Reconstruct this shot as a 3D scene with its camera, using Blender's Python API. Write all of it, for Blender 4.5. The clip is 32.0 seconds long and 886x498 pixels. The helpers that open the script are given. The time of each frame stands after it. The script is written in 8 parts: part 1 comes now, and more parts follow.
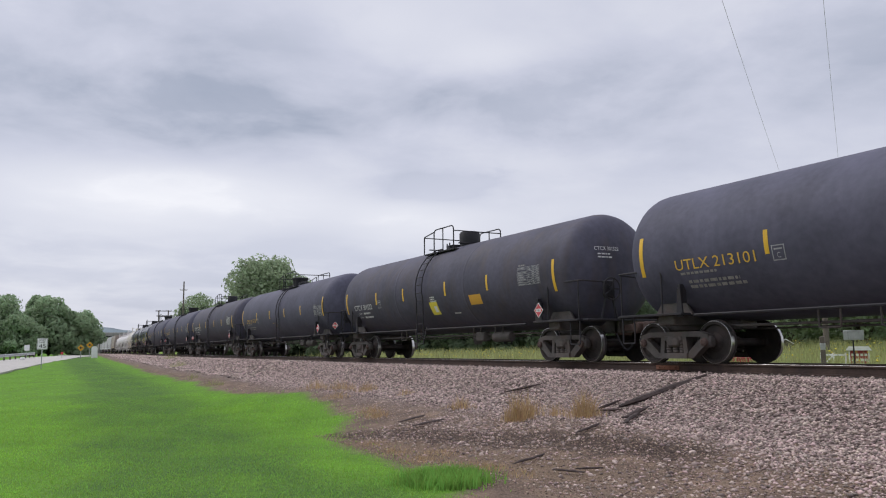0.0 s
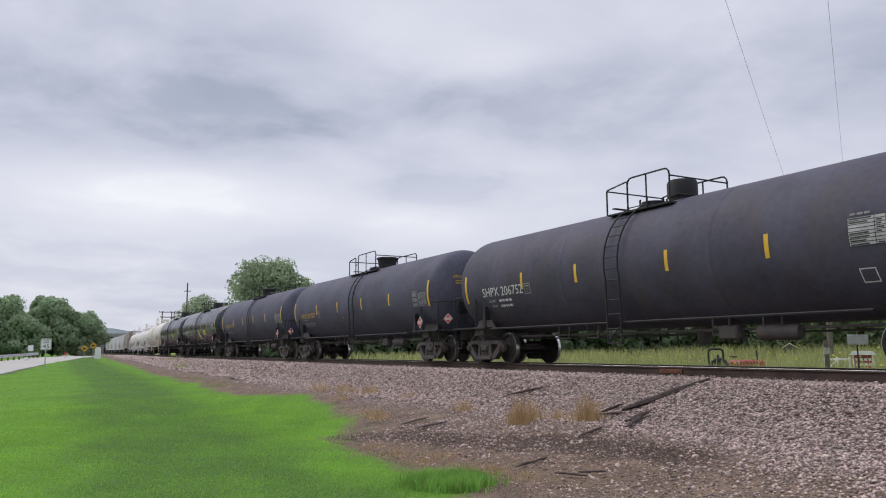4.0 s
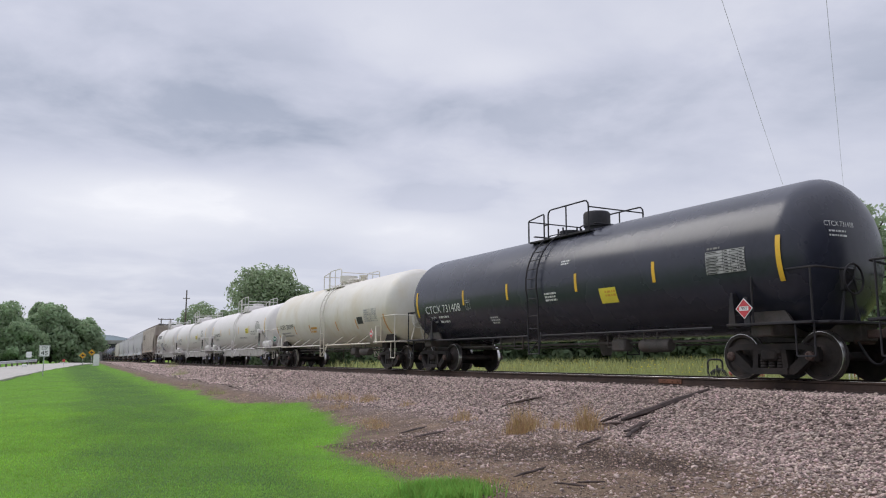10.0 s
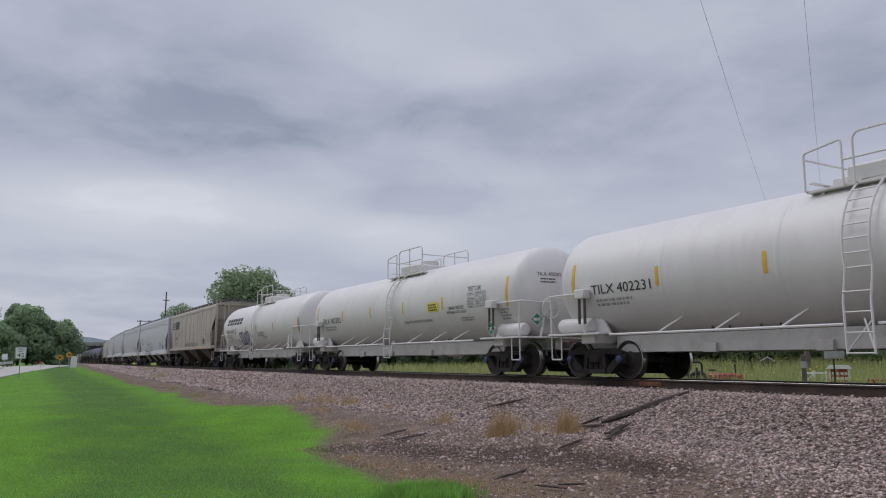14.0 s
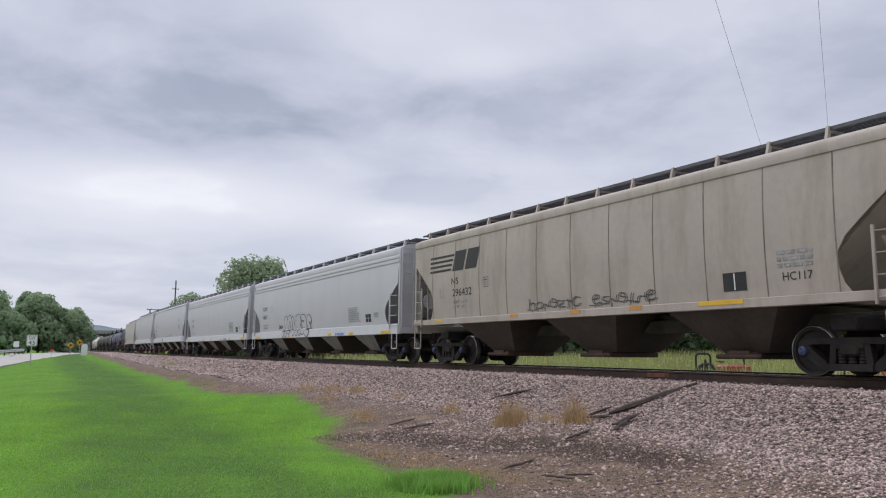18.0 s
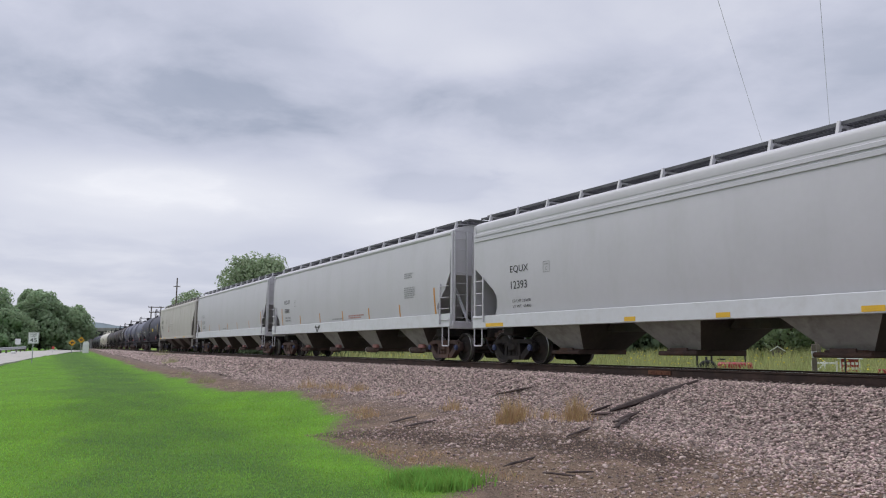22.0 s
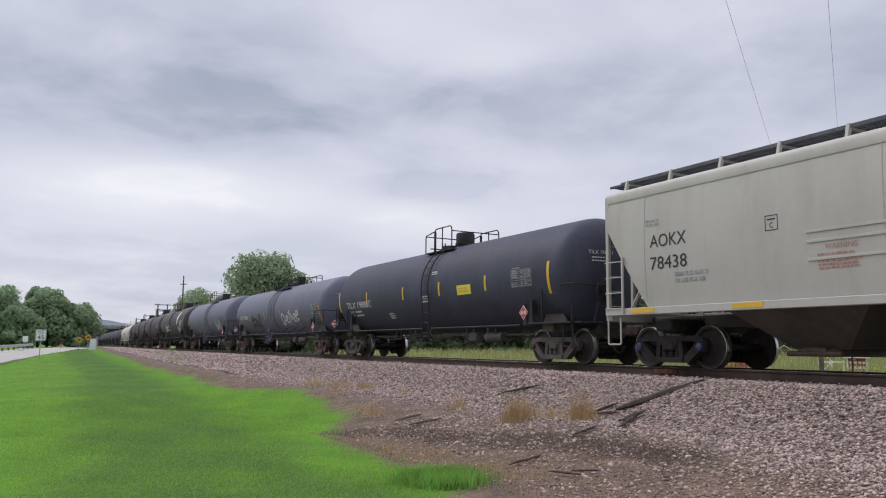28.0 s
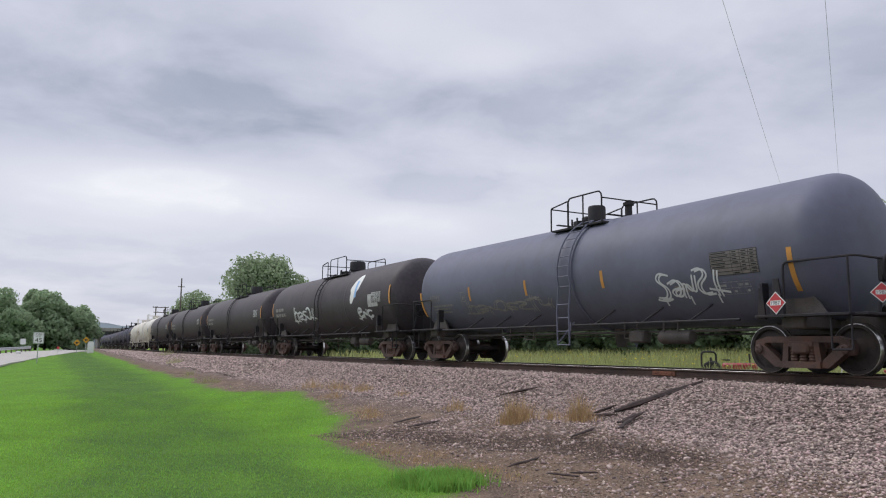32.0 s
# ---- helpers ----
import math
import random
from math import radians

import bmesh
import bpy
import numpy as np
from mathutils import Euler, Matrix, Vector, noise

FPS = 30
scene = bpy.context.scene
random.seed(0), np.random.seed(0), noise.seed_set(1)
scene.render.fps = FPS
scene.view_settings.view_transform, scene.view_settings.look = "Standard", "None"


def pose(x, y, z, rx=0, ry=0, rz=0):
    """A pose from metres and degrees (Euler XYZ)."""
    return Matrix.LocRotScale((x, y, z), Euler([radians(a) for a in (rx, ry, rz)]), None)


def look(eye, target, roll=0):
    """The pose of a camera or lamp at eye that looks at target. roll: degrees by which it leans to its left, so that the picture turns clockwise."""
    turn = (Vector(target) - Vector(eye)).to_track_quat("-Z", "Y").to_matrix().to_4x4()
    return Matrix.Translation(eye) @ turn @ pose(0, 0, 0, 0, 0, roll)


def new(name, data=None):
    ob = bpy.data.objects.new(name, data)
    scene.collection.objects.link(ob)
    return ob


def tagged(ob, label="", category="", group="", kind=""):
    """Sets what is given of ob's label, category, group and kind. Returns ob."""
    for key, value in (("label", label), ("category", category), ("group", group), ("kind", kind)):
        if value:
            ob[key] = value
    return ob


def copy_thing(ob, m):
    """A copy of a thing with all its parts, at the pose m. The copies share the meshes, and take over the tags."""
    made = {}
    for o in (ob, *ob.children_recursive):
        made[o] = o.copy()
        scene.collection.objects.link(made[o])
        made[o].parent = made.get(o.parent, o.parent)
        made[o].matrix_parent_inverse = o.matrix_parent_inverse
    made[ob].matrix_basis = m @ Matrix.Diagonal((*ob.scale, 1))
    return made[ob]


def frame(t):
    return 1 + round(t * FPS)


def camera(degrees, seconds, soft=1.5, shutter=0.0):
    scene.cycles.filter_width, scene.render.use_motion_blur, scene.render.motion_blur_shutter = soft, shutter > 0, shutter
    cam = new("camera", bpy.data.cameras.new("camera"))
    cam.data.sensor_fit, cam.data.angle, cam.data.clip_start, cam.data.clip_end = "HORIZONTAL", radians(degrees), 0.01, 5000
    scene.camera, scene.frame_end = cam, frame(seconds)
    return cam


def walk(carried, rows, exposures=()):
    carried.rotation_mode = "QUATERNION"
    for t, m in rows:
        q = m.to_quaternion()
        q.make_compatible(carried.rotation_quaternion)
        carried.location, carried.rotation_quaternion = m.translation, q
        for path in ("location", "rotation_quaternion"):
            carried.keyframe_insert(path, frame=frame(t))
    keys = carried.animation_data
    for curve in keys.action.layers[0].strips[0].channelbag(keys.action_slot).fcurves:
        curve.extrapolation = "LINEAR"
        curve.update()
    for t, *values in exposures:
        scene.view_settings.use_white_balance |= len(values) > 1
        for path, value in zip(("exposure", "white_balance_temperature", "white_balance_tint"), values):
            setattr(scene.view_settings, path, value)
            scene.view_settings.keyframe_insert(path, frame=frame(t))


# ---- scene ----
# Rail level beside the camera is z = 0; x to the right, y ahead, metres.
EYE = (0.0, 0.0, 0.37)
cam = camera(59.55, 32.0, soft=1.1)
# seconds and the turn of the camera held in the hand: rx, ry, rz in degrees
SHAKE = [
    (0, 97.178, 0.421, 0.045), (0.5, 97.233, 0.323, 0.102), (1, 97.260, 0.257, 0.152), (1.5, 97.266, 0.206, 0.242),
    (2, 97.275, 0.142, 0.346), (2.5, 97.333, 0.102, 0.273), (3, 97.358, 0.171, 0.253), (3.5, 97.357, 0.173, 0.310),
    (5.5, 97.446, -0.019, -0.281), (6, 97.519, 0.030, -0.438), (6.5, 97.539, -0.087, 0.065), (7, 97.622, -0.081, -0.274),
    (7.5, 97.683, -0.082, -0.478), (8, 97.672, -0.061, -0.500), (8.5, 97.700, -0.197, 0.064), (9, 97.787, -0.259, 0.134),
    (9.5, 97.926, -0.180, 0.239), (10, 98.005, -0.193, 0.188), (10.5, 98.191, -0.328, 0.164), (11, 98.261, -0.371, 0.156),
    (11.5, 98.360, -0.483, 0.211), (12, 98.315, -0.528, 0.286), (12.5, 98.427, -0.540, 0.148), (13, 98.384, -0.469, -0.385),
    (13.5, 98.378, -0.247, -0.998), (14, 98.189, -0.232, -1.165), (14.5, 97.981, -0.490, -0.791), (16.5, 97.533, -0.530, -0.639),
    (17, 97.481, -0.610, -0.632), (17.5, 97.475, -0.598, -0.615), (18, 97.461, -0.585, -0.577), (18.5, 97.494, -0.625, -0.631),
    (19, 97.509, -0.592, -0.608), (19.5, 97.513, -0.563, -0.517), (20, 97.493, -0.580, -0.451), (20.5, 97.513, -0.611, -0.451),
    (21, 97.437, -0.623, -0.451), (21.5, 97.362, -0.632, -0.499), (22, 97.276, -0.584, -0.495), (22.5, 97.196, -0.547, -0.446),
    (23, 97.150, -0.588, -0.437), (23.5, 97.090, -0.628, -0.312), (24, 97.092, -0.655, -0.218), (24.5, 97.078, -0.716, -0.165),
    (25, 97.077, -0.715, -0.108), (25.5, 97.068, -0.784, -0.022), (27.5, 97.010, -0.714, 0.021), (28, 97.139, -0.724, -0.079),
    (28.5, 97.143, -0.725, -0.203), (29, 97.144, -0.720, -0.274), (29.5, 97.206, -0.709, -0.284), (30, 97.208, -0.662, -0.246),
    (30.5, 97.257, -0.676, -0.232), (31, 97.284, -0.609, -0.236), (31.5, 97.274, -0.660, -0.211), (32, 97.299, -0.647, -0.202),
]
walk(cam, [(t, pose(*EYE, rx, ry, rz)) for t, rx, ry, rz in SHAKE], [(0.0, 0.09, 6500, 10), (9.5, 0.11, 6500, 10), (12.0, -0.02, 6420, 10), (13.0, -0.38, 6250, 10), (14.5, -0.31, 6300, 10), (17.0, -0.1, 6400, 10), (18.0, 0.07, 6430, 10), (19.0, 0.05, 6450, 10), (25.0, 0.06, 6450, 10), (28.0, 0.07, 6500, 10), (32.0, 0.07, 6500, 10)])

# ---- light ----
world = bpy.data.worlds.new("overcast_sky")
scene.world = world
world.use_nodes = True


def build_sky():
    nt = world.node_tree
    nt.nodes.clear()
    N, L = nt.nodes.new, nt.links.new

    def math_node(op, a, b=None, clamp=False):
        n = N("ShaderNodeMath")
        n.operation, n.use_clamp = op, clamp
        for i, v in enumerate((a, b)):
            if v is None:
                continue
            if isinstance(v, (int, float)):
                n.inputs[i].default_value = v
            else:
                L(v, n.inputs[i])
        return n.outputs[0]

    co = N("ShaderNodeTexCoord").outputs["Generated"]
    sep = N("ShaderNodeSeparateXYZ")
    L(co, sep.inputs[0])
    # clouds lie on a high flat layer: stretch the direction by its height
    h = math_node("ADD", math_node("MAXIMUM", sep.outputs[2], 0.0), 0.16)
    cx_ = math_node("DIVIDE", sep.outputs[0], h)
    cy_ = math_node("DIVIDE", sep.outputs[1], h)
    comb = N("ShaderNodeCombineXYZ")
    L(cx_, comb.inputs[0]), L(cy_, comb.inputs[1])
    big = N("ShaderNodeTexNoise")
    big.inputs["Scale"].default_value, big.inputs["Detail"].default_value, big.inputs["Roughness"].default_value = 0.7, 4, 0.42
    L(comb.outputs[0], big.inputs["Vector"])
    fine = N("ShaderNodeTexNoise")
    fine.inputs["Scale"].default_value, fine.inputs["Detail"].default_value, fine.inputs["Roughness"].default_value = 2.1, 8, 0.56
    fine.inputs["Distortion"].default_value = 0.2
    L(comb.outputs[0], fine.inputs["Vector"])

    def blob(dx, dz, sx, sz):
        """A soft cloud bank round one direction (azimuth and height, degrees)."""
        az = math_node("ARCTAN2", sep.outputs[0], sep.outputs[1])
        el = math_node("ARCSINE", sep.outputs[2])
        a = math_node("DIVIDE", math_node("SUBTRACT", az, radians(dx)), radians(sx))
        b = math_node("DIVIDE", math_node("SUBTRACT", el, radians(dz)), radians(sz))
        wob = math_node("MULTIPLY", math_node("SUBTRACT", fine.outputs[0], 0.5), 4.0)
        r = math_node("ADD", math_node("ADD", math_node("MULTIPLY", a, a), math_node("MULTIPLY", b, b)), wob)
        return math_node("POWER", 2.718, math_node("MULTIPLY", math_node("MAXIMUM", r, 0.0), -1.0))

    tone = math_node("MULTIPLY", math_node("SUBTRACT", big.outputs[0], 0.5), 0.5)
    tone = math_node("ADD", tone, math_node("MULTIPLY", math_node("SUBTRACT", fine.outputs[0], 0.5), 0.42))
    for dx, dz, sx, sz, k in CLOUDS:
        tone = math_node("ADD", tone, math_node("MULTIPLY", blob(dx, dz, sx, sz), k))
    tone = math_node("ADD", tone, 0.58, True)
    ramp = N("ShaderNodeValToRGB")
    ramp.color_ramp.elements[0].position, ramp.color_ramp.elements[0].color = 0.0, (0.33, 0.37, 0.47, 1)
    ramp.color_ramp.elements[1].position, ramp.color_ramp.elements[1].color = 1.0, (0.92, 0.92, 0.96, 1)
    mid = ramp.color_ramp.elements.new(0.5)
    mid.color = (0.578, 0.598, 0.705, 1)
    L(tone, ramp.inputs[0])
    sky = N("ShaderNodeTexSky")
    sky.sky_type, sky.sun_disc = "NISHITA", False
    sky.sun_elevation, sky.sun_rotation = radians(48), radians(-60)
    mix = N("ShaderNodeMixRGB")
    mix.inputs[0].default_value = 0.94
    dim = N("ShaderNodeMixRGB")
    dim.blend_type = "MULTIPLY"
    dim.inputs[0].default_value, dim.inputs[2].default_value = 1.0, (0.1, 0.1, 0.1, 1)
    L(sky.outputs[0], dim.inputs[1])
    L(dim.outputs[0], mix.inputs[1])
    L(ramp.outputs[0], mix.inputs[2])
    bg = N("ShaderNodeBackground")
    # an overcast sky is brightest overhead
    high = N("ShaderNodeMapRange")
    high.interpolation_type = "SMOOTHSTEP"
    high.inputs[1].default_value, high.inputs[2].default_value = 0.48, 0.95
    high.inputs[3].default_value, high.inputs[4].default_value = SKY_STRENGTH, SKY_STRENGTH * 1.9
    L(sep.outputs[2], high.inputs[0])
    L(high.outputs[0], bg.inputs["Strength"])
    out = N("ShaderNodeOutputWorld")
    L(mix.outputs[0], bg.inputs["Color"])
    L(bg.outputs[0], out.inputs["Surface"])


SKY_STRENGTH = 1.0
# azimuth (to the right of straight ahead), height, widths, strength
CLOUDS = [(-20.0, 10.6, 10.0, 2.4, 0.36), (9.0, 17.5, 11.0, 3.0, -0.30), (7.0, 12.8, 8.0, 1.8, 0.14), (1.0, 11.7, 7.0, 1.5, -0.22), (-2.0, 9.3, 5.0, 1.4, 0.2), (-21.0, 17.6, 17.0, 3.6, -0.4), (-14.0, 21.5, 9.0, 2.6, -0.16), (27.0, 22.0, 7.0, 6.0, -0.28), (-28.0, 24.0, 8.0, 4.0, -0.16), (-6.0, 23.0, 7.0, 3.0, 0.14), (13.0, 12.5, 8.0, 1.3, -0.1), (-14.0, 5.5, 30.0, 3.2, -0.09), (6.0, 9.0, 22.0, 3.0, 0.1), (4.0, 21.0, 5.0, 1.4, 0.14)]
build_sky()
sun = new("sun", bpy.data.lights.new("sun", "SUN"))
sun.data.energy, sun.data.angle, sun.data.color = 1.2, radians(35), (1.0, 0.96, 0.92)
sun.matrix_world = look((-40, 23, 52), (0, 0, 0))

# ---- materials ----
def material(name, color, rough=0.6, metal=0.0, spread=0.12, scale=3.0, bump=0.0, bump_scale=60.0, dirt=None, dirt_amount=0.0, streak=0.0, island=False, per_object=0.0, spec=0.5, dirt_scale=2.2):
    """A procedural surface: colour varied at two scales, stains in the colour dirt, vertical streaks, fine relief."""
    m = bpy.data.materials.new(name)
    m.use_nodes = True
    nt = m.node_tree
    N, L = nt.nodes.new, nt.links.new
    b = nt.nodes["Principled BSDF"]
    b.inputs["Metallic"].default_value = metal
    b.inputs["Specular IOR Level"].default_value = spec
    co = N("ShaderNodeTexCoord").outputs["Object"]
    n1 = N("ShaderNodeTexNoise")
    n1.inputs["Scale"].default_value, n1.inputs["Detail"].default_value = scale, 4
    L(co, n1.inputs["Vector"])
    n2 = N("ShaderNodeTexNoise")
    n2.inputs["Scale"].default_value, n2.inputs["Detail"].default_value = scale * 9, 3
    L(co, n2.inputs["Vector"])
    ramp = N("ShaderNodeValToRGB")
    lo, hi = [max(c * (1 - spread), 0) for c in color], [min(c * (1 + spread), 1) for c in color]
    ramp.color_ramp.elements[0].position, ramp.color_ramp.elements[0].color = 0.3, (*lo, 1)
    ramp.color_ramp.elements[1].position, ramp.color_ramp.elements[1].color = 0.7, (*hi, 1)
    add = N("ShaderNodeMath")
    add.operation = "MULTIPLY_ADD"
    L(n2.outputs[0], add.inputs[0])
    add.inputs[1].default_value = 0.45
    L(n1.outputs[0], add.inputs[2])
    sub = N("ShaderNodeMath")
    sub.operation = "SUBTRACT"
    L(add.outputs[0], sub.inputs[0])
    sub.inputs[1].default_value = 0.225
    L(sub.outputs[0], ramp.inputs[0])
    col = ramp.outputs[0]
    if island or per_object:
        src = N("ShaderNodeNewGeometry").outputs["Random Per Island"] if island else N("ShaderNodeObjectInfo").outputs["Random"]
        hsv = N("ShaderNodeHueSaturation")
        mr = N("ShaderNodeMapRange")
        k = per_object or 0.66
        mr.inputs[3].default_value, mr.inputs[4].default_value = 1 - k, 1 + k
        L(src, mr.inputs[0])
        L(mr.outputs[0], hsv.inputs["Value"])
        if island:
            mh = N("ShaderNodeMapRange")
            mh.inputs[3].default_value, mh.inputs[4].default_value = 0.47, 0.53
            mul = N("ShaderNodeMath")
            mul.operation = "FRACT"
            m7 = N("ShaderNodeMath")
            m7.operation = "MULTIPLY"
            m7.inputs[1].default_value = 7.31
            L(src, m7.inputs[0]), L(m7.outputs[0], mul.inputs[0]), L(mul.outputs[0], mh.inputs[0])
            L(mh.outputs[0], hsv.inputs["Hue"])
        L(col, hsv.inputs["Color"])
        col = hsv.outputs[0]
    if dirt:
        mp = N("ShaderNodeMapping")
        mp.inputs["Scale"].default_value = (1.0, 1.0, 1.0 - 0.88 * streak)
        L(co, mp.inputs["Vector"])
        n3 = N("ShaderNodeTexNoise")
        n3.inputs["Scale"].default_value, n3.inputs["Detail"].default_value, n3.inputs["Roughness"].default_value = dirt_scale, 6, 0.62
        L(mp.outputs[0], n3.inputs["Vector"])
        r2 = N("ShaderNodeMapRange")
        r2.inputs[1].default_value, r2.inputs[2].default_value = 0.48, 0.72
        r2.inputs[3].default_value, r2.inputs[4].default_value = 0.0, dirt_amount
        L(n3.outputs[0], r2.inputs[0])
        mx = N("ShaderNodeMixRGB")
        L(r2.outputs[0], mx.inputs[0])
        L(col, mx.inputs[1])
        mx.inputs[2].default_value = (*dirt, 1)
        col = mx.outputs[0]
    L(col, b.inputs["Base Color"])
    rr = N("ShaderNodeMapRange")
    rr.inputs[3].default_value, rr.inputs[4].default_value = max(rough - 0.08, 0.02), min(rough + 0.1, 1)
    L(n1.outputs[0], rr.inputs[0])
    L(rr.outputs[0], b.inputs["Roughness"])
    if bump:
        n4 = N("ShaderNodeTexNoise")
        n4.inputs["Scale"].default_value, n4.inputs["Detail"].default_value = bump_scale, 4
        L(co, n4.inputs["Vector"])
        bp = N("ShaderNodeBump")
        bp.inputs["Strength"].default_value, bp.inputs["Distance"].default_value = min(bump, 1.0), 0.02
        L(n4.outputs[0], bp.inputs["Height"])
        L(bp.outputs[0], b.inputs["Normal"])
    return m


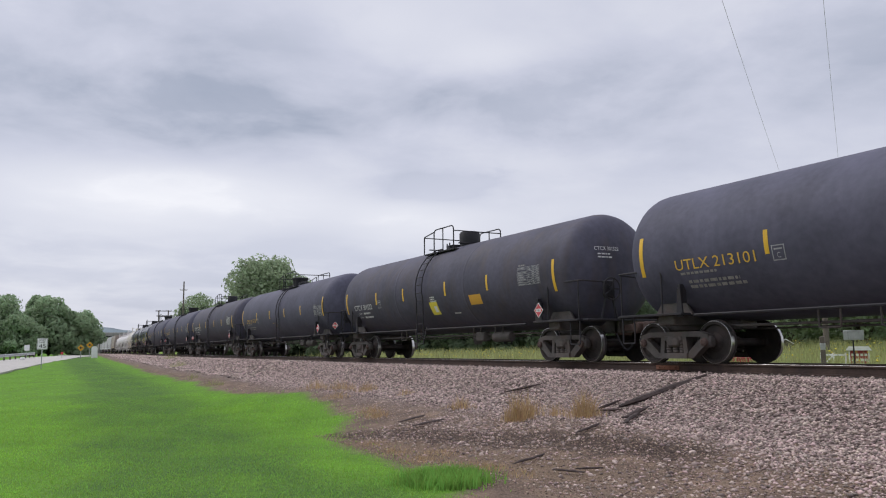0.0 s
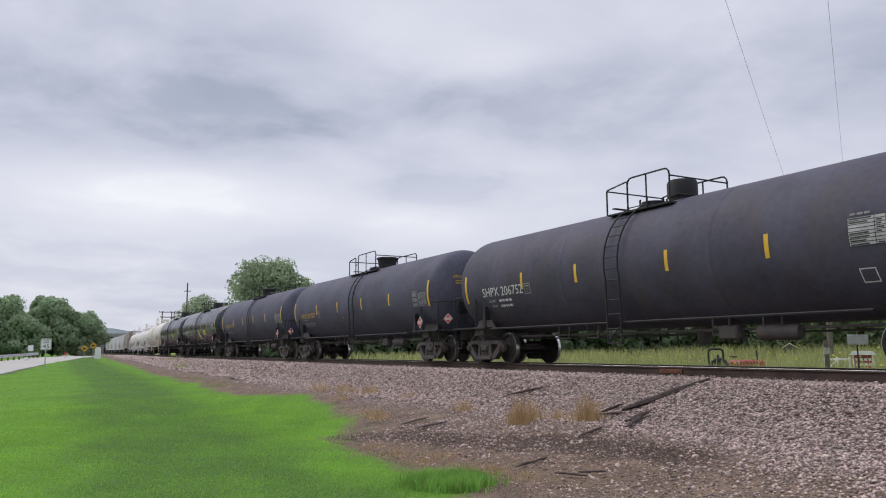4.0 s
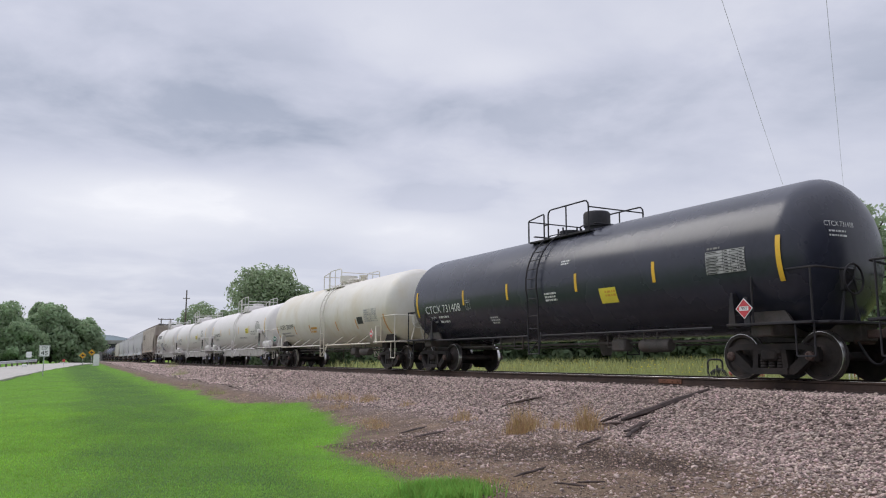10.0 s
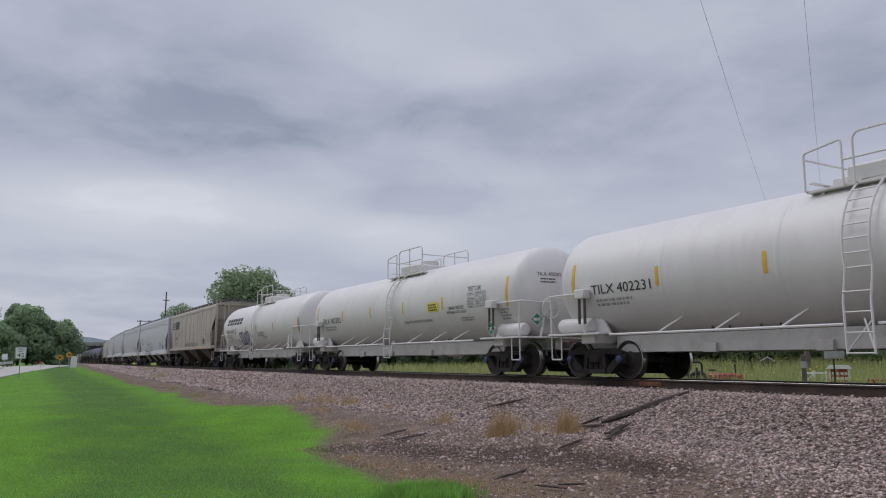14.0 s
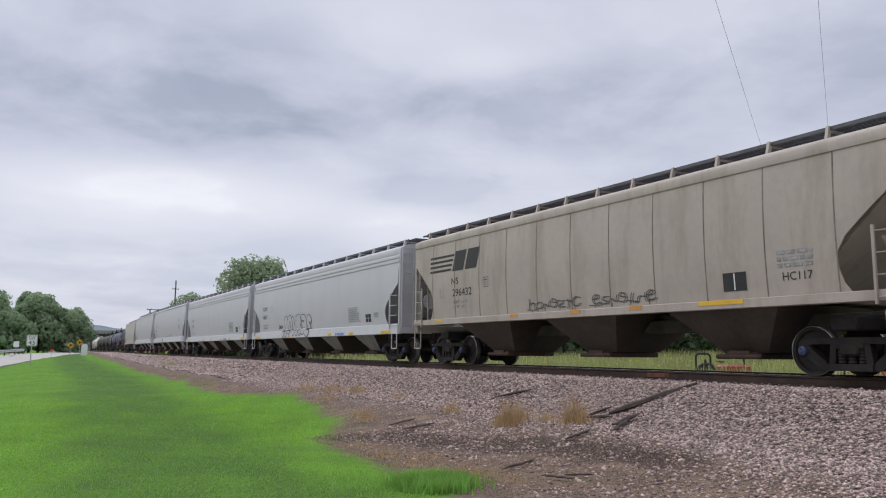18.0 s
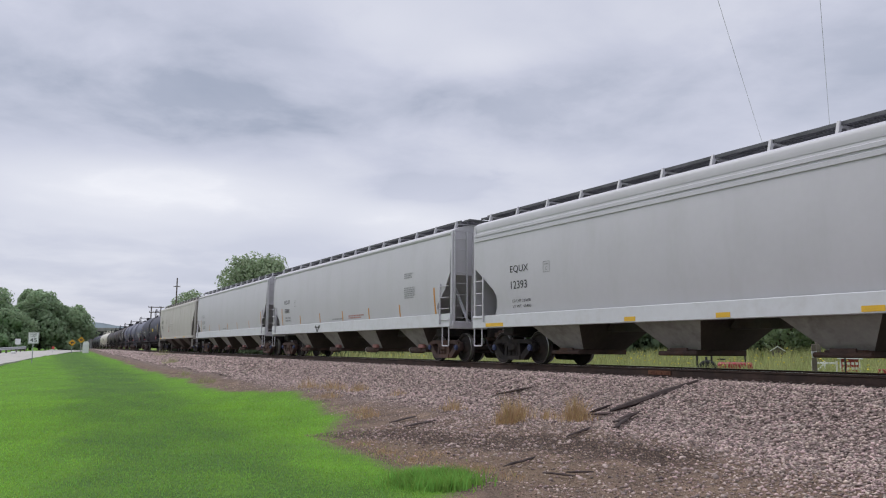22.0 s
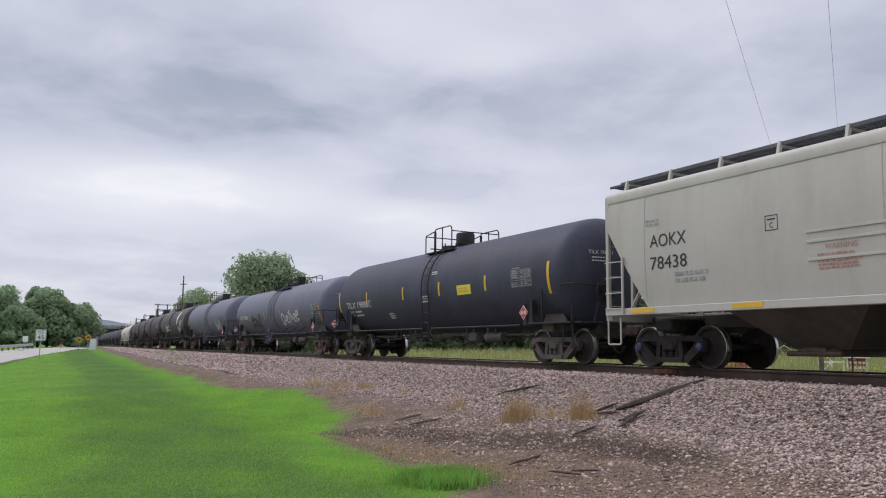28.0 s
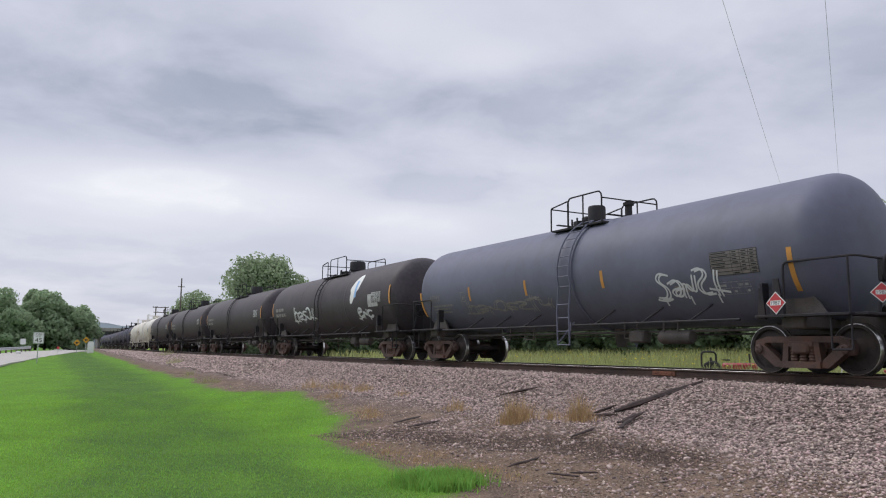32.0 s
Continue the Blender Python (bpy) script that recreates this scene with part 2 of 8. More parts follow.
RUST, SOOT, DUST = (0.13, 0.06, 0.035), (0.02, 0.019, 0.018), (0.2, 0.17, 0.14)
MAT = {
    "black": material("black_tank_paint", (0.086, 0.084, 0.117), 0.6, spec=0.14, spread=0.25, scale=0.8, dirt=(0.08, 0.082, 0.11), dirt_amount=0.45, streak=0.9, bump=0.04, bump_scale=3),
    "gloss": material("glossy_black_tank_paint", (0.030, 0.032, 0.048), 0.26, spec=0.42, spread=0.2, scale=0.8, dirt=(0.045, 0.047, 0.06), dirt_amount=0.3, streak=0.9, bump=0.012, bump_scale=2),
    "charcoal": material("dull_charcoal_tank_paint", (0.074, 0.071, 0.098), 0.6, spec=0.16, spread=0.25, scale=0.8, dirt=(0.09, 0.07, 0.06), dirt_amount=0.5, streak=0.9, bump=0.04, bump_scale=3),
    "brown": material("sooty_brown_tank_paint", (0.058, 0.049, 0.057), 0.55, spec=0.28, spread=0.3, scale=0.9, dirt=(0.075, 0.06, 0.056), dirt_amount=0.45, streak=0.9, bump=0.04, bump_scale=3),
    "grey": material("faded_blue_grey_tank_paint", (0.133, 0.138, 0.19), 0.5, spec=0.25, spread=0.1, scale=0.5, dirt=(0.085, 0.086, 0.10), dirt_amount=0.4, dirt_scale=0.9, streak=0.5, bump=0.04, bump_scale=3),
    "slate": material("dull_blue_black_tank_paint", (0.06, 0.062, 0.09), 0.55, spec=0.18, spread=0.2, scale=0.8, dirt=(0.045, 0.047, 0.06), dirt_amount=0.4, streak=0.9, bump=0.04, bump_scale=3),
    "white": material("white_tank_paint", (0.66, 0.63, 0.62), 0.45, spread=0.03, scale=0.8, dirt=(0.42, 0.38, 0.35), dirt_amount=0.16, streak=0.85, bump=0.03, bump_scale=3),
    "cream": material("stained_cream_tank_paint", (0.63, 0.60, 0.55), 0.5, spread=0.05, scale=0.5, dirt=(0.52, 0.43, 0.27), dirt_amount=0.75, dirt_scale=0.42, streak=0.2, bump=0.03, bump_scale=3),
    "pale": material("pale_grey_hopper_paint", (0.52, 0.507, 0.54), 0.45, spread=0.03, scale=0.7, dirt=(0.40, 0.40, 0.39), dirt_amount=0.22, streak=0.92, bump=0.03, bump_scale=3),
    "sill_white": material("white_sill_paint", (0.60, 0.61, 0.635), 0.5, spread=0.04, scale=0.9, dirt=(0.44, 0.42, 0.40), dirt_amount=0.3, dirt_scale=3.0),
    # grime, and the weaker light below the tank, both in the colour
    "sill_dirty_dim": material("grimy_shade_dimmed_white_sill_paint", (0.47, 0.445, 0.43), 0.6, spread=0.08, scale=1.5, dirt=(0.25, 0.21, 0.19), dirt_amount=0.6, dirt_scale=1.6),
    "coal": material("oily_black_cast_iron", (0.026, 0.023, 0.023), 0.75, 0.0, spec=0.2, spread=0.35, scale=3, dirt=(0.055, 0.04, 0.034), dirt_amount=0.6, bump=0.25, bump_scale=40),
    "tan_seam": material("dirt_streaked_weld", (0.27, 0.22, 0.185), 0.7, spread=0.3, scale=2.0, dirt=(0.14, 0.10, 0.08), dirt_amount=0.6),
    "tan": material("dusty_tan_hopper_paint", (0.415, 0.358, 0.32), 0.6, spread=0.08, scale=0.7, dirt=(0.22, 0.17, 0.12), dirt_amount=0.5, streak=0.92, bump=0.03, bump_scale=3),
    "stone": material("light_stone_hopper_paint", (0.47, 0.445, 0.415), 0.55, spread=0.05, scale=0.7, dirt=(0.33, 0.29, 0.23), dirt_amount=0.35, streak=0.92, bump=0.03, bump_scale=3),
    # colour holds the shade under the hopper cars
    "funnel": material("shade_dark_hopper_paint", (0.075, 0.058, 0.05), 0.6, spread=0.3, scale=1.2, dirt=(0.05, 0.045, 0.04), dirt_amount=0.8, bump=0.1, bump_scale=20),
    "brown_print": material("rubbed_brown_stencil_paint", (0.10, 0.075, 0.055), 0.65, spread=0.3, scale=8),
    "faint_print": material("rubbed_grey_stencil_paint", (0.08, 0.08, 0.085), 0.65, spread=0.3, scale=8),
    "pale_funnel": material("grimy_pale_hopper_paint", (0.34, 0.325, 0.315), 0.65, spread=0.15, scale=1.2, dirt=(0.12, 0.11, 0.10), dirt_amount=0.7, bump=0.05, bump_scale=20),
    "iron": material("grimy_cast_iron", (0.085, 0.075, 0.071), 0.7, 0.15, spread=0.35, scale=3, dirt=(0.11, 0.075, 0.06), dirt_amount=0.7, bump=0.25, bump_scale=40),
    "rustiron": material("rusty_cast_iron", (0.085, 0.054, 0.047), 0.75, 0.15, spread=0.35, scale=3, dirt=RUST, dirt_amount=0.8, bump=0.3, bump_scale=40),
    "wheel": material("oiled_wheel_steel", (0.036, 0.03, 0.029), 0.7, 0.0, spec=0.25, spread=0.3, scale=4, dirt=(0.08, 0.05, 0.04), dirt_amount=0.6, bump=0.1),
    "tread": material("polished_tread_steel", (0.55, 0.54, 0.53), 0.28, 1.0, spread=0.1),
    "darksteel": material("black_painted_steel", (0.026, 0.025, 0.03), 0.62, 0.0, spec=0.25, spread=0.3, dirt=(0.055, 0.04, 0.033), dirt_amount=0.5),
    "rail": material("rusty_rail_web", (0.075, 0.048, 0.038), 0.75, 0.3, spread=0.3, scale=2, dirt=(0.04, 0.03, 0.028), dirt_amount=0.7, bump=0.2, bump_scale=30),
    "yellow": material("reflective_yellow_tape", (0.70, 0.42, 0.03), 0.45, spread=0.1),
    "orange": material("faded_orange_tape", (0.55, 0.26, 0.06), 0.5, spread=0.12),
    "mark_yellow": material("yellow_stencil_paint", (0.62, 0.38, 0.05), 0.6, spread=0.15, scale=8),
    "brown_gold": material("worn_gold_stencil_paint", (0.22, 0.145, 0.06), 0.65, spread=0.5, scale=14),
    "mark_white": material("white_stencil_paint", (0.62, 0.62, 0.62), 0.6, spread=0.12, scale=8),
    "mark_black": material("black_stencil_paint", (0.022, 0.022, 0.024), 0.6, spread=0.2, scale=8),
    "mark_grey": material("worn_grey_stencil_paint", (0.30, 0.30, 0.31), 0.65, spread=0.3, scale=8),
    "faint": material("worn_light_stencil_paint", (0.22, 0.21, 0.2), 0.65, spread=0.3, scale=8),
    "panel": material("pale_stencil_panel", (0.40, 0.40, 0.40), 0.6, spread=0.2, scale=6),
    "panel_dim": material("weathered_stencil_panel", (0.17, 0.15, 0.145), 0.6, spread=0.2, scale=6),
    "panel_dark": material("dark_stencil_panel", (0.07, 0.07, 0.075), 0.6, spread=0.2, scale=6),
    "red": material("red_placard", (0.50, 0.05, 0.06), 0.5, spread=0.12),
    "green": material("green_placard", (0.03, 0.16, 0.1), 0.5, spread=0.12),
    "placard_white": material("white_placard", (0.75, 0.75, 0.74), 0.5, spread=0.05),
    "label_yellow": material("yellow_warning_label", (0.72, 0.60, 0.06), 0.5, spread=0.06),
    "label_orange": material("orange_warning_label", (0.62, 0.33, 0.04), 0.5, spread=0.06),
    "hubcap": material("dull_blue_bearing_cap", (0.06, 0.075, 0.16), 0.5, 0.3, spread=0.25, scale=8),
    "grate": material("dark_running_board_steel", (0.10, 0.10, 0.11), 0.6, 0.4, spread=0.3),
    "graf_grey": material("thin_dark_marker_paint", (0.09, 0.085, 0.085), 0.6, spread=0.2),
    "graf_black": material("black_spray_paint", (0.02, 0.02, 0.024), 0.5, spread=0.2),
    "graf_purple_black": material("dark_purple_spray_paint", (0.045, 0.03, 0.075), 0.5, spread=0.2),
    "graf_purple": material("purple_spray_paint", (0.14, 0.07, 0.2), 0.5, spread=0.2),
    "graf_white": material("white_spray_paint", (0.6, 0.62, 0.64), 0.5, spread=0.12),
    "graf_lilac": material("lilac_grey_spray_paint", (0.42, 0.40, 0.47), 0.5, spread=0.12),
    "graf_rust": material("faded_rust_spray_paint", (0.40, 0.20, 0.14), 0.6, spread=0.2),
    "decal_blue": material("pale_blue_decal", (0.25, 0.45, 0.75), 0.5, spread=0.1),
    "mark_rust": material("faded_red_stencil_paint", (0.42, 0.2, 0.18), 0.6, spread=0.2, scale=8),
    "mark_blue": material("blue_lettering", (0.15, 0.25, 0.5), 0.5, spread=0.1),
}


# ---- mesh helpers ----
class Geo:
    """Collects vertices and faces of one mesh."""

    def __init__(self):
        self.v, self.f, self.mi, self.slot = [], [], [], 0

    def add(self, verts, faces):
        k = len(self.v)
        self.v += [tuple(p) for p in verts]
        self.f += [tuple(k + i for i in q) for q in faces]
        self.mi += [self.slot] * len(faces)

    def box(self, c, s, chamfer=0.0, m=None):
        hx, hy, hz = s[0] / 2, s[1] / 2, s[2] / 2
        b = min(chamfer, hx * 0.9, hy * 0.9, hz * 0.9)
        bm = bmesh.new()
        bmesh.ops.create_cube(bm, size=1.0)
        bmesh.ops.scale(bm, vec=(2 * hx, 2 * hy, 2 * hz), verts=bm.verts)
        if b > 0:
            bmesh.ops.bevel(bm, geom=list(bm.edges), offset=b, segments=1, affect="EDGES")
        mm = Matrix.Translation(c) @ (m or Matrix())
        self.bm(bm, mm)

    def bm(self, bm, m=None):
        bm.verts.index_update()
        self.add([(m @ v.co if m else v.co) for v in bm.verts], [[v.index for v in f.verts] for f in bm.faces])
        bm.free()

    def rod(self, p, q, r, n=6):
        p, q = Vector(p), Vector(q)
        d = (q - p)
        if d.length < 1e-5:
            return
        d.normalize()
        u = d.orthogonal().normalized()
        w = d.cross(u)
        ring = [(math.cos(2 * math.pi * i / n), math.sin(2 * math.pi * i / n)) for i in range(n)]
        vs = [p + r * (a * u + b * w) for a, b in ring] + [q + r * (a * u + b * w) for a, b in ring]
        fs = [(i, (i + 1) % n, n + (i + 1) % n, n + i) for i in range(n)] + [tuple(range(n - 1, -1, -1)), tuple(range(n, 2 * n))]
        self.add(vs, fs)

    def pipe(self, pts, r, n=6, bend=0.0):
        """A pipe along the points, its corners rounded with the radius bend."""
        pts = [Vector(p) for p in pts]
        out = [pts[0]]
        for a, b, c in zip(pts, pts[1:], pts[2:]):
            if bend or (a - b).angle(c - b, 3.0) < 2.6:
                k1, k2 = (a - b).normalized(), (c - b).normalized()
                r1 = min(bend or 1.8 * r, (a - b).length / 2, (c - b).length / 2)
                for t in (0.0, 0.3, 0.7, 1.0):
                    out.append((b + k1 * r1).lerp(b, t).lerp(b.lerp(b + k2 * r1, t), t))
            else:
                out.append(b)
        out.append(pts[-1])
        out = [p for i, p in enumerate(out) if i == 0 or (p - out[i - 1]).length > 1e-5]
        if len(out) < 2:
            return
        u = (out[1] - out[0]).orthogonal().normalized()
        vs = []
        for i, p in enumerate(out):
            d = (out[min(i + 1, len(out) - 1)] - out[max(i - 1, 0)]).normalized()
            u = (u - d * u.dot(d)).normalized()
            w = d.cross(u)
            vs += [p + r * (math.cos(2 * math.pi * k / n) * u + math.sin(2 * math.pi * k / n) * w) for k in range(n)]
        m = len(out)
        fs = [(i * n + k, i * n + (k + 1) % n, (i + 1) * n + (k + 1) % n, (i + 1) * n + k) for i in range(m - 1) for k in range(n)]
        self.add(vs, fs + [tuple(range(n - 1, -1, -1)), tuple(range((m - 1) * n, m * n))])

    def revolve(self, prof, n=32, axis="X", c=(0, 0, 0), caps=True):
        """Turns (along, radius) pairs round an axis through c."""
        vs, fs = [], []
        for a, r in prof:
            for i in range(n):
                t = 2 * math.pi * i / n
                y, z = r * math.cos(t), r * math.sin(t)
                vs.append({"X": (c[0] + a, c[1] + y, c[2] + z), "Y": (c[0] + z, c[1] + a, c[2] + y), "Z": (c[0] + y, c[1] + z, c[2] + a)}[axis])
        for k in range(len(prof) - 1):
            for i in range(n):
                j = (i + 1) % n
                fs.append((k * n + i, k * n + j, (k + 1) * n + j, (k + 1) * n + i))
        if caps:
            fs.append(tuple(range(n - 1, -1, -1)))
            fs.append(tuple(range((len(prof) - 1) * n, len(prof) * n)))
        self.add(vs, fs)

    def prism(self, poly, lo, hi, axis="Y"):
        """A flat outline (two coordinates) made thick along an axis from lo to hi."""
        n = len(poly)
        put = {"Y": lambda a, b, k: (a, k, b), "X": lambda a, b, k: (k, a, b), "Z": lambda a, b, k: (a, b, k)}[axis]
        vs = [put(a, b, lo) for a, b in poly] + [put(a, b, hi) for a, b in poly]
        fs = [tuple(range(n)), tuple(range(2 * n - 1, n - 1, -1))] + [(i, n + i, n + (i + 1) % n, (i + 1) % n) for i in range(n)]
        self.add(vs, fs)

    def mesh(self, name, mats, smooth=38):
        me = bpy.data.meshes.new(name)
        me.from_pydata(self.v, [], self.f)
        bm = bmesh.new()
        bm.from_mesh(me)
        bmesh.ops.recalc_face_normals(bm, faces=bm.faces)
        bm.to_mesh(me)
        bm.free()
        for m in mats if isinstance(mats, (list, tuple)) else [mats]:
            me.materials.append(m)
        if self.slot:
            me.polygons.foreach_set("material_index", self.mi)
        if smooth:
            me.polygons.foreach_set("use_smooth", [True] * len(me.polygons))
            me.set_sharp_from_angle(angle=radians(smooth))
        return me


MESHES = {}


def shared(key, build, mats, smooth=38):
    """The mesh under this key, built the first time."""
    if key not in MESHES:
        g = Geo()
        build(g)
        MESHES[key] = g.mesh(key.split("/")[0], mats, smooth)
    return MESHES[key]


def part(name, me, parent, label="", m=None):
    ob = new(name, me)
    ob.parent = parent
    if m is not None:
        ob.matrix_basis = m
    if label:
        ob["label"] = label
    return ob


def geo_part(name, build, mat, parent, label="", smooth=38):
    g = Geo()
    build(g)
    return part(name, g.mesh(name, mat, smooth), parent, label)


def thing(name, me=None, label="", category="", group="", kind="", m=None):
    ob = new(name, me)
    if m is not None:
        ob.matrix_basis = m
    return tagged(ob, label, category, group, kind)


# ---- the track's line: s metres along it from the point beside the camera, away being positive ----
GRADE = -0.00311
_s = np.arange(-480.0, 1000.0, 0.5)
_k = np.interp(_s, [0, 50, 100, 180, 215, 216], [0.000432, 0.000661, 0.000911, -0.000604, -0.0002, 0.0])
_i0 = int(np.searchsorted(_s, 0.0))
_th = np.cumsum(_k) * 0.5
_th = radians(-29.457) + _th - _th[_i0]
_x, _y = np.cumsum(np.sin(_th)) * 0.5, np.cumsum(np.cos(_th)) * 0.5
_x, _y = _x - _x[_i0] + 12.130, _y - _y[_i0] + 6.850


def on_track(s, w=0.0, h=0.0):
    """The point at s, w metres towards the camera's side and h above the rails."""
    x, y, th = np.interp(s, _s, _x), np.interp(s, _s, _y), np.interp(s, _s, _th)
    return x - w * np.cos(th), y + w * np.sin(th), h + GRADE * np.clip(s, -30, 400)


def track_pose(s, half=0.0):
    """The pose of a car with its middle at s: x along its travel, -y to the camera's side."""
    a, b = Vector(on_track(s + half + 0.01)), Vector(on_track(s - half - 0.01))
    d = (b - a).normalized()
    y = Vector((0, 0, 1)).cross(d).normalized()
    z = d.cross(y)
    r = Matrix((d, y, z)).transposed().to_4x4()
    return Matrix.Translation((a + b) / 2) @ r


_t = np.arange(0, 32.05, 0.05)
_v = np.interp(_t, [0, 6, 14, 20, 27, 32], [11.488, 11.010, 11.120, 11.083, 11.150, 11.162])
_d = np.concatenate([[0], np.cumsum((_v[1:] + _v[:-1]) / 2 * 0.05)])


def gone(t):
    """Metres that the train has gone at t seconds."""
    return float(np.interp(t, _t, _d))


# ---- ground ----
def smooth(a, b, x):
    t = np.clip((np.asarray(x, float) - a) / (b - a), 0, 1)
    return t * t * (3 - 2 * t)


def toe(s):
    """Depth of the lawn below the rails along the track."""
    return -1.22 + 0.80 * smooth(20, 120, s)


def ground_z(s, w):
    """Height of the ground above the rails' level at s, w metres to the camera's side."""
    s, w = np.asarray(s, float), np.asarray(w, float)
    t = toe(s)
    edge = 6.6 + 0.5 * np.sin(s * 0.21) + 0.4 * np.sin(s * 0.57 + 1)
    near = np.where(w < 2.1, -0.205, np.where(w < 4.6, -0.205 + (t * 0.72 + 0.205) * smooth(2.1, 4.8, w), t * 0.72 + t * 0.28 * smooth(4.6, edge + 1.5, w)))
    near = near + 0.035 * np.sin(s * 0.9 + w) * smooth(3, 5, w) + 0.05 * np.sin(s * 0.13 + 0.3 * w) * smooth(6, 12, w)
    far_t = -0.75 + 0.25 * smooth(30, 150, s)
    u = -w
    back = np.where(u < 2.1, -0.205, -0.205 + (far_t + 0.205) * smooth(2.1, 5.0, u)) + 0.35 * smooth(25, 80, u) + 0.55 * smooth(17, 40, u)
    z = np.where(w >= 0, near, back)
    return z + 3.5 * smooth(120, 420, np.abs(w)) + GRADE * np.clip(s, -30, 400)


def place(s, w, up=0.0):
    x, y, _ = on_track(s, w)
    return float(x), float(y), float(ground_z(s, w)) + up


def to_track(x, y):
    """s and w of a point of the plan."""
    i = int(np.argmin((_x - x) ** 2 + (_y - y) ** 2))
    th = _th[i]
    dx, dy = x - _x[i], y - _y[i]
    return float(_s[i] + dx * math.sin(th) + dy * math.cos(th)), float(-dx * math.cos(th) + dy * math.sin(th))


def drop(x, y, up=0.0):
    s, w = to_track(x, y)
    return x, y, float(ground_z(s, w)) + up


def ground_material():
    """Lawn, bare soil, gravel of the embankment and meadow, told apart by the distance from the track stored on the sheet."""
    m = bpy.data.materials.new("ground_cover")
    m.use_nodes = True
    nt = m.node_tree
    N, L = nt.nodes.new, nt.links.new
    b = nt.nodes["Principled BSDF"]
    b.inputs["Roughness"].default_value = 0.95
    b.inputs["Specular IOR Level"].default_value = 0.15
    co = N("ShaderNodeTexCoord").outputs["Object"]

    def noise_node(scale, detail=5, rough=0.6):
        n = N("ShaderNodeTexNoise")
        n.inputs["Scale"].default_value, n.inputs["Detail"].default_value, n.inputs["Roughness"].default_value = scale, detail, rough
        L(co, n.inputs["Vector"])
        return n.outputs[0]

    def ramp(src, stops):
        r = N("ShaderNodeValToRGB")
        while len(r.color_ramp.elements) < len(stops):
            r.color_ramp.elements.new(0.5)
        for e, (p, c) in zip(r.color_ramp.elements, stops):
            e.position, e.color = p, (*c, 1)
        L(src, r.inputs[0])
        return r.outputs[0]

    def mix(fac, a, c):
        n = N("ShaderNodeMixRGB")
        for i, v in enumerate((fac, a, c)):
            if isinstance(v, (int, float, tuple)):
                n.inputs[i].default_value = v
            else:
                L(v, n.inputs[i])
        return n.outputs[0]

    def calc(op, a, c, clamp=False):
        n = N("ShaderNodeMath")
        n.operation, n.use_clamp = op, clamp
        for i, v in enumerate((a, c)):
            if isinstance(v, (int, float)):
                n.inputs[i].default_value = v
            else:
                L(v, n.inputs[i])
        return n.outputs[0]

    at = N("ShaderNodeAttribute")
    at.attribute_name = "cover"
    sep = N("ShaderNodeSeparateXYZ")
    L(at.outputs["Vector"], sep.inputs[0])
    lawn_d, soil_d, meadow_d = sep.outputs
    wob = calc("MULTIPLY", calc("SUBTRACT", noise_node(2.3), 0.5), 0.9)
    shade = N("ShaderNodeAttribute")
    shade.attribute_name = "tone"
    tone = calc("ADD", shade.outputs["Fac"], calc("MULTIPLY", calc("SUBTRACT", noise_node(0.9, 7, 0.65), 0.5), 1.1), True)
    fine = calc("MULTIPLY", calc("SUBTRACT", noise_node(16, 7, 0.85), 0.5), 3.4)
    grass = ramp(calc("ADD", tone, fine, True), [(0.0, (0.064, 0.130, 0.030)), (0.45, (0.096, 0.193, 0.031)), (1.0, (0.126, 0.272, 0.027))])
    soil = ramp(noise_node(2.2, 7, 0.7), [(0.28, (0.05, 0.036, 0.030)), (0.5, (0.15, 0.105, 0.078)), (0.72, (0.29, 0.205, 0.14))])
    grit = noise_node(38, 4, 0.75)
    soil = mix(calc("MULTIPLY", calc("SUBTRACT", grit, 0.5), 3.2, True), soil, (0.40, 0.32, 0.27, 1))
    soil = mix(calc("MULTIPLY", calc("SUBTRACT", 0.46, grit), 4.0, True), soil, (0.045, 0.033, 0.028, 1))
    stain = N("ShaderNodeAttribute")
    stain.attribute_name = "stain"
    st = N("ShaderNodeSeparateXYZ")
    L(stain.outputs["Vector"], st.inputs[0])
    rag = calc("MULTIPLY", calc("SUBTRACT", noise_node(3.5, 6, 0.7), 0.5), 1.6)
    thatch = ramp(noise_node(24, 5, 0.8), [(0.3, (0.095, 0.066, 0.048)), (0.55, (0.195, 0.14, 0.098)), (0.75, (0.30, 0.235, 0.165))])
    soil = mix(calc("MULTIPLY", calc("MULTIPLY", calc("ADD", st.outputs[1], rag), 2.2, True), calc("MULTIPLY", st.outputs[1], 4.0, True)), soil, thatch)
    damp = ramp(noise_node(9, 5, 0.7), [(0.35, (0.035, 0.024, 0.021)), (0.7, (0.11, 0.08, 0.066))])
    soil = mix(calc("MULTIPLY", calc("MULTIPLY", calc("ADD", st.outputs[0], rag), 2.0, True), calc("MULTIPLY", st.outputs[0], 4.0, True)), soil, damp)
    vor = N("ShaderNodeTexVoronoi")
    vor.inputs["Scale"].default_value = 17
    L(co, vor.inputs["Vector"])
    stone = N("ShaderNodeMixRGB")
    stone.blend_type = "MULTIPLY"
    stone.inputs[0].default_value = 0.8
    vs = N("ShaderNodeSeparateXYZ")
    L(vor.outputs["Color"], vs.inputs[0])
    L(ramp(vs.outputs[0], [(0.0, (0.07, 0.05, 0.045)), (0.5, (0.22, 0.165, 0.145)), (1.0, (0.5, 0.42, 0.38))]), stone.inputs[1])
    # shade in the gaps between stones, painted as dark cell rims
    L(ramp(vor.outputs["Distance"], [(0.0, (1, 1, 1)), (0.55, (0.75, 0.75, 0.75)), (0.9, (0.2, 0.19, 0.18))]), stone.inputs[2])
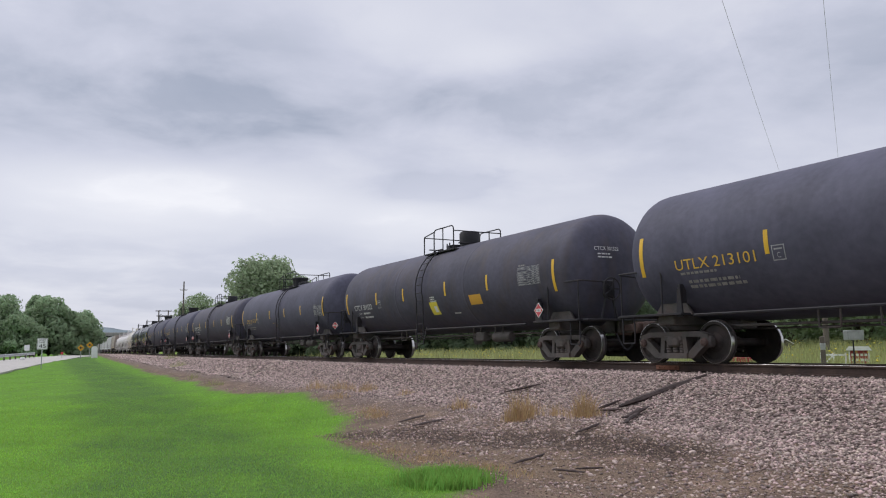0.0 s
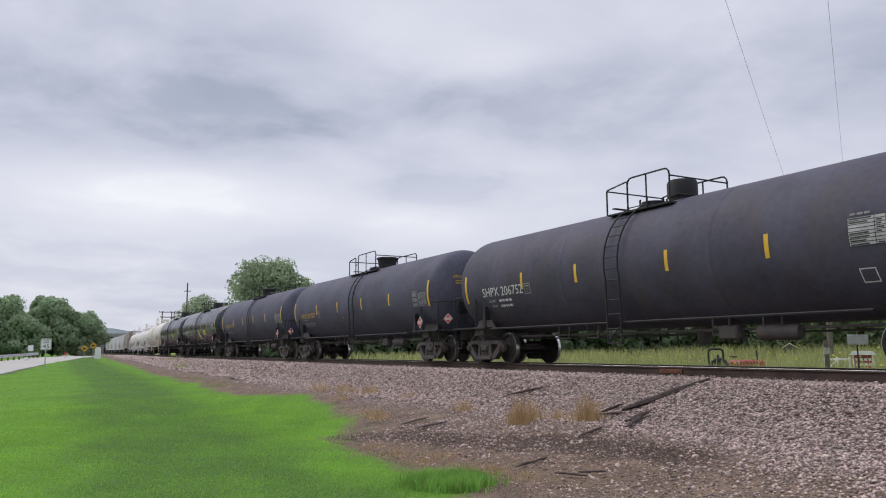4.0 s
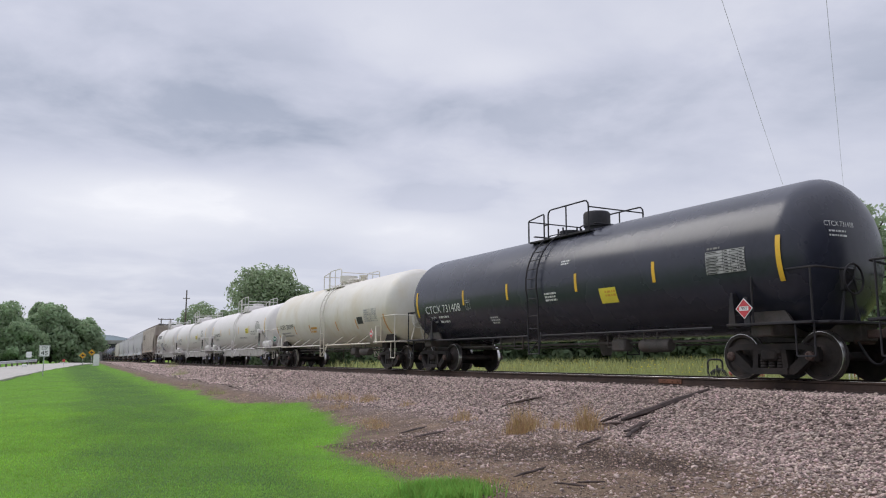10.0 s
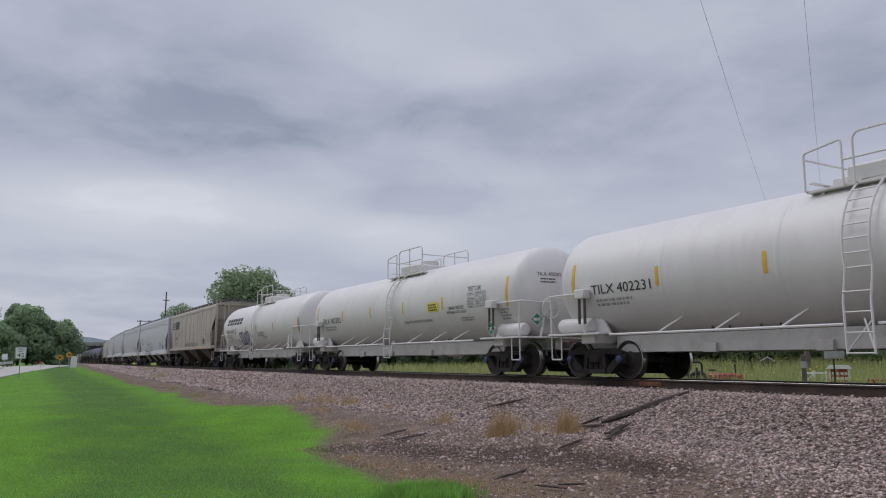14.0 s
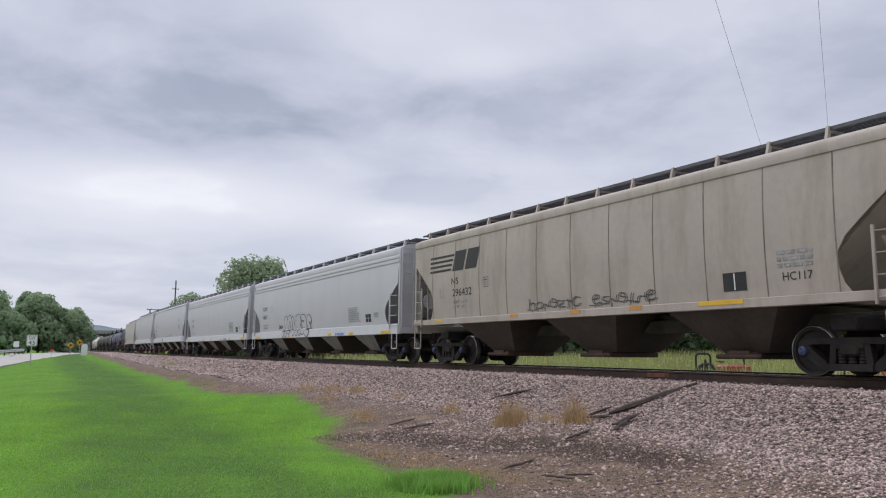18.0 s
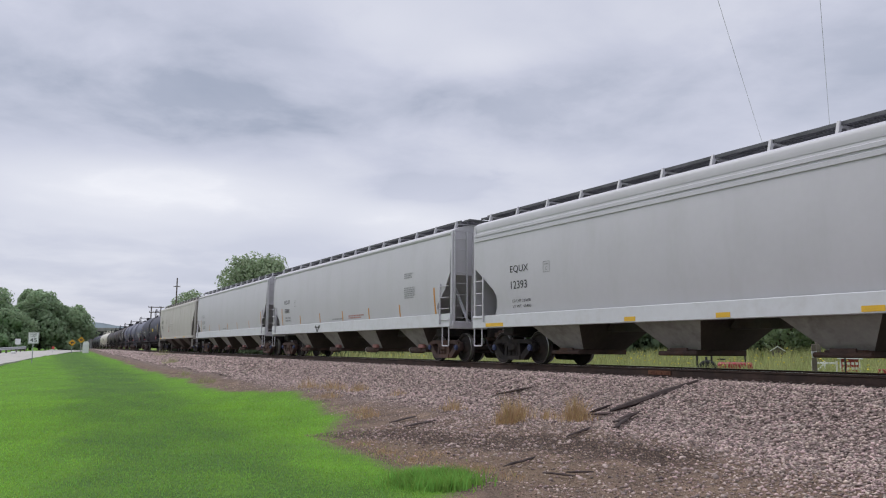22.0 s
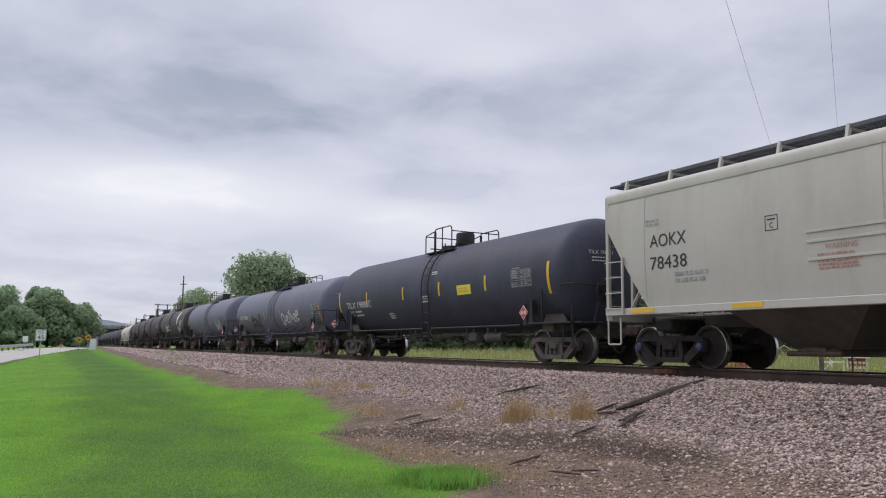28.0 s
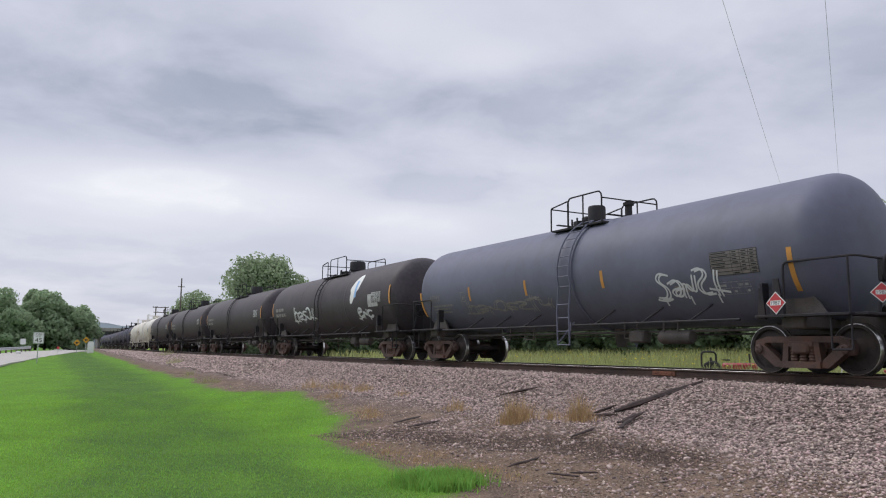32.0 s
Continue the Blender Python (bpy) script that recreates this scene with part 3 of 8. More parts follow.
    meadow = ramp(noise_node(1.1, 6), [(0.3, (0.10, 0.18, 0.03)), (0.55, (0.19, 0.28, 0.05)), (0.75, (0.3, 0.34, 0.08))])
    f_lawn = calc("MULTIPLY", calc("ADD", lawn_d, wob), 2.2, True)
    f_soil = calc("MULTIPLY", calc("ADD", soil_d, wob), 0.9, True)
    f_mead = calc("MULTIPLY", calc("ADD", meadow_d, wob), 1.5, True)
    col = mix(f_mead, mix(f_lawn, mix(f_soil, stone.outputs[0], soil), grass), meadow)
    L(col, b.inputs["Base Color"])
    bp = N("ShaderNodeBump")
    bp.inputs["Strength"].default_value, bp.inputs["Distance"].default_value = 0.6, 0.05
    L(calc("ADD", noise_node(30, 5), calc("MULTIPLY", vor.outputs["Distance"], -0.8)), bp.inputs["Height"])
    L(bp.outputs[0], b.inputs["Normal"])
    return m


def lawn_tone(s, w):
    """Mown strips of the lawn: 0 darker blue-green, 1 fresh yellow-green."""
    s, w = np.asarray(s, float), np.asarray(w, float)
    b = np.interp(s, [5, 9.6, 16.8, 35.6, 44], [13.3, 13.1, 12.5, 11.2, 10.6]) + 0.15 * np.sin(s * 0.7)
    blotch = 0.16 * np.sin(s * 1.3 + 2 * np.sin(w * 0.9)) * np.sin(w * 1.7 + s * 0.4) + 0.1 * np.sin(s * 3.1 + w) * np.sin(w * 4.3 - s * 1.2)
    return np.clip(blotch + 0.16 + 0.62 * smooth(b - 0.8, b + 1.0, w) + 0.62 * smooth(b - 2.2, b - 3.9, w), 0, 1)


def lawn_edge(s):
    """Where the lawn begins, in metres from the track."""
    s = np.asarray(s, float)
    w = np.interp(s, [2, 7.1, 7.8, 9.1, 11.5, 14, 16, 18.9, 23.6, 26.9, 28.4, 36, 69, 115], [11.5, 9.75, 9.2, 8.6, 8.9, 8.3, 7.05, 6.3, 5.7, 6.1, 6.85, 6.6, 6.1, 5.9])
    return w + 0.12 * np.sin(s * 2.1)


def near_line(s, w, line, width):
    """1 on a bent line of the plan, falling to 0 at the width."""
    s, w = np.asarray(s, float), np.asarray(w, float)
    best = np.full(s.shape, 1e9)
    for (a, b), (c, d) in zip(line, line[1:]):
        t = np.clip(((s - a) * (c - a) + (w - b) * (d - b)) / ((c - a) ** 2 + (d - b) ** 2), 0, 1)
        best = np.minimum(best, np.hypot(s - a - t * (c - a), w - b - t * (d - b)))
    return np.clip(1 - best / width, 0, 1)


DAMP = [(13.6, 8.35), (12.9, 7.5), (11.2, 6.95), (9.3, 6.4), (7.6, 6.1)]
THATCH = [(12.3, 8.35), (11.3, 8.1), (9.5, 8.15), (8.6, 7.8), (7.8, 7.75)]


def build_ground():
    sv = np.concatenate([-np.geomspace(470, 22, 26), np.arange(-20, 0, 0.5), np.arange(0, 24, 0.2), np.arange(24, 60, 0.5), np.geomspace(60, 1000, 70)])
    wv = np.concatenate([-np.geomspace(1500, 14, 34), np.arange(-13, 4, 0.33), np.arange(4, 14, 0.16), np.arange(14, 22, 0.33), np.geomspace(22, 1500, 44)])
    S, W = np.meshgrid(sv, wv, indexing="ij")
    X, Y, _ = on_track(S.ravel(), W.ravel())
    Z = ground_z(S.ravel(), W.ravel())
    ns, nw = S.shape
    idx = np.arange(ns * nw).reshape(ns, nw)
    q = np.stack([idx[:-1, :-1], idx[:-1, 1:], idx[1:, 1:], idx[1:, :-1]], -1).reshape(-1, 4)
    me = bpy.data.meshes.new("ground")
    me.from_pydata(np.stack([X, Y, Z], 1).tolist(), [], q[:, ::-1].tolist())
    at = me.attributes.new("cover", "FLOAT_VECTOR", "POINT")
    w = W.ravel()
    s = S.ravel()
    cover = np.stack([w - lawn_edge(s), w - 4.9, -w - 4.6], 1)
    at.data.foreach_set("vector", cover.astype(np.float32).ravel())
    at = me.attributes.new("tone", "FLOAT", "POINT")
    at.data.foreach_set("value", lawn_tone(s, w).astype(np.float32))
    at = me.attributes.new("stain", "FLOAT_VECTOR", "POINT")
    stain = np.stack([near_line(s, w, DAMP, 0.75), near_line(s, w, THATCH, 0.8), 0 * s], 1)
    at.data.foreach_set("vector", stain.astype(np.float32).ravel())
    me.materials.append(ground_material())
    me.polygons.foreach_set("use_smooth", [True] * len(me.polygons))
    return thing("ground", me, "mown lawn, gravel embankment and wild meadow", "ground", kind="structure")


build_ground()


# ---- track ----
def strip(prof, s0, s1, step, w0, name, mat):
    """A profile (w, z) drawn along the track."""
    sv = np.arange(s0, s1 + step, step)
    vs, n = [], len(prof)
    for s in sv:
        for a, z in prof:
            vs.append(tuple(float(c) for c in on_track(s, w0 + a, z)))
    fs = [(k * n + i, k * n + (i + 1) % n, (k + 1) * n + (i + 1) % n, (k + 1) * n + i) for k in range(len(sv) - 1) for i in range(n)]
    fs += [tuple(range(n)), tuple(range((len(sv) - 1) * n, len(sv) * n))[::-1]]
    g = Geo()
    g.add(vs, fs)
    return g.mesh(name, mat, 30)


RAIL = [(-0.07, -0.185), (0.07, -0.185), (0.07, -0.172), (0.012, -0.155), (0.009, -0.05), (0.036, -0.036), (0.036, -0.006), (0.028, 0.0), (-0.028, 0.0), (-0.036, -0.006), (-0.036, -0.036), (-0.009, -0.05), (-0.012, -0.155), (-0.07, -0.172)]
HEAD = [(-0.026, 0.0), (0.026, 0.0), (0.024, 0.003), (-0.024, 0.003)]
railway = thing("railway_track", None, "single railway track of rusty steel rails on ballast", "railway", kind="structure")
for w0 in (0.7525, -0.7525):
    r = part("rail", strip(RAIL, -460, 900, 4.0, w0, "rail", MAT["rail"]), railway, "rusty rail with a worn bright head")
    part("rail_head", strip(HEAD, -460, 900, 4.0, w0, "rail_head", MAT["tread"]), r)


def tie_mesh(g):
    g.box((0, 0, -0.275), (0.23, 2.6, 0.18), 0.015)


TIE = material("weathered_creosote_timber", (0.055, 0.045, 0.038), 0.9, spread=0.35, scale=4, dirt=(0.13, 0.11, 0.1), dirt_amount=0.6, bump=0.5, bump_scale=30, per_object=0.2)
for i in range(160):
    part("tie", shared("tie", tie_mesh, TIE), railway, m=track_pose(-14 + i * 0.5))


def ties_far():
    g = Geo()
    for a, b in ((-400, -14.5), (66.5, 420)):
        s = a
        while s < b:
            m = track_pose(s)
            g.add([m @ Vector((x, y, z)) for x in (-0.115, 0.115) for y in (-1.3, 1.3) for z in (-0.36, -0.19)], [(0, 1, 3, 2), (4, 6, 7, 5), (0, 4, 5, 1), (2, 3, 7, 6), (1, 5, 7, 3), (0, 2, 6, 4)])
            s += 0.5
    return g.mesh("ties", TIE, 0)


tagged(part("ties", ties_far(), railway), kind="stuff")


# a rail joint with fresh rust
JOINT = material("fresh_orange_rust", (0.20, 0.085, 0.05), 0.85, spread=0.3, scale=6, dirt=(0.08, 0.045, 0.035), dirt_amount=0.6, bump=0.3)
for y in (-0.7525, 0.7525):
    g = Geo()
    for k in (-1, 1):
        g.box((0, y + k * 0.03, -0.1), (0.7, 0.03, 0.1), 0.008)
    for i in range(4):
        g.rod((-0.24 + i * 0.16, y - 0.07, -0.1), (-0.24 + i * 0.16, y + 0.07, -0.1), 0.016, 6)
    part("joint_bar", g.mesh("joint_bar", JOINT), railway, "rusty bolted joint bar", track_pose(13.0))


# ---- train ----
WHEEL_R = 0.457
AXLES = []


def wheelset_mesh(g):
    for side in (-1, 1):
        c = (0, 0, 0)
        a = side * 0.7525
        o = side
        prof = [(a - o * 0.075, 0.10), (a - o * 0.03, 0.13), (a - o * 0.02, 0.30), (a - o * 0.07, 0.385), (a - o * 0.07, 0.484), (a - o * 0.045, 0.484), (a - o * 0.035, WHEEL_R)]
        g.slot = 0
        g.revolve(prof, 28, "Y", c, caps=False)
        g.slot = 1
        g.revolve([(a - o * 0.035, WHEEL_R), (a + o * 0.068, WHEEL_R - 0.004), (a + o * 0.07, WHEEL_R - 0.012)], 28, "Y", c, caps=False)
        g.slot = 0
        g.revolve([(a + o * 0.07, WHEEL_R - 0.012), (a + o * 0.066, WHEEL_R - 0.03), (a + o * 0.06, 0.385), (a + o * 0.01, 0.36), (a + o * 0.02, 0.2), (a + o * 0.075, 0.14), (a + o * 0.09, 0.1), (a + o * 0.09, 0.0)], 28, "Y", c, caps=False)
    g.revolve([(-1.02, 0.0), (-1.02, 0.075), (-0.72, 0.095), (0, 0.08), (0.72, 0.095), (1.02, 0.075), (1.02, 0.0)], 14, "Y", (0, 0, 0), caps=False)
    g.slot = 1


def side_frame_mesh(g):
    """A cast three-piece truck's frame between two axles 1.78 m apart, its outer face at -y."""
    h = WHEEL_R

    def bar(poly, lo=-1.11, hi=-0.93):
        g.prism(poly, lo, hi, "Y")

    top = [(-0.98, h + 0.16), (-0.72, h + 0.235), (0.72, h + 0.235), (0.98, h + 0.16), (0.98, h + 0.02), (0.72, h + 0.12), (-0.72, h + 0.12), (-0.98, h + 0.02)]
    bar(top)
    bar([(-0.42, h - 0.345), (0.42, h - 0.345), (0.42, h - 0.225), (-0.42, h - 0.225)], -1.16, -0.9)
    for k in (-1, 1):
        bar([(k * 0.98, h + 0.0), (k * 0.82, h + 0.11), (k * 0.45, h - 0.19), (k * 0.40, h - 0.34), (k * 0.55, h - 0.34)], -1.115, -0.925)
        bar([(k * 0.29, h - 0.25), (k * 0.41, h - 0.25), (k * 0.36, h + 0.14), (k * 0.25, h + 0.14)], -1.10, -0.94)
        g.box((k * 0.889, -1.0, h + 0.015), (0.27, 0.2, 0.25), 0.04)
    g.box((0, -0.99, h + 0.09), (0.52, 0.26, 0.12), 0.02)


def spring_mesh(g):
    h = WHEEL_R
    g.revolve([(h - 0.225 + k * 0.0275, 0.082 if k % 2 else 0.066) for k in range(11)], 10, "Z", (0, -1.02, 0))


def cap_mesh(g):
    g.revolve([(-1.17, 0.0), (-1.17, 0.06), (-1.155, 0.085), (-1.11, 0.09), (-1.05, 0.1), (-1.02, 0.1)], 14, "Y", (0, 0, 0), caps=False)
    for i in range(3):
        a = 2.09 * i
        g.rod((0.045 * math.cos(a), -1.15, 0.045 * math.sin(a)), (0.045 * math.cos(a), -1.185, 0.045 * math.sin(a)), 0.016, 6)


def bolster_mesh(g):
    h = WHEEL_R
    g.box((0, 0, h + 0.02), (0.36, 2.3, 0.22), 0.04)
    g.revolve([(h + 0.1, 0.22), (h + 0.24, 0.22)], 16, "Z", (0, 0, 0))
    for k in (-1, 1):
        g.box((k * 0.32, 0, h - 0.05), (0.1, 1.5, 0.14), 0.02)
        g.rod((k * 0.36, -0.7, h - 0.15), (k * 0.36, 0.7, h - 0.15), 0.035)
        for y in (-0.75, 0.75):
            g.box((k * 0.42, y, h - 0.02), (0.06, 0.1, 0.3), 0.01)


def add_truck(car, x, cap="hubcap", iron="iron"):
    """A two-axle truck under the car: bolster with frames, springs, bearing caps and wheelsets."""
    t = part("truck", shared("truck/" + iron, bolster_mesh, MAT[iron]), car, "dark two-axle freight truck", Matrix.Translation((x, 0, 0)))
    for k in (1, -1):
        r = pose(0, 0, 0, 0, 0, 0 if k == 1 else 180)
        part("side_frame", shared("side_frame/" + iron, side_frame_mesh, MAT[iron]), t, m=r)
        for x in (-0.19, 0.0, 0.19):
            part("spring", shared("spring/" + iron, spring_mesh, MAT[iron]), t, m=r @ Matrix.Translation((x, 0, 0)))
        for e in (-0.889, 0.889):
            part("bearing_cap", shared("bearing_cap/" + cap, cap_mesh, MAT[cap]), t, m=Matrix.Translation((e, 0, WHEEL_R)) @ r)
    for e in (-0.889, 0.889):
        w = part("wheelset", shared("wheelset", wheelset_mesh, [MAT["wheel"], MAT["tread"]]), t, "steel wheels with bright treads on an axle")
        w.matrix_parent_inverse = Matrix.Translation((e, 0, WHEEL_R))
        AXLES.append(w)
    return t


def add_coupler(car, x, k):
    def build(g):
        g.box((x - k * 0.35, 0, 0.86), (0.75, 0.16, 0.16), 0.02)
        g.box((x - k * 0.02, 0, 0.86), (0.26, 0.3, 0.28), 0.05)
        g.box((x - k * 0.62, 0, 0.88), (0.16, 0.5, 0.42), 0.03)

    geo_part("coupler", build, MAT["rustiron"], car)

    def hose(g):
        pts = [Vector((x - k * 0.55, -0.3, 0.72))]
        for i in range(1, 9):
            a = i / 8
            pts.append(Vector((x - k * 0.55 + k * 0.5 * a, -0.3 + 0.1 * a, 0.72 - 0.42 * math.sin(a * 2.5))))
        g.pipe(pts, 0.025, 6)

    geo_part("air_hose", hose, MAT["darksteel"], car)


# -- lettering and markings, drawn flat (u along the car, v up) and laid on its side --
def text_flat(s, height, width=None, narrow=0.86):
    cu = bpy.data.curves.new("lettering", "FONT")
    cu.body, cu.size, cu.resolution_u = s, 1.0, 3
    ob = new("lettering", cu)
    bpy.context.view_layer.update()
    me = bpy.data.meshes.new_from_object(ob)
    bpy.data.objects.remove(ob)
    bpy.data.curves.remove(cu)
    bm = bmesh.new()
    bm.from_mesh(me)
    bpy.data.meshes.remove(me)
    xs, ys = [v.co.x for v in bm.verts], [v.co.y for v in bm.verts]
    x0, x1, y0, y1 = min(xs), max(xs), min(ys), max(ys)
    ky = height / (y1 - y0)
    kx = width / (x1 - x0) if width else ky * narrow
    for v in bm.verts:
        v.co = Vector(((v.co.x - x0) * kx, (v.co.y - y0) * ky, 0))
    return bm


def rects_flat(rects):
    bm = bmesh.new()
    for u0, v0, u1, v1 in rects:
        bm.faces.new([bm.verts.new((a, b, 0)) for a, b in ((u0, v0), (u1, v0), (u1, v1), (u0, v1))])
    return bm


def stroke_flat(lines, width):
    """Sprayed or painted strokes of one width along polylines."""
    bm = bmesh.new()
    for pts in lines:
        pts = [Vector((a, b, 0)) for a, b in pts]
        prev = None
        for i, p in enumerate(pts):
            d = (pts[min(i + 1, len(pts) - 1)] - pts[max(i - 1, 0)])
            if d.length < 1e-6:
                continue
            d.normalize()
            n = Vector((-d.y, d.x, 0)) * width / 2
            cur = (bm.verts.new(p + n), bm.verts.new(p - n))
            if prev:
                bm.faces.new((prev[0], prev[1], cur[1], cur[0]))
            prev = cur
    return bm


SHIFT = [0.0]


def lay(car, name, bm, u, v, mat, side, lift=0.004, label="", far=False):
    """Lays flat work on the car's side: side(u, v, lift) gives the place; far: on the other side, turned about."""
    if side.step:
        vs = [w.co.y for w in bm.verts]
        a = math.ceil((min(vs) + v) / side.step + 1e-6) * side.step - v
        while a < max(vs):
            geom = list(bm.verts) + list(bm.edges) + list(bm.faces)
            bmesh.ops.bisect_plane(bm, geom=geom, plane_co=(0, a, 0), plane_no=(0, 1, 0))
            a += side.step
    bm.verts.index_update()
    g = Geo()
    k = -1 if far else 1
    pts = []
    for w in bm.verts:
        p = side(k * (u + SHIFT[0] + w.co.x), v + w.co.y, lift + w.co.z)
        pts.append((p[0], k * p[1], p[2]))
    g.add(pts, [[w.index for w in f.verts] for f in bm.faces])
    bm.free()
    me = bpy.data.meshes.new(name)
    me.from_pydata(g.v, [], g.f)
    me.materials.append(MAT[mat])
    ob = part(name, me, car, label)
    return tagged(ob, kind="stuff") if name.startswith("spray_") else ob


class TankSide:
    """The shell of a tank; v is the height, laid round the curve."""
    step = 0.09

    def __init__(self, r, zc):
        self.r, self.zc = r, zc

    def __call__(self, u, v, lift):
        a = math.asin(max(-0.99, min(0.99, (v - self.zc) / self.r)))
        r = self.r + lift + 0.002
        return (u, -r * math.cos(a), self.zc + r * math.sin(a))


class HopperSide:
    step = 0.12

    def __init__(self, bulge, z0, z1, y=1.6):
        self.b, self.z0, self.z1, self.y = bulge, z0, z1, y

    def out(self, z):
        t = (z - (self.z0 + self.z1) / 2) / ((self.z1 - self.z0) / 2)
        return self.y - self.b * t * t

    def __call__(self, u, v, lift):
        return (u, -self.out(v) - lift - 0.002, v)


class SillSide(HopperSide):
    """The side sheet and, below it, the proud face of the sill."""

    def __call__(self, u, v, lift):
        return (u, -max(self.out(v), 1.62 if v < self.z0 + 0.02 else 0.0) - lift - 0.002, v)


def bars(lines, height, gap, width, seed, left=0.0):
    """Rows of unreadable small writing as short bars."""
    rnd = random.Random(seed)
    out = []
    for i in range(lines):
        u, v = left, -i * (height + gap)
        end = width * rnd.uniform(0.75, 1.0)
        while u < end:
            w = rnd.uniform(0.8, 3.2) * height
            out.append((u, v, min(u + w, end), v + height))
            u += w + height * 0.6
    return out


def grid_panel(car, side, u, v, w, h, mat_bg, mat_line, rows=6, seed=1):
    """A ruled table of small stencilled figures."""
    if mat_bg:
        lay(car, "data_panel", rects_flat([(0, 0, w, h)]), u, v, mat_bg, side, 0.003, "ruled table of small stencilled figures")
    rects = []
    t = h * 0.022
    for i in range(rows + 1):
        rects.append((0, i * (h - t) / rows, w, i * (h - t) / rows + t))
    for a in (0, 0.46, 0.65, 0.83, 1):
        rects.append((a * (w - t), 0, a * (w - t) + t, h))
    rnd = random.Random(seed)
    for i in range(rows):
        y = (i + 0.28) * h / rows
        for a, b in ((0.03, 0.42), (0.49, 0.62), (0.68, 0.80), (0.86, 0.97)):
            if rnd.random() < 0.85:
                rects.append((a * w, y, (a + (b - a) * rnd.uniform(0.6, 1)) * w, y + h / rows * 0.36))
    tagged(lay(car, "data_figure", rects_flat(rects), u, v, mat_line, side, 0.006), kind="stuff")


def placard(car, x, y, z, size, mat, number, turn=0.0):
    """A diamond hazard sign on a plate, facing the camera's side."""
    m = Matrix.Translation((x, y, z)) @ pose(0, 0, 0, 0, 0, turn)
    h = size / 2

    def plate(g):
        g.prism([(-h, 0), (0, -h), (h, 0), (0, h)], -0.006, 0.006, "Y")

    p = part("placard", shared("placard/%.2f" % size, plate, MAT["placard_white"]), car, "diamond hazard placard", m)

    def inner(g):
        k = h * 0.9
        g.prism([(-k, 0), (0, -k), (k, 0), (0, k)], -0.009, -0.006, "Y")

    part("placard_field", shared("placard_field/%.2f%s" % (size, mat), inner, MAT[mat]), p)

    def band(g):
        g.box((0, -0.010, 0), (h * 1.08, 0.003, h * 0.42))

    part("number_band", shared("number_band/%.2f" % size, band, MAT["placard_white"]), p)
    bm = text_flat(number, h * 0.34, h * 0.9)
    g = Geo()
    g.bm(bm, Matrix.Translation((-h * 0.45, -0.0135, -h * 0.17)) @ pose(0, 0, 0, 90))
    me = bpy.data.meshes.new("number")
    me.from_pydata(g.v, [], g.f)
    me.materials.append(MAT["mark_black"])
    part("number", me, p)


# -- tank cars --
STYLES = {
    # shell paint, fittings paint, length, radius, axis height, sill
    "black": dict(paint="black", fit="darksteel", L=17.5, R=1.52, zc=2.42, seams=(), house="cone", cone=-0.55, dome=0.3, sill=False, walk=2.95, mid=0.2, ladder=0.56),
    "gloss": dict(drum=0.37, bend=0.89, paint="gloss", fit="darksteel", L=17.5, R=1.52, zc=2.42, seams=(), house="drum", sill=False, walk=2.7, mid=0.1, ladder=-0.25),
    "slate": dict(drum=0.33, hx=0.25, paint="slate", fit="darksteel", L=17.75, R=1.52, zc=2.42, seams=(), house="drum", sill=False, walk=1.9, mid=0.2, ladder=0.45),
    "charcoal": dict(drum=0.36, paint="charcoal", fit="darksteel", L=17.5, R=1.52, zc=2.42, seams=(-2.5, 2.5), house="drum", sill=False, walk=2.15, mid=-0.13, ladder=-0.4),
    "brown": dict(drum=0.36, paint="brown", fit="darksteel", L=17.5, R=1.50, zc=2.42, seams=(-3, 0, 3), house="drum", sill=False, walk=3.1, mid=0.2, ladder=-0.3),
    "grey": dict(drum=0.24, paint="grey", fit="darksteel", L=18.6, R=1.41, zc=2.33, gap=0.7, seams=(0.4,), ring=0.035, house="drum", sill=False, walk=2.7, mid=0.2, ladder=-0.1),
    "faded": dict(hx=-0.25, aft=0.17, drum=0.24, paint="grey", fit="darksteel", gap=0.85, L=17.5, R=1.45, zc=2.40, seams=(0.82,), ring=0.035, house="drum", sill=False, walk=2.1, mid=0.25, ladder=0.45),
    "white": dict(bend=0.97, gap=0.47, paint="white", fit="white", L=17.5, R=1.385, zc=2.335, seams=(-4.4, -1.5, 1.4, 4.4), house="box", sill=True, walk=2.75, mid=0.27, ladder=0.1),
    "short": dict(bend=0.97, gap=0.47, paint="white", fit="white", L=16.5, R=1.44, zc=2.37, seams=(-3.2, 0, 3.2), house="box", sill=True, walk=2.9, mid=0.0, ladder=-0.2),
    "cream": dict(bend=0.97, gap=0.72, paint="cream", fit="cream", L=17.5, R=1.50, zc=2.44, seams=(-3.9, -1.85, 2.15), house="drums", sill=False, walk=2.35, mid=0.0, ladder=0.4),
}


STYLES["aft"] = dict(STYLES["black"], cone=0.75, dome=-0.35)


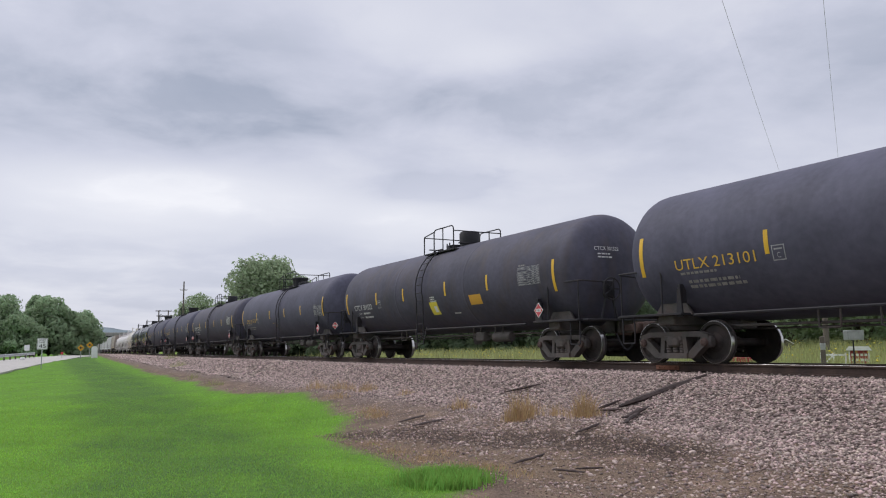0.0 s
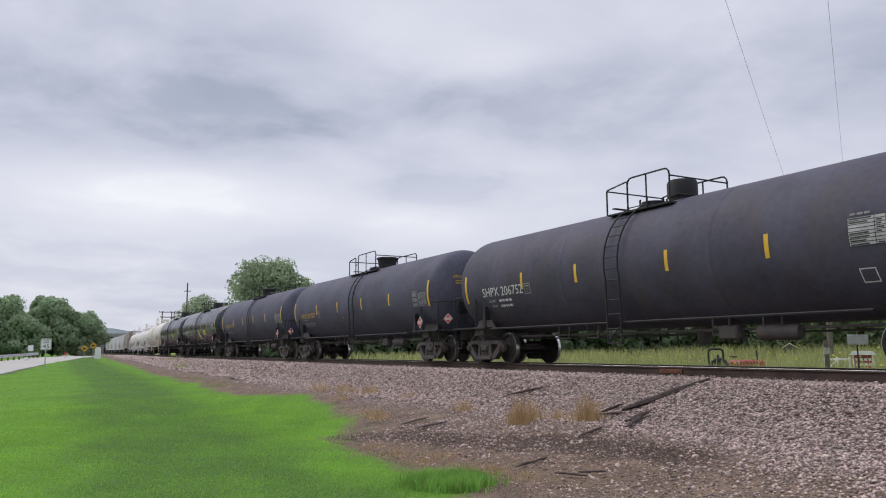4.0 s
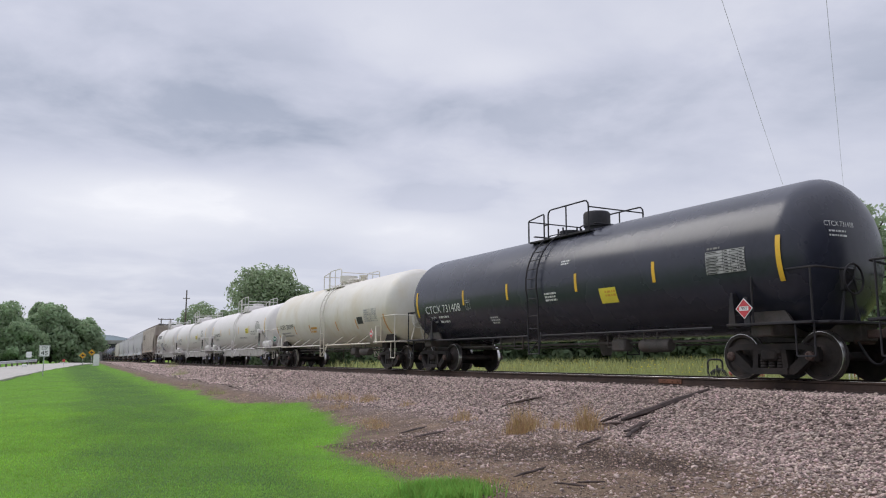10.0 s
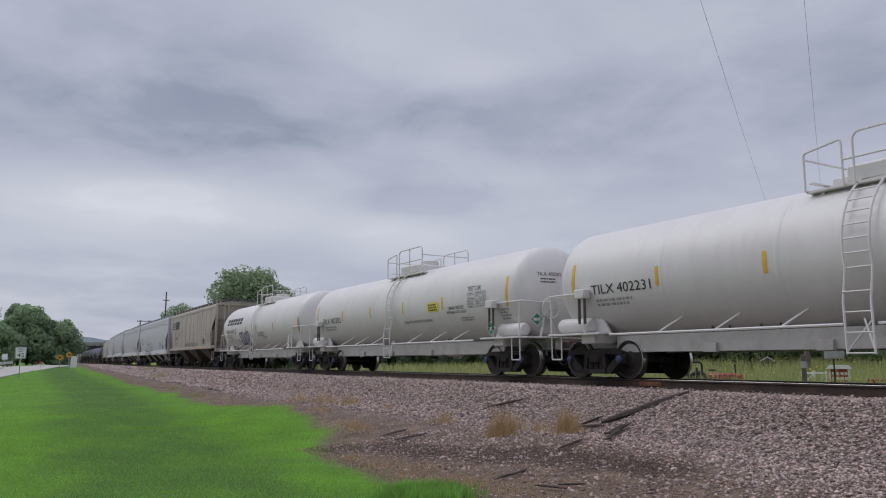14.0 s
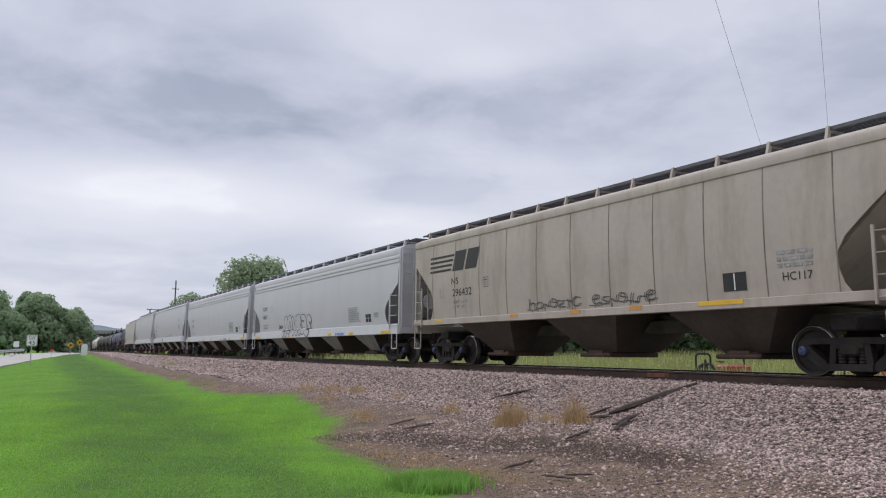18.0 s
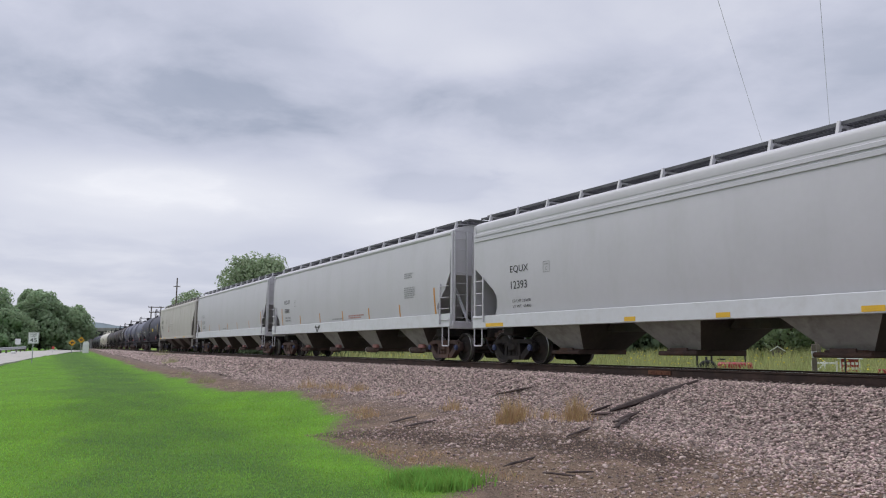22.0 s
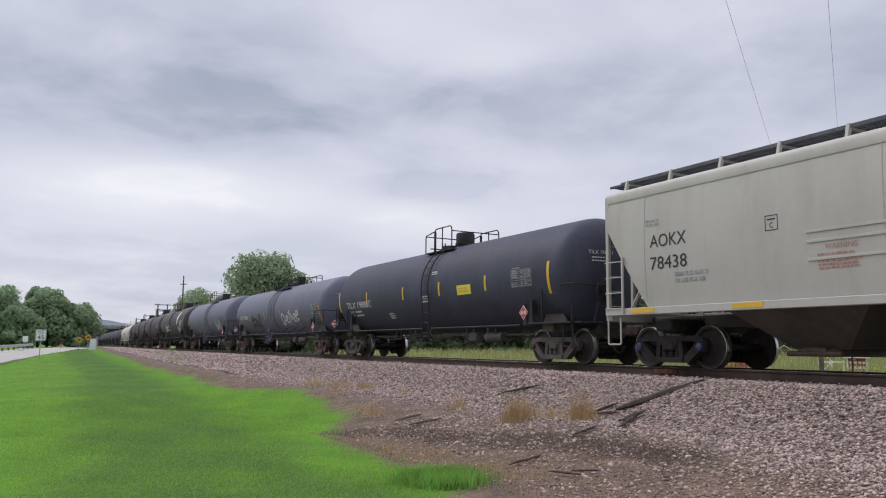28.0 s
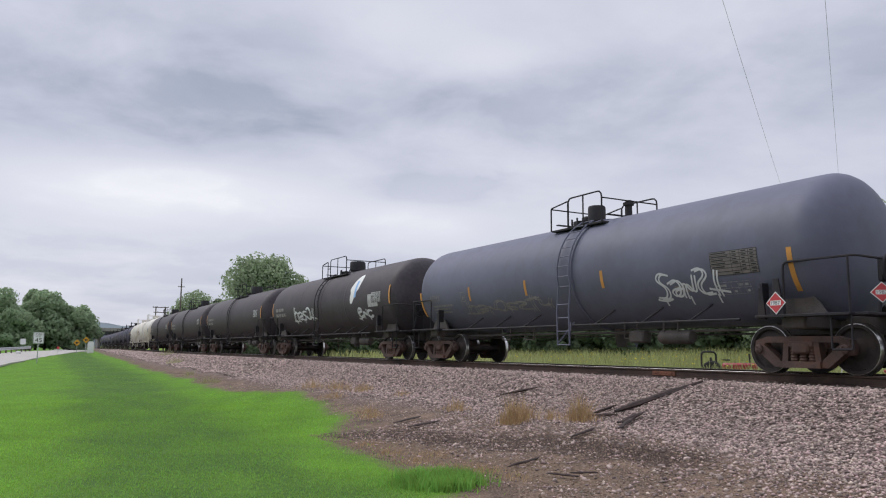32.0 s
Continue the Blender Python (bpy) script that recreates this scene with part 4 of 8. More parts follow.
def tank_base(style):
    q = STYLES[style]
    R, zc, L = q["R"], q["zc"], q["L"]
    paint, fit = MAT[q["paint"]], MAT[q["fit"]]
    half = L / 2 - q.get("gap", 0.62)
    bend = q.get("bend", 0.85)
    head = R * (0.46 if bend < 0.9 else 0.5)
    aft = q.get("aft", 0.0)
    car = thing("tank_car", None, category="tank car", group="cars of the freight train")

    def shell(g):
        prof = [(-half, 0.001)]
        for i in range(1, 13):
            a = i / 12 * math.pi / 2
            prof.append((-half + head * (1 - math.cos(a) ** bend), R * math.sin(a) ** bend))
        for c in sorted(q["seams"]):
            prof += [(c - 0.4, R), (c - 0.09, R), (c - 0.05, R), (c - 0.04, R + q.get("ring", 0.004)), (c + 0.04, R + q.get("ring", 0.004)), (c + 0.05, R), (c + 0.09, R), (c + 0.4, R)]
        prof += [(-a, r) for a, r in reversed(prof[:13])]
        g.revolve(prof, 64, "X", (-aft, 0, zc), caps=False)

    geo_part("tank", shell, paint, car, smooth=30)
    zp = zc - R + 0.14
    # draft sills and bolsters at the ends, saddles under the shell
    tc = L / 2 - 1.85
    for k in (-1, 1):
        def sill(g, k=k):
            g.box((k * (L / 2 - 1.75), 0, 0.90), (2.5, 0.5, 0.34), 0.02)
            g.box((k * tc, 0, 0.95), (0.5, 2.6, 0.24), 0.03)
            for y in (-1, 1):
                g.prism([(k * (tc - 0.55), 1.06), (k * (tc + 0.55), 1.06), (k * (tc + 0.16), 1.62), (k * (tc - 0.16), 1.62)], y * 1.02 - 0.03, y * 1.02 + 0.03, "Y")

        geo_part("end_sill", sill, MAT["iron"] if q["fit"] == "darksteel" else MAT["coal"] if style == "cream" else fit, car)

        def deck(g, k=k):
            g.box((k * (L / 2 - 0.62), 0, 1.06), (0.5, 2.7, 0.05), 0.008)
            g.box((k * (L / 2 - 1.55), -1.36, 1.06), (1.9, 0.3, 0.05), 0.008)
            g.box((k * (L / 2 - 1.55), 1.36, 1.06), (1.9, 0.3, 0.05), 0.008)
            for y in (-1.42, 1.42):
                g.pipe([(k * (L / 2 - 0.62), y, 1.04), (k * (L / 2 - 0.62), y, 0.45), (k * (L / 2 - 1.0), y, 0.45), (k * (L / 2 - 1.0), y, 1.04)], 0.018, 6)

        geo_part("end_platform", deck, fit, car, "steel end platform with a stirrup step")
        for y in (-1.44, 1.44):
            def grab(g, k=k, y=y):
                g.pipe([(k * (L / 2 - 1.9), y, 1.06), (k * (L / 2 - 1.9), y, 2.05), (k * (L / 2 - 0.5), y, 2.05), (k * (L / 2 - 0.42), y * 0.5, 2.02)], 0.022, 6, 0.12)
                g.pipe([(k * (L / 2 - 0.62), y, 1.06), (k * (L / 2 - 0.62), y, 2.05)], 0.02, 6)

            geo_part("end_handrail", grab, fit, car)

            def saddle(g, k=k, y=y):
                d = 1 if y > 0 else -1
                g.prism([(k * (tc - 0.55) - 0.09, 1.0), (k * (tc - 0.55) + 0.09, 1.0), (k * (tc - 0.55) + 0.04, 1.6), (k * (tc - 0.55) - 0.04, 1.6)], d * 1.43 - 0.02, d * 1.43 + 0.02, "Y")
                g.box((k * (tc - 0.55), d * 1.34, 1.5), (0.06, 0.2, 0.4), 0.01)

            if style != "white":
                geo_part("bolster_post", saddle, fit, car)
        add_truck(car, k * tc, "hubcap" if q["sill"] else "rustiron", iron="rustiron" if style in ("grey", "faded", "brown") else "iron" if q["fit"] == "darksteel" and style != "gloss" else "coal")
        add_coupler(car, k * L / 2, k)
    for y in (-1, 1):
        def side_rail(g, y=y):
            g.pipe([(-tc + 1.0, y * 1.5, 1.02), (q["ladder"] * -y - 0.3, y * 1.5, 1.02)], 0.028, 6)
            g.pipe([(q["ladder"] * -y + 0.3, y * 1.5, 1.02), (tc - 1.0, y * 1.5, 1.02)], 0.028, 6)
            for x in (-4.4, -2.9, -1.4, 1.6, 3.2, 4.6) if style not in ("black", "aft", "gloss", "charcoal", "slate") else ():
                a = -0.78
                g.rod((x, y * 1.5, 1.02), (x + 0.22, y * R * math.cos(a), zc + R * math.sin(a)), 0.022, 6)

        geo_part("side_handrail", side_rail, fit, car, "long pipe handrail along the tank's flank")

        def ladder(g, y=y):
            x0 = q["ladder"] * (1 if y < 0 else -1)
            ang = [-0.75 + i * 0.168 for i in range(13)]
            ang = [a for a in ang if a < 1.25]
            for x in (x0 - 0.24, x0 + 0.24):
                pts = [(x, y * 1.54, 0.52), (x, y * 1.56, 1.4)]
                pts += [(x, y * (R + 0.1) * math.cos(a), zc + (R + 0.1) * math.sin(a)) for a in ang if a > -0.35]
                g.pipe(pts, 0.022, 6)
            z = 0.54
            while z < 1.9:
                g.rod((x0 - 0.24, y * 1.555, z), (x0 + 0.24, y * 1.555, z), 0.014, 5)
                z += 0.34
            for a in ang:
                if a > -0.3:
                    g.rod((x0 - 0.24, y * (R + 0.1) * math.cos(a), zc + (R + 0.1) * math.sin(a)), (x0 + 0.24, y * (R + 0.1) * math.cos(a), zc + (R + 0.1) * math.sin(a)), 0.014, 5)
            for x in (x0 - 0.24, x0 + 0.24):
                g.rod((x, y * 1.54, 0.56), (x + (0.32 if x < x0 else -0.32), y * 1.25, 1.12), 0.018, 5)

        geo_part("side_ladder", ladder, paint if q["paint"] == "grey" else fit, car, "curved ladder up the side")
    top = zc + R

    def deck_top(g):
        w = q["walk"] / 2
        for y in (-0.75, 0.75):
            g.box((q["mid"], y, top - 0.2), (w * 2, 0.36, 0.05), 0.006)
            for x in (-w * 0.8, 0, w * 0.8):
                g.box((q["mid"] + x, y, top - 0.32), (0.06, 0.2, 0.24), 0.005)
        for x in (-w, w):
            g.box((q["mid"] + x, 0, top - 0.0), (0.1, 1.5, 0.03), 0.006)

    geo_part("top_platform", deck_top, fit, car, "narrow grated walkway on top")
    for y in (-1, 1):
        def rail_top(g, y=y):
            w = q["walk"] / 2
            h = 0.92 if q["house"] == "box" else 0.8
            yy = y * 0.95
            z0 = top - 0.2
            g.pipe([(q["mid"] - w, yy, z0), (q["mid"] - w, yy, z0 + h * 0.8), (q["mid"] - w + 0.75, yy, z0 + h * 0.92), (q["mid"] - w + 0.75, yy, z0)], 0.022, 6, 0.06)
            g.pipe([(q["mid"] - w * 0.3, yy, z0), (q["mid"] - w * 0.3, yy, z0 + h), (q["mid"] + w, yy, z0 + h), (q["mid"] + w, yy, z0)], 0.022, 6, 0.16)
            g.pipe([(q["mid"] + w * 0.3, yy, z0), (q["mid"] + w * 0.3, yy, z0 + h)], 0.02, 6)
            g.pipe([(q["mid"] - w + 0.75, yy, z0 + h * 0.5), (q["mid"] - w * 0.3, yy, z0 + h * 0.5)], 0.018, 6)
            if q["house"] == "box":
                g.pipe([(q["mid"] - w * 0.3, yy, z0 + h * 0.5), (q["mid"] + w, yy, z0 + h * 0.5)], 0.018, 6)

        geo_part("top_railing", rail_top, fit, car, "bent pipe railing round the walkway")

    for x in (-q["walk"] / 2, q["walk"] / 2):
        geo_part("railing_end", lambda g, x=x: g.pipe([(q["mid"] + x, -0.95, top + 0.42), (q["mid"] + x, 0.95, top + 0.42)], 0.02, 6), fit, car)

    def house(g):
        if q["house"] == "cone":
            c, d = q["cone"], q["dome"]
            g.revolve([(top - 0.1, 0.37), (top + 0.04, 0.37), (top + 0.36, 0.43), (top + 0.37, 0.47), (top + 0.43, 0.47), (top + 0.45, 0.42), (top + 0.47, 0.001)], 24, "Z", (c, 0, 0))
            g.box((c - 0.5, -0.1, top + 0.40), (0.2, 0.12, 0.07), 0.02)
            g.box((c - 0.58, -0.1, top + 0.36), (0.06, 0.08, 0.14), 0.02)
            g.revolve([(top - 0.1, 0.34), (top + 0.08, 0.34), (top + 0.1, 0.28), (top + 0.16, 0.2), (top + 0.17, 0.001)], 20, "Z", (d, 0, 0))
            for i in range(8):
                g.rod((d + 0.3 * math.cos(i * 0.785), 0.3 * math.sin(i * 0.785), top), (d + 0.3 * math.cos(i * 0.785), 0.3 * math.sin(i * 0.785), top + 0.14), 0.022)
        elif q["house"] == "drum":
            g.revolve([(top - 0.1, q.get("drum", 0.42) * 0.9), (top + 0.06, q.get("drum", 0.42) * 0.9), (top + 0.07, q.get("drum", 0.42)), (top + 0.42, q.get("drum", 0.42)), (top + 0.48, q.get("drum", 0.42) * 0.9), (top + 0.5, 0.001)], 24, "Z", (q["mid"] + q.get("hx", 0.55), 0, 0))
            if q.get("drum", 0.42) < 0.28:
                g.revolve([(top - 0.1, 0.1), (top + 0.3, 0.09), (top + 0.31, 0.14), (top + 0.38, 0.14), (top + 0.39, 0.08), (top + 0.44, 0.08), (top + 0.45, 0.001)], 14, "Z", (q["mid"] + 1.0, 0, 0))
                g.box((q["mid"] - 0.75, 0.1, top + 0.12), (0.24, 0.3, 0.3), 0.04)
            g.revolve([(top - 0.1, 0.3), (top + 0.12, 0.3), (top + 0.16, 0.001)], 16, "Z", (-0.55, 0, 0))
            for i in range(6):
                g.rod((-0.55 + 0.33 * math.cos(i), 0.33 * math.sin(i), top), (-0.55 + 0.33 * math.cos(i), 0.33 * math.sin(i), top + 0.2), 0.025)
        elif q["house"] == "drums":
            g.revolve([(top - 0.1, 0.3), (top + 0.14, 0.3), (top + 0.15, 0.42), (top + 0.42, 0.42), (top + 0.44, 0.001)], 22, "Z", (-0.35, 0, 0))
            g.revolve([(top - 0.1, 0.28), (top + 0.1, 0.28), (top + 0.1, 0.4), (top + 0.16, 0.4), (top + 0.2, 0.3), (top + 0.22, 0.001)], 20, "Z", (0.65, 0, 0))
            for i in range(8):
                g.rod((0.65 + 0.4 * math.cos(i * 0.785), 0.4 * math.sin(i * 0.785), top), (0.65 + 0.4 * math.cos(i * 0.785), 0.4 * math.sin(i * 0.785), top + 0.24), 0.03)
            g.revolve([(top - 0.1, 0.12), (top + 0.22, 0.12), (top + 0.22, 0.2), (top + 0.3, 0.2), (top + 0.3, 0.001)], 16, "Z", (1.5, 0, 0))
        else:
            c = q["mid"]
            g.box((c - 0.05, 0, top + 0.02), (1.3, 1.5, 0.34), 0.05)
            g.revolve([(top + 0.15, 0.34), (top + 0.34, 0.34), (top + 0.38, 0.001)], 16, "Z", (c + 0.2, 0, 0))
            g.box((c - 1.0, 0, top + 0.0), (0.45, 0.7, 0.22), 0.03)

    geo_part("manway_housing", house, fit if q["fit"] != "cream" else paint, car, "valve housing on top of the tank")

    if q["house"] == "drums":
        geo_part("relief_valve", lambda g: g.revolve([(top - 0.1, 0.1), (top + 0.05, 0.1), (top + 0.06, 0.15), (top + 0.2, 0.14), (top + 0.22, 0.17), (top + 0.27, 0.16), (top + 0.28, 0.001)], 14, "Z", (-1.05, 0, 0)), MAT["rustiron"], car, "rusty relief valve")

    # pipes, brake gear and outlet beneath
    def under(g):
        g.rod((-tc + 1, -0.55, zc - R - 0.1), (tc - 1, -0.55, zc - R - 0.1), 0.03)
        g.rod((-tc + 1, 0.2, zc - R - 0.16), (tc - 1, 0.2, zc - R - 0.16), 0.022)
        for x in (-3.4, -2.2, 2.0, 3.3):
            g.pipe([(x - 0.22, -0.7, zc - R + 0.2), (x - 0.22, -0.7, 0.7), (x + 0.22, -0.7, 0.7), (x + 0.22, -0.7, zc - R + 0.2)], 0.02, 6)
        g.revolve([(0.5, 0.12), (0.62, 0.16), (zc - R + 0.05, 0.2)], 14, "Z", (0.9, 0, 0))

    geo_part("underfloor_piping", under, MAT["iron"], car)

    def cylinder_(g):
        g.revolve([(2.6, 0.001), (2.6, 0.13), (2.66, 0.16), (3.5, 0.16), (3.56, 0.13), (3.56, 0.001)], 16, "X", (0.3, -0.6, 0.72), caps=False)
        g.box((2.2, -0.6, 0.74), (0.5, 0.3, 0.3), 0.04)

    geo_part("brake_cylinder", cylinder_, fit if q["sill"] else MAT["iron"], car)
    if q["sill"]:
        def deep(g):
            g.box((0, -0.75, 0.82), (L - 4.6, 0.06, 0.4), 0.01)
            g.box((0, 0.75, 0.82), (L - 4.6, 0.06, 0.4), 0.01)
            g.box((0, 0, 0.98), (L - 4.6, 1.5, 0.05), 0.01)
            for x in (-3.6, -1.0, 2.0):
                g.box((x, -0.8, 0.7), (0.35, 0.12, 0.2), 0.01)

        geo_part("through_sill", deep, MAT["sill_dirty_dim"], car, "deep centre sill plated in the tank's paint")
    # hand brake on one end
    def brake(g):
        x = L / 2 - 0.5
        for y in (-0.82, -0.28):
            g.rod((x, y, 1.05), (x, -0.55 + (y + 0.55) * 0.3, 1.75), 0.03)
        g.box((x, -0.55, 1.85), (0.12, 0.34, 0.44), 0.03)
        g.rod((x + 0.02, -0.4, 1.05), (x + 0.02, -0.4, 1.7), 0.012, 5)

    wheel_parent = geo_part("hand_brake", brake, fit, car)

    def brake_wheel(g):
        x, c = L / 2 - 0.38, Vector((0, -0.55, 1.85))
        ring = [Vector((x, c.y + 0.28 * math.cos(t), c.z + 0.28 * math.sin(t))) for t in [2 * math.pi * i / 20 for i in range(21)]]
        g.pipe(ring, 0.022, 6)
        for i in range(5):
            g.rod((x, c.y, c.z), ring[i * 4], 0.014, 5)
        g.rod((x - 0.1, c.y, c.z), (x + 0.03, c.y, c.z), 0.05, 8)

    geo_part("brake_wheel", brake_wheel, fit, wheel_parent)
    return car


# -- covered hopper cars --
HOPPERS = {
    "pale": dict(up=-0.12, paint="pale", L=20.3, z0=1.38, z1=4.10, bulge=0.10, hoppers=(-6.0, -2.1, 1.75, 5.7), wide=1.2, sill=(1.02, 1.38), seams=0),
    "light": dict(up=-0.10, paint="pale", L=20.3, z0=1.5, z1=4.16, bulge=0.10, hoppers=(-6.0, -1.95, 2.1, 6.1), wide=1.15, sill=(1.1, 1.52), seams=0),
    "tan": dict(up=-0.10, paint="tan", L=18.1, z0=1.42, z1=4.08, bulge=0.06, hoppers=(-4.25, 0.1, 4.45), wide=1.42, sill=(1.26, 1.44), seams=11),
    "stone": dict(up=-0.10, paint="stone", L=20.2, z0=1.30, z1=4.00, bulge=0.08, hoppers=(-4.6, 0.0, 4.6), wide=1.5, sill=(1.16, 1.32), seams=4),
}


def hopper_base(style):
    q = HOPPERS[style]
    L, z0, z1 = q["L"], q["z0"], q["z1"]
    paint = MAT[q["paint"]]
    side = HopperSide(q["bulge"], z0, z1, 1.6)
    car = thing("covered_hopper_car", None, category="hopper car", group="cars of the freight train")
    e = L / 2 - 0.62
    tc = L / 2 - (1.95 if style in ("pale", "light") else 2.1)
    cut_x, cut_z = 1.25, 1.9
    up = q["up"]

    def edge_x(z):
        """Half length of the side sheet at a height: the lower corners are cut away."""
        if style == "tan":
            return float(np.interp(z, [1.42, 1.6, 1.85, 2.1, 2.4, 2.8, 3.3], [7.35, 7.22, 7.14, 7.12, 7.3, 7.76, e - 0.06]))
        if style == "light":
            return float(np.interp(z, [1.5, 1.81, 2.28, 2.83, 2.87], [8.55, 8.55, 9.12, 9.5, e - 0.06]))
        if style == "pale":
            return float(np.interp(z, [1.42, 1.6, 1.88, 2.1, 2.4, 2.76, 2.8], [8.45, 8.33, 8.29, 8.45, 8.85, 9.37, e - 0.06]))
        return e - 0.06 - cut_x * max(0.0, 1 - (z - z0) / cut_z)

    zs = [z0 + (z1 - z0) * i / 30 for i in range(31)]

    def sheets(g, y):
        """One side sheet with its cut corners."""
        n = 26
        vs, fs = [], []
        for z in zs:
            ex = edge_x(z)
            for i in range(n + 1):
                x = -ex + 2 * ex * i / n
                vs.append((x, y * side.out(z), z))
        m = n + 1
        for k in range(len(zs) - 1):
            for i in range(n):
                fs.append((k * m + i, k * m + i + 1, (k + 1) * m + i + 1, (k + 1) * m + i))
        inner = [(x, yy - y * 0.03, z) for x, yy, z in vs]
        o = len(vs)
        g.add(vs + inner, fs + [tuple(o + i for i in reversed(f)) for f in fs] + [(k * m, (k + 1) * m, o + (k + 1) * m, o + k * m) for k in range(len(zs) - 1)] + [(k * m + n, o + k * m + n, o + (k + 1) * m + n, (k + 1) * m + n) for k in range(len(zs) - 1)])

    for y in (-1, 1):
        geo_part("side_sheet", lambda g, y=y: sheets(g, y), paint, car, "broad curved steel side sheet")
        if q["seams"]:
            for i in range(q["seams"]):
                x = -e + 1.3 + (2 * e - 2.6) * i / (q["seams"] - 1)

                def seam(g, x=x, y=y):
                    zz = [z for z in zs if abs(x) < edge_x(z) - 0.05]
                    vs = []
                    for z in zz:
                        o = y * (side.out(z) + 0.001)
                        vs += [(x - 0.016, o, z), (x, o + y * 0.012, z), (x + 0.016, o, z)]
                    g.add(vs, [(3 * k + i, 3 * k + i + 1, 3 * k + i + 4, 3 * k + i + 3) for k in range(len(zz) - 1) for i in (0, 1)])

                geo_part("weld_seam", seam, MAT["tan_seam"] if style == "tan" else paint, car)

        def top_chord(g, y=y):
            o = side.out(z1)
            d = 0.09 if style == "light" else 0.18
            g.prism([(y * (o - 0.05), z1 - d), (y * (o + 0.035), z1 - d), (y * (o + 0.05), z1 - 0.03), (y * (o + 0.02), z1 + 0.03), (y * (o - 0.05), z1 + 0.05)], -e, e, "X")
            if style == "pale":
                g.prism([(y * (o + 0.0), z1 - 0.50), (y * (o + 0.085), z1 - 0.49), (y * (o + 0.08), z1 - 0.40), (y * (o + 0.0), z1 - 0.36)], -e, e, "X")
                g.prism([(y * (o + 0.0), z1 - 0.35), (y * (o + 0.075), z1 - 0.34), (y * (o + 0.07), z1 - 0.26), (y * (o + 0.0), z1 - 0.22)], -e, e, "X")

        geo_part("top_chord", top_chord, paint, car)

        def side_sill(g, y=y):
            a, b = q["sill"]
            g.box((0, y * 1.585, (a + b) / 2), (2 * e, 0.07, b - a), 0.012)
            g.box((0, y * 1.52, a + 0.02), (2 * e, 0.16, 0.04), 0.008)

        geo_part("side_sill", side_sill, MAT["sill_white"] if style in ("pale", "light") else paint, car, "long side sill below the sheet")
        # running board along the roof's edge with its brackets

        def board(g, y=y, up=up):
            zb = z1 + 0.46 + up
            for o in (0.42, 0.66, 0.9, 1.14):
                g.box((0, y * o, zb), (2 * e - 0.2, 0.02, 0.05))
            n = int((2 * e - 0.2) / 0.085)
            for i in range(n):
                x = -e + 0.14 + i * 0.085
                g.add([(x + dx, y * yy, zb + dz) for dx in (-0.011, 0.011) for yy in (0.42, 1.14) for dz in (-0.022, 0.022)], [(0, 1, 3, 2), (4, 6, 7, 5), (0, 4, 5, 1), (2, 3, 7, 6), (1, 5, 7, 3), (0, 2, 6, 4)])

        for x in [-e + 0.35 + (2 * e - 0.7) * i / 13 for i in range(14)]:
            def bracket(g, x=x, y=y, up=up):
                g.prism([(y * 0.42, z1 + 0.43 + up), (y * 1.14, z1 + 0.43 + up), (y * 1.165, z1 + 0.5 + up), (y * 1.2, z1 + 0.5 + up), (y * 1.30, z1 + 0.02), (y * 1.25, z1 + 0.02), (y * 1.13, z1 + 0.39 + up), (y * 0.42, z1 + 0.405 + up)], x - 0.03, x + 0.03, "X")

            key = "running_board_bracket/%s%d%.2f" % (style, y, x)
            part("running_board_bracket", shared(key, bracket, paint), car)
        geo_part("running_board", board, MAT["grate"], car, "grated steel running board")
        def toe_(g, y=y, up=up):
            g.box((0, y * 1.155, z1 + 0.455 + up), (2 * e - 0.2, 0.012, 0.07))

        geo_part("board_edge", toe_, MAT["grate"], car)

    def roof(g):
        o = side.out(z1) - 0.02
        sec = [(o * math.cos(a), z1 + 0.28 * math.sin(a)) for a in [math.pi * i / 12 for i in range(13)]]
        g.prism(sec, -e, e, "X")

    geo_part("roof", roof, paint, car, "low arched roof")
    for x in (-e * 0.66, -e * 0.22, e * 0.22, e * 0.66):
        geo_part("hatch_cover", lambda g, x=x: g.box((x, 0, z1 + 0.32), (3.2, 0.6, 0.1), 0.03), MAT["grate"], car)

    for k in (-1, 1):
        def slope(g, k=k):
            g.prism([(k * (e - 0.15), z1), (k * (e - 0.25), z0 + cut_z * 0.95), (k * (e - cut_x - 0.9), z0 - 0.05), (k * (e - cut_x - 1.1), z0 - 0.05), (k * (e - 0.6), z1)], -1.45, 1.45, "Y")

        geo_part("slope_sheet", slope, paint, car, "sloping end sheet seen in the cut corner")

    def under(g):
        g.box((0, 0, 1.02), (2 * e, 0.5, 0.3), 0.02)

    geo_part("centre_sill", under, MAT["iron"], car)
    for i, c in enumerate(q["hoppers"]):
        w = q["wide"]

        def funnel(g, c=c, w=w):
            top = [(c - w, -1.5, z0 - 0.1), (c + w, -1.5, z0 - 0.1), (c + w, 1.5, z0 - 0.1), (c - w, 1.5, z0 - 0.1)]
            bot = [(c - w * 0.34, -0.72, 0.42), (c + w * 0.4, -0.72, 0.42), (c + w * 0.4, 0.72, 0.42), (c - w * 0.34, 0.72, 0.42)]
            g.add(top + bot, [(0, 1, 2, 3), (7, 6, 5, 4), (0, 4, 5, 1), (2, 6, 7, 3)])
            # end slopes: shade put into the colour by a darker material
            g.slot = 1
            g.add(top + bot, [(1, 5, 6, 2), (3, 7, 4, 0)])

        fo = geo_part("discharge_hopper", funnel, [MAT["pale_funnel" if style in ("pale", "light") else "funnel"], MAT["funnel"]], car, "tapered discharge hopper", smooth=0)

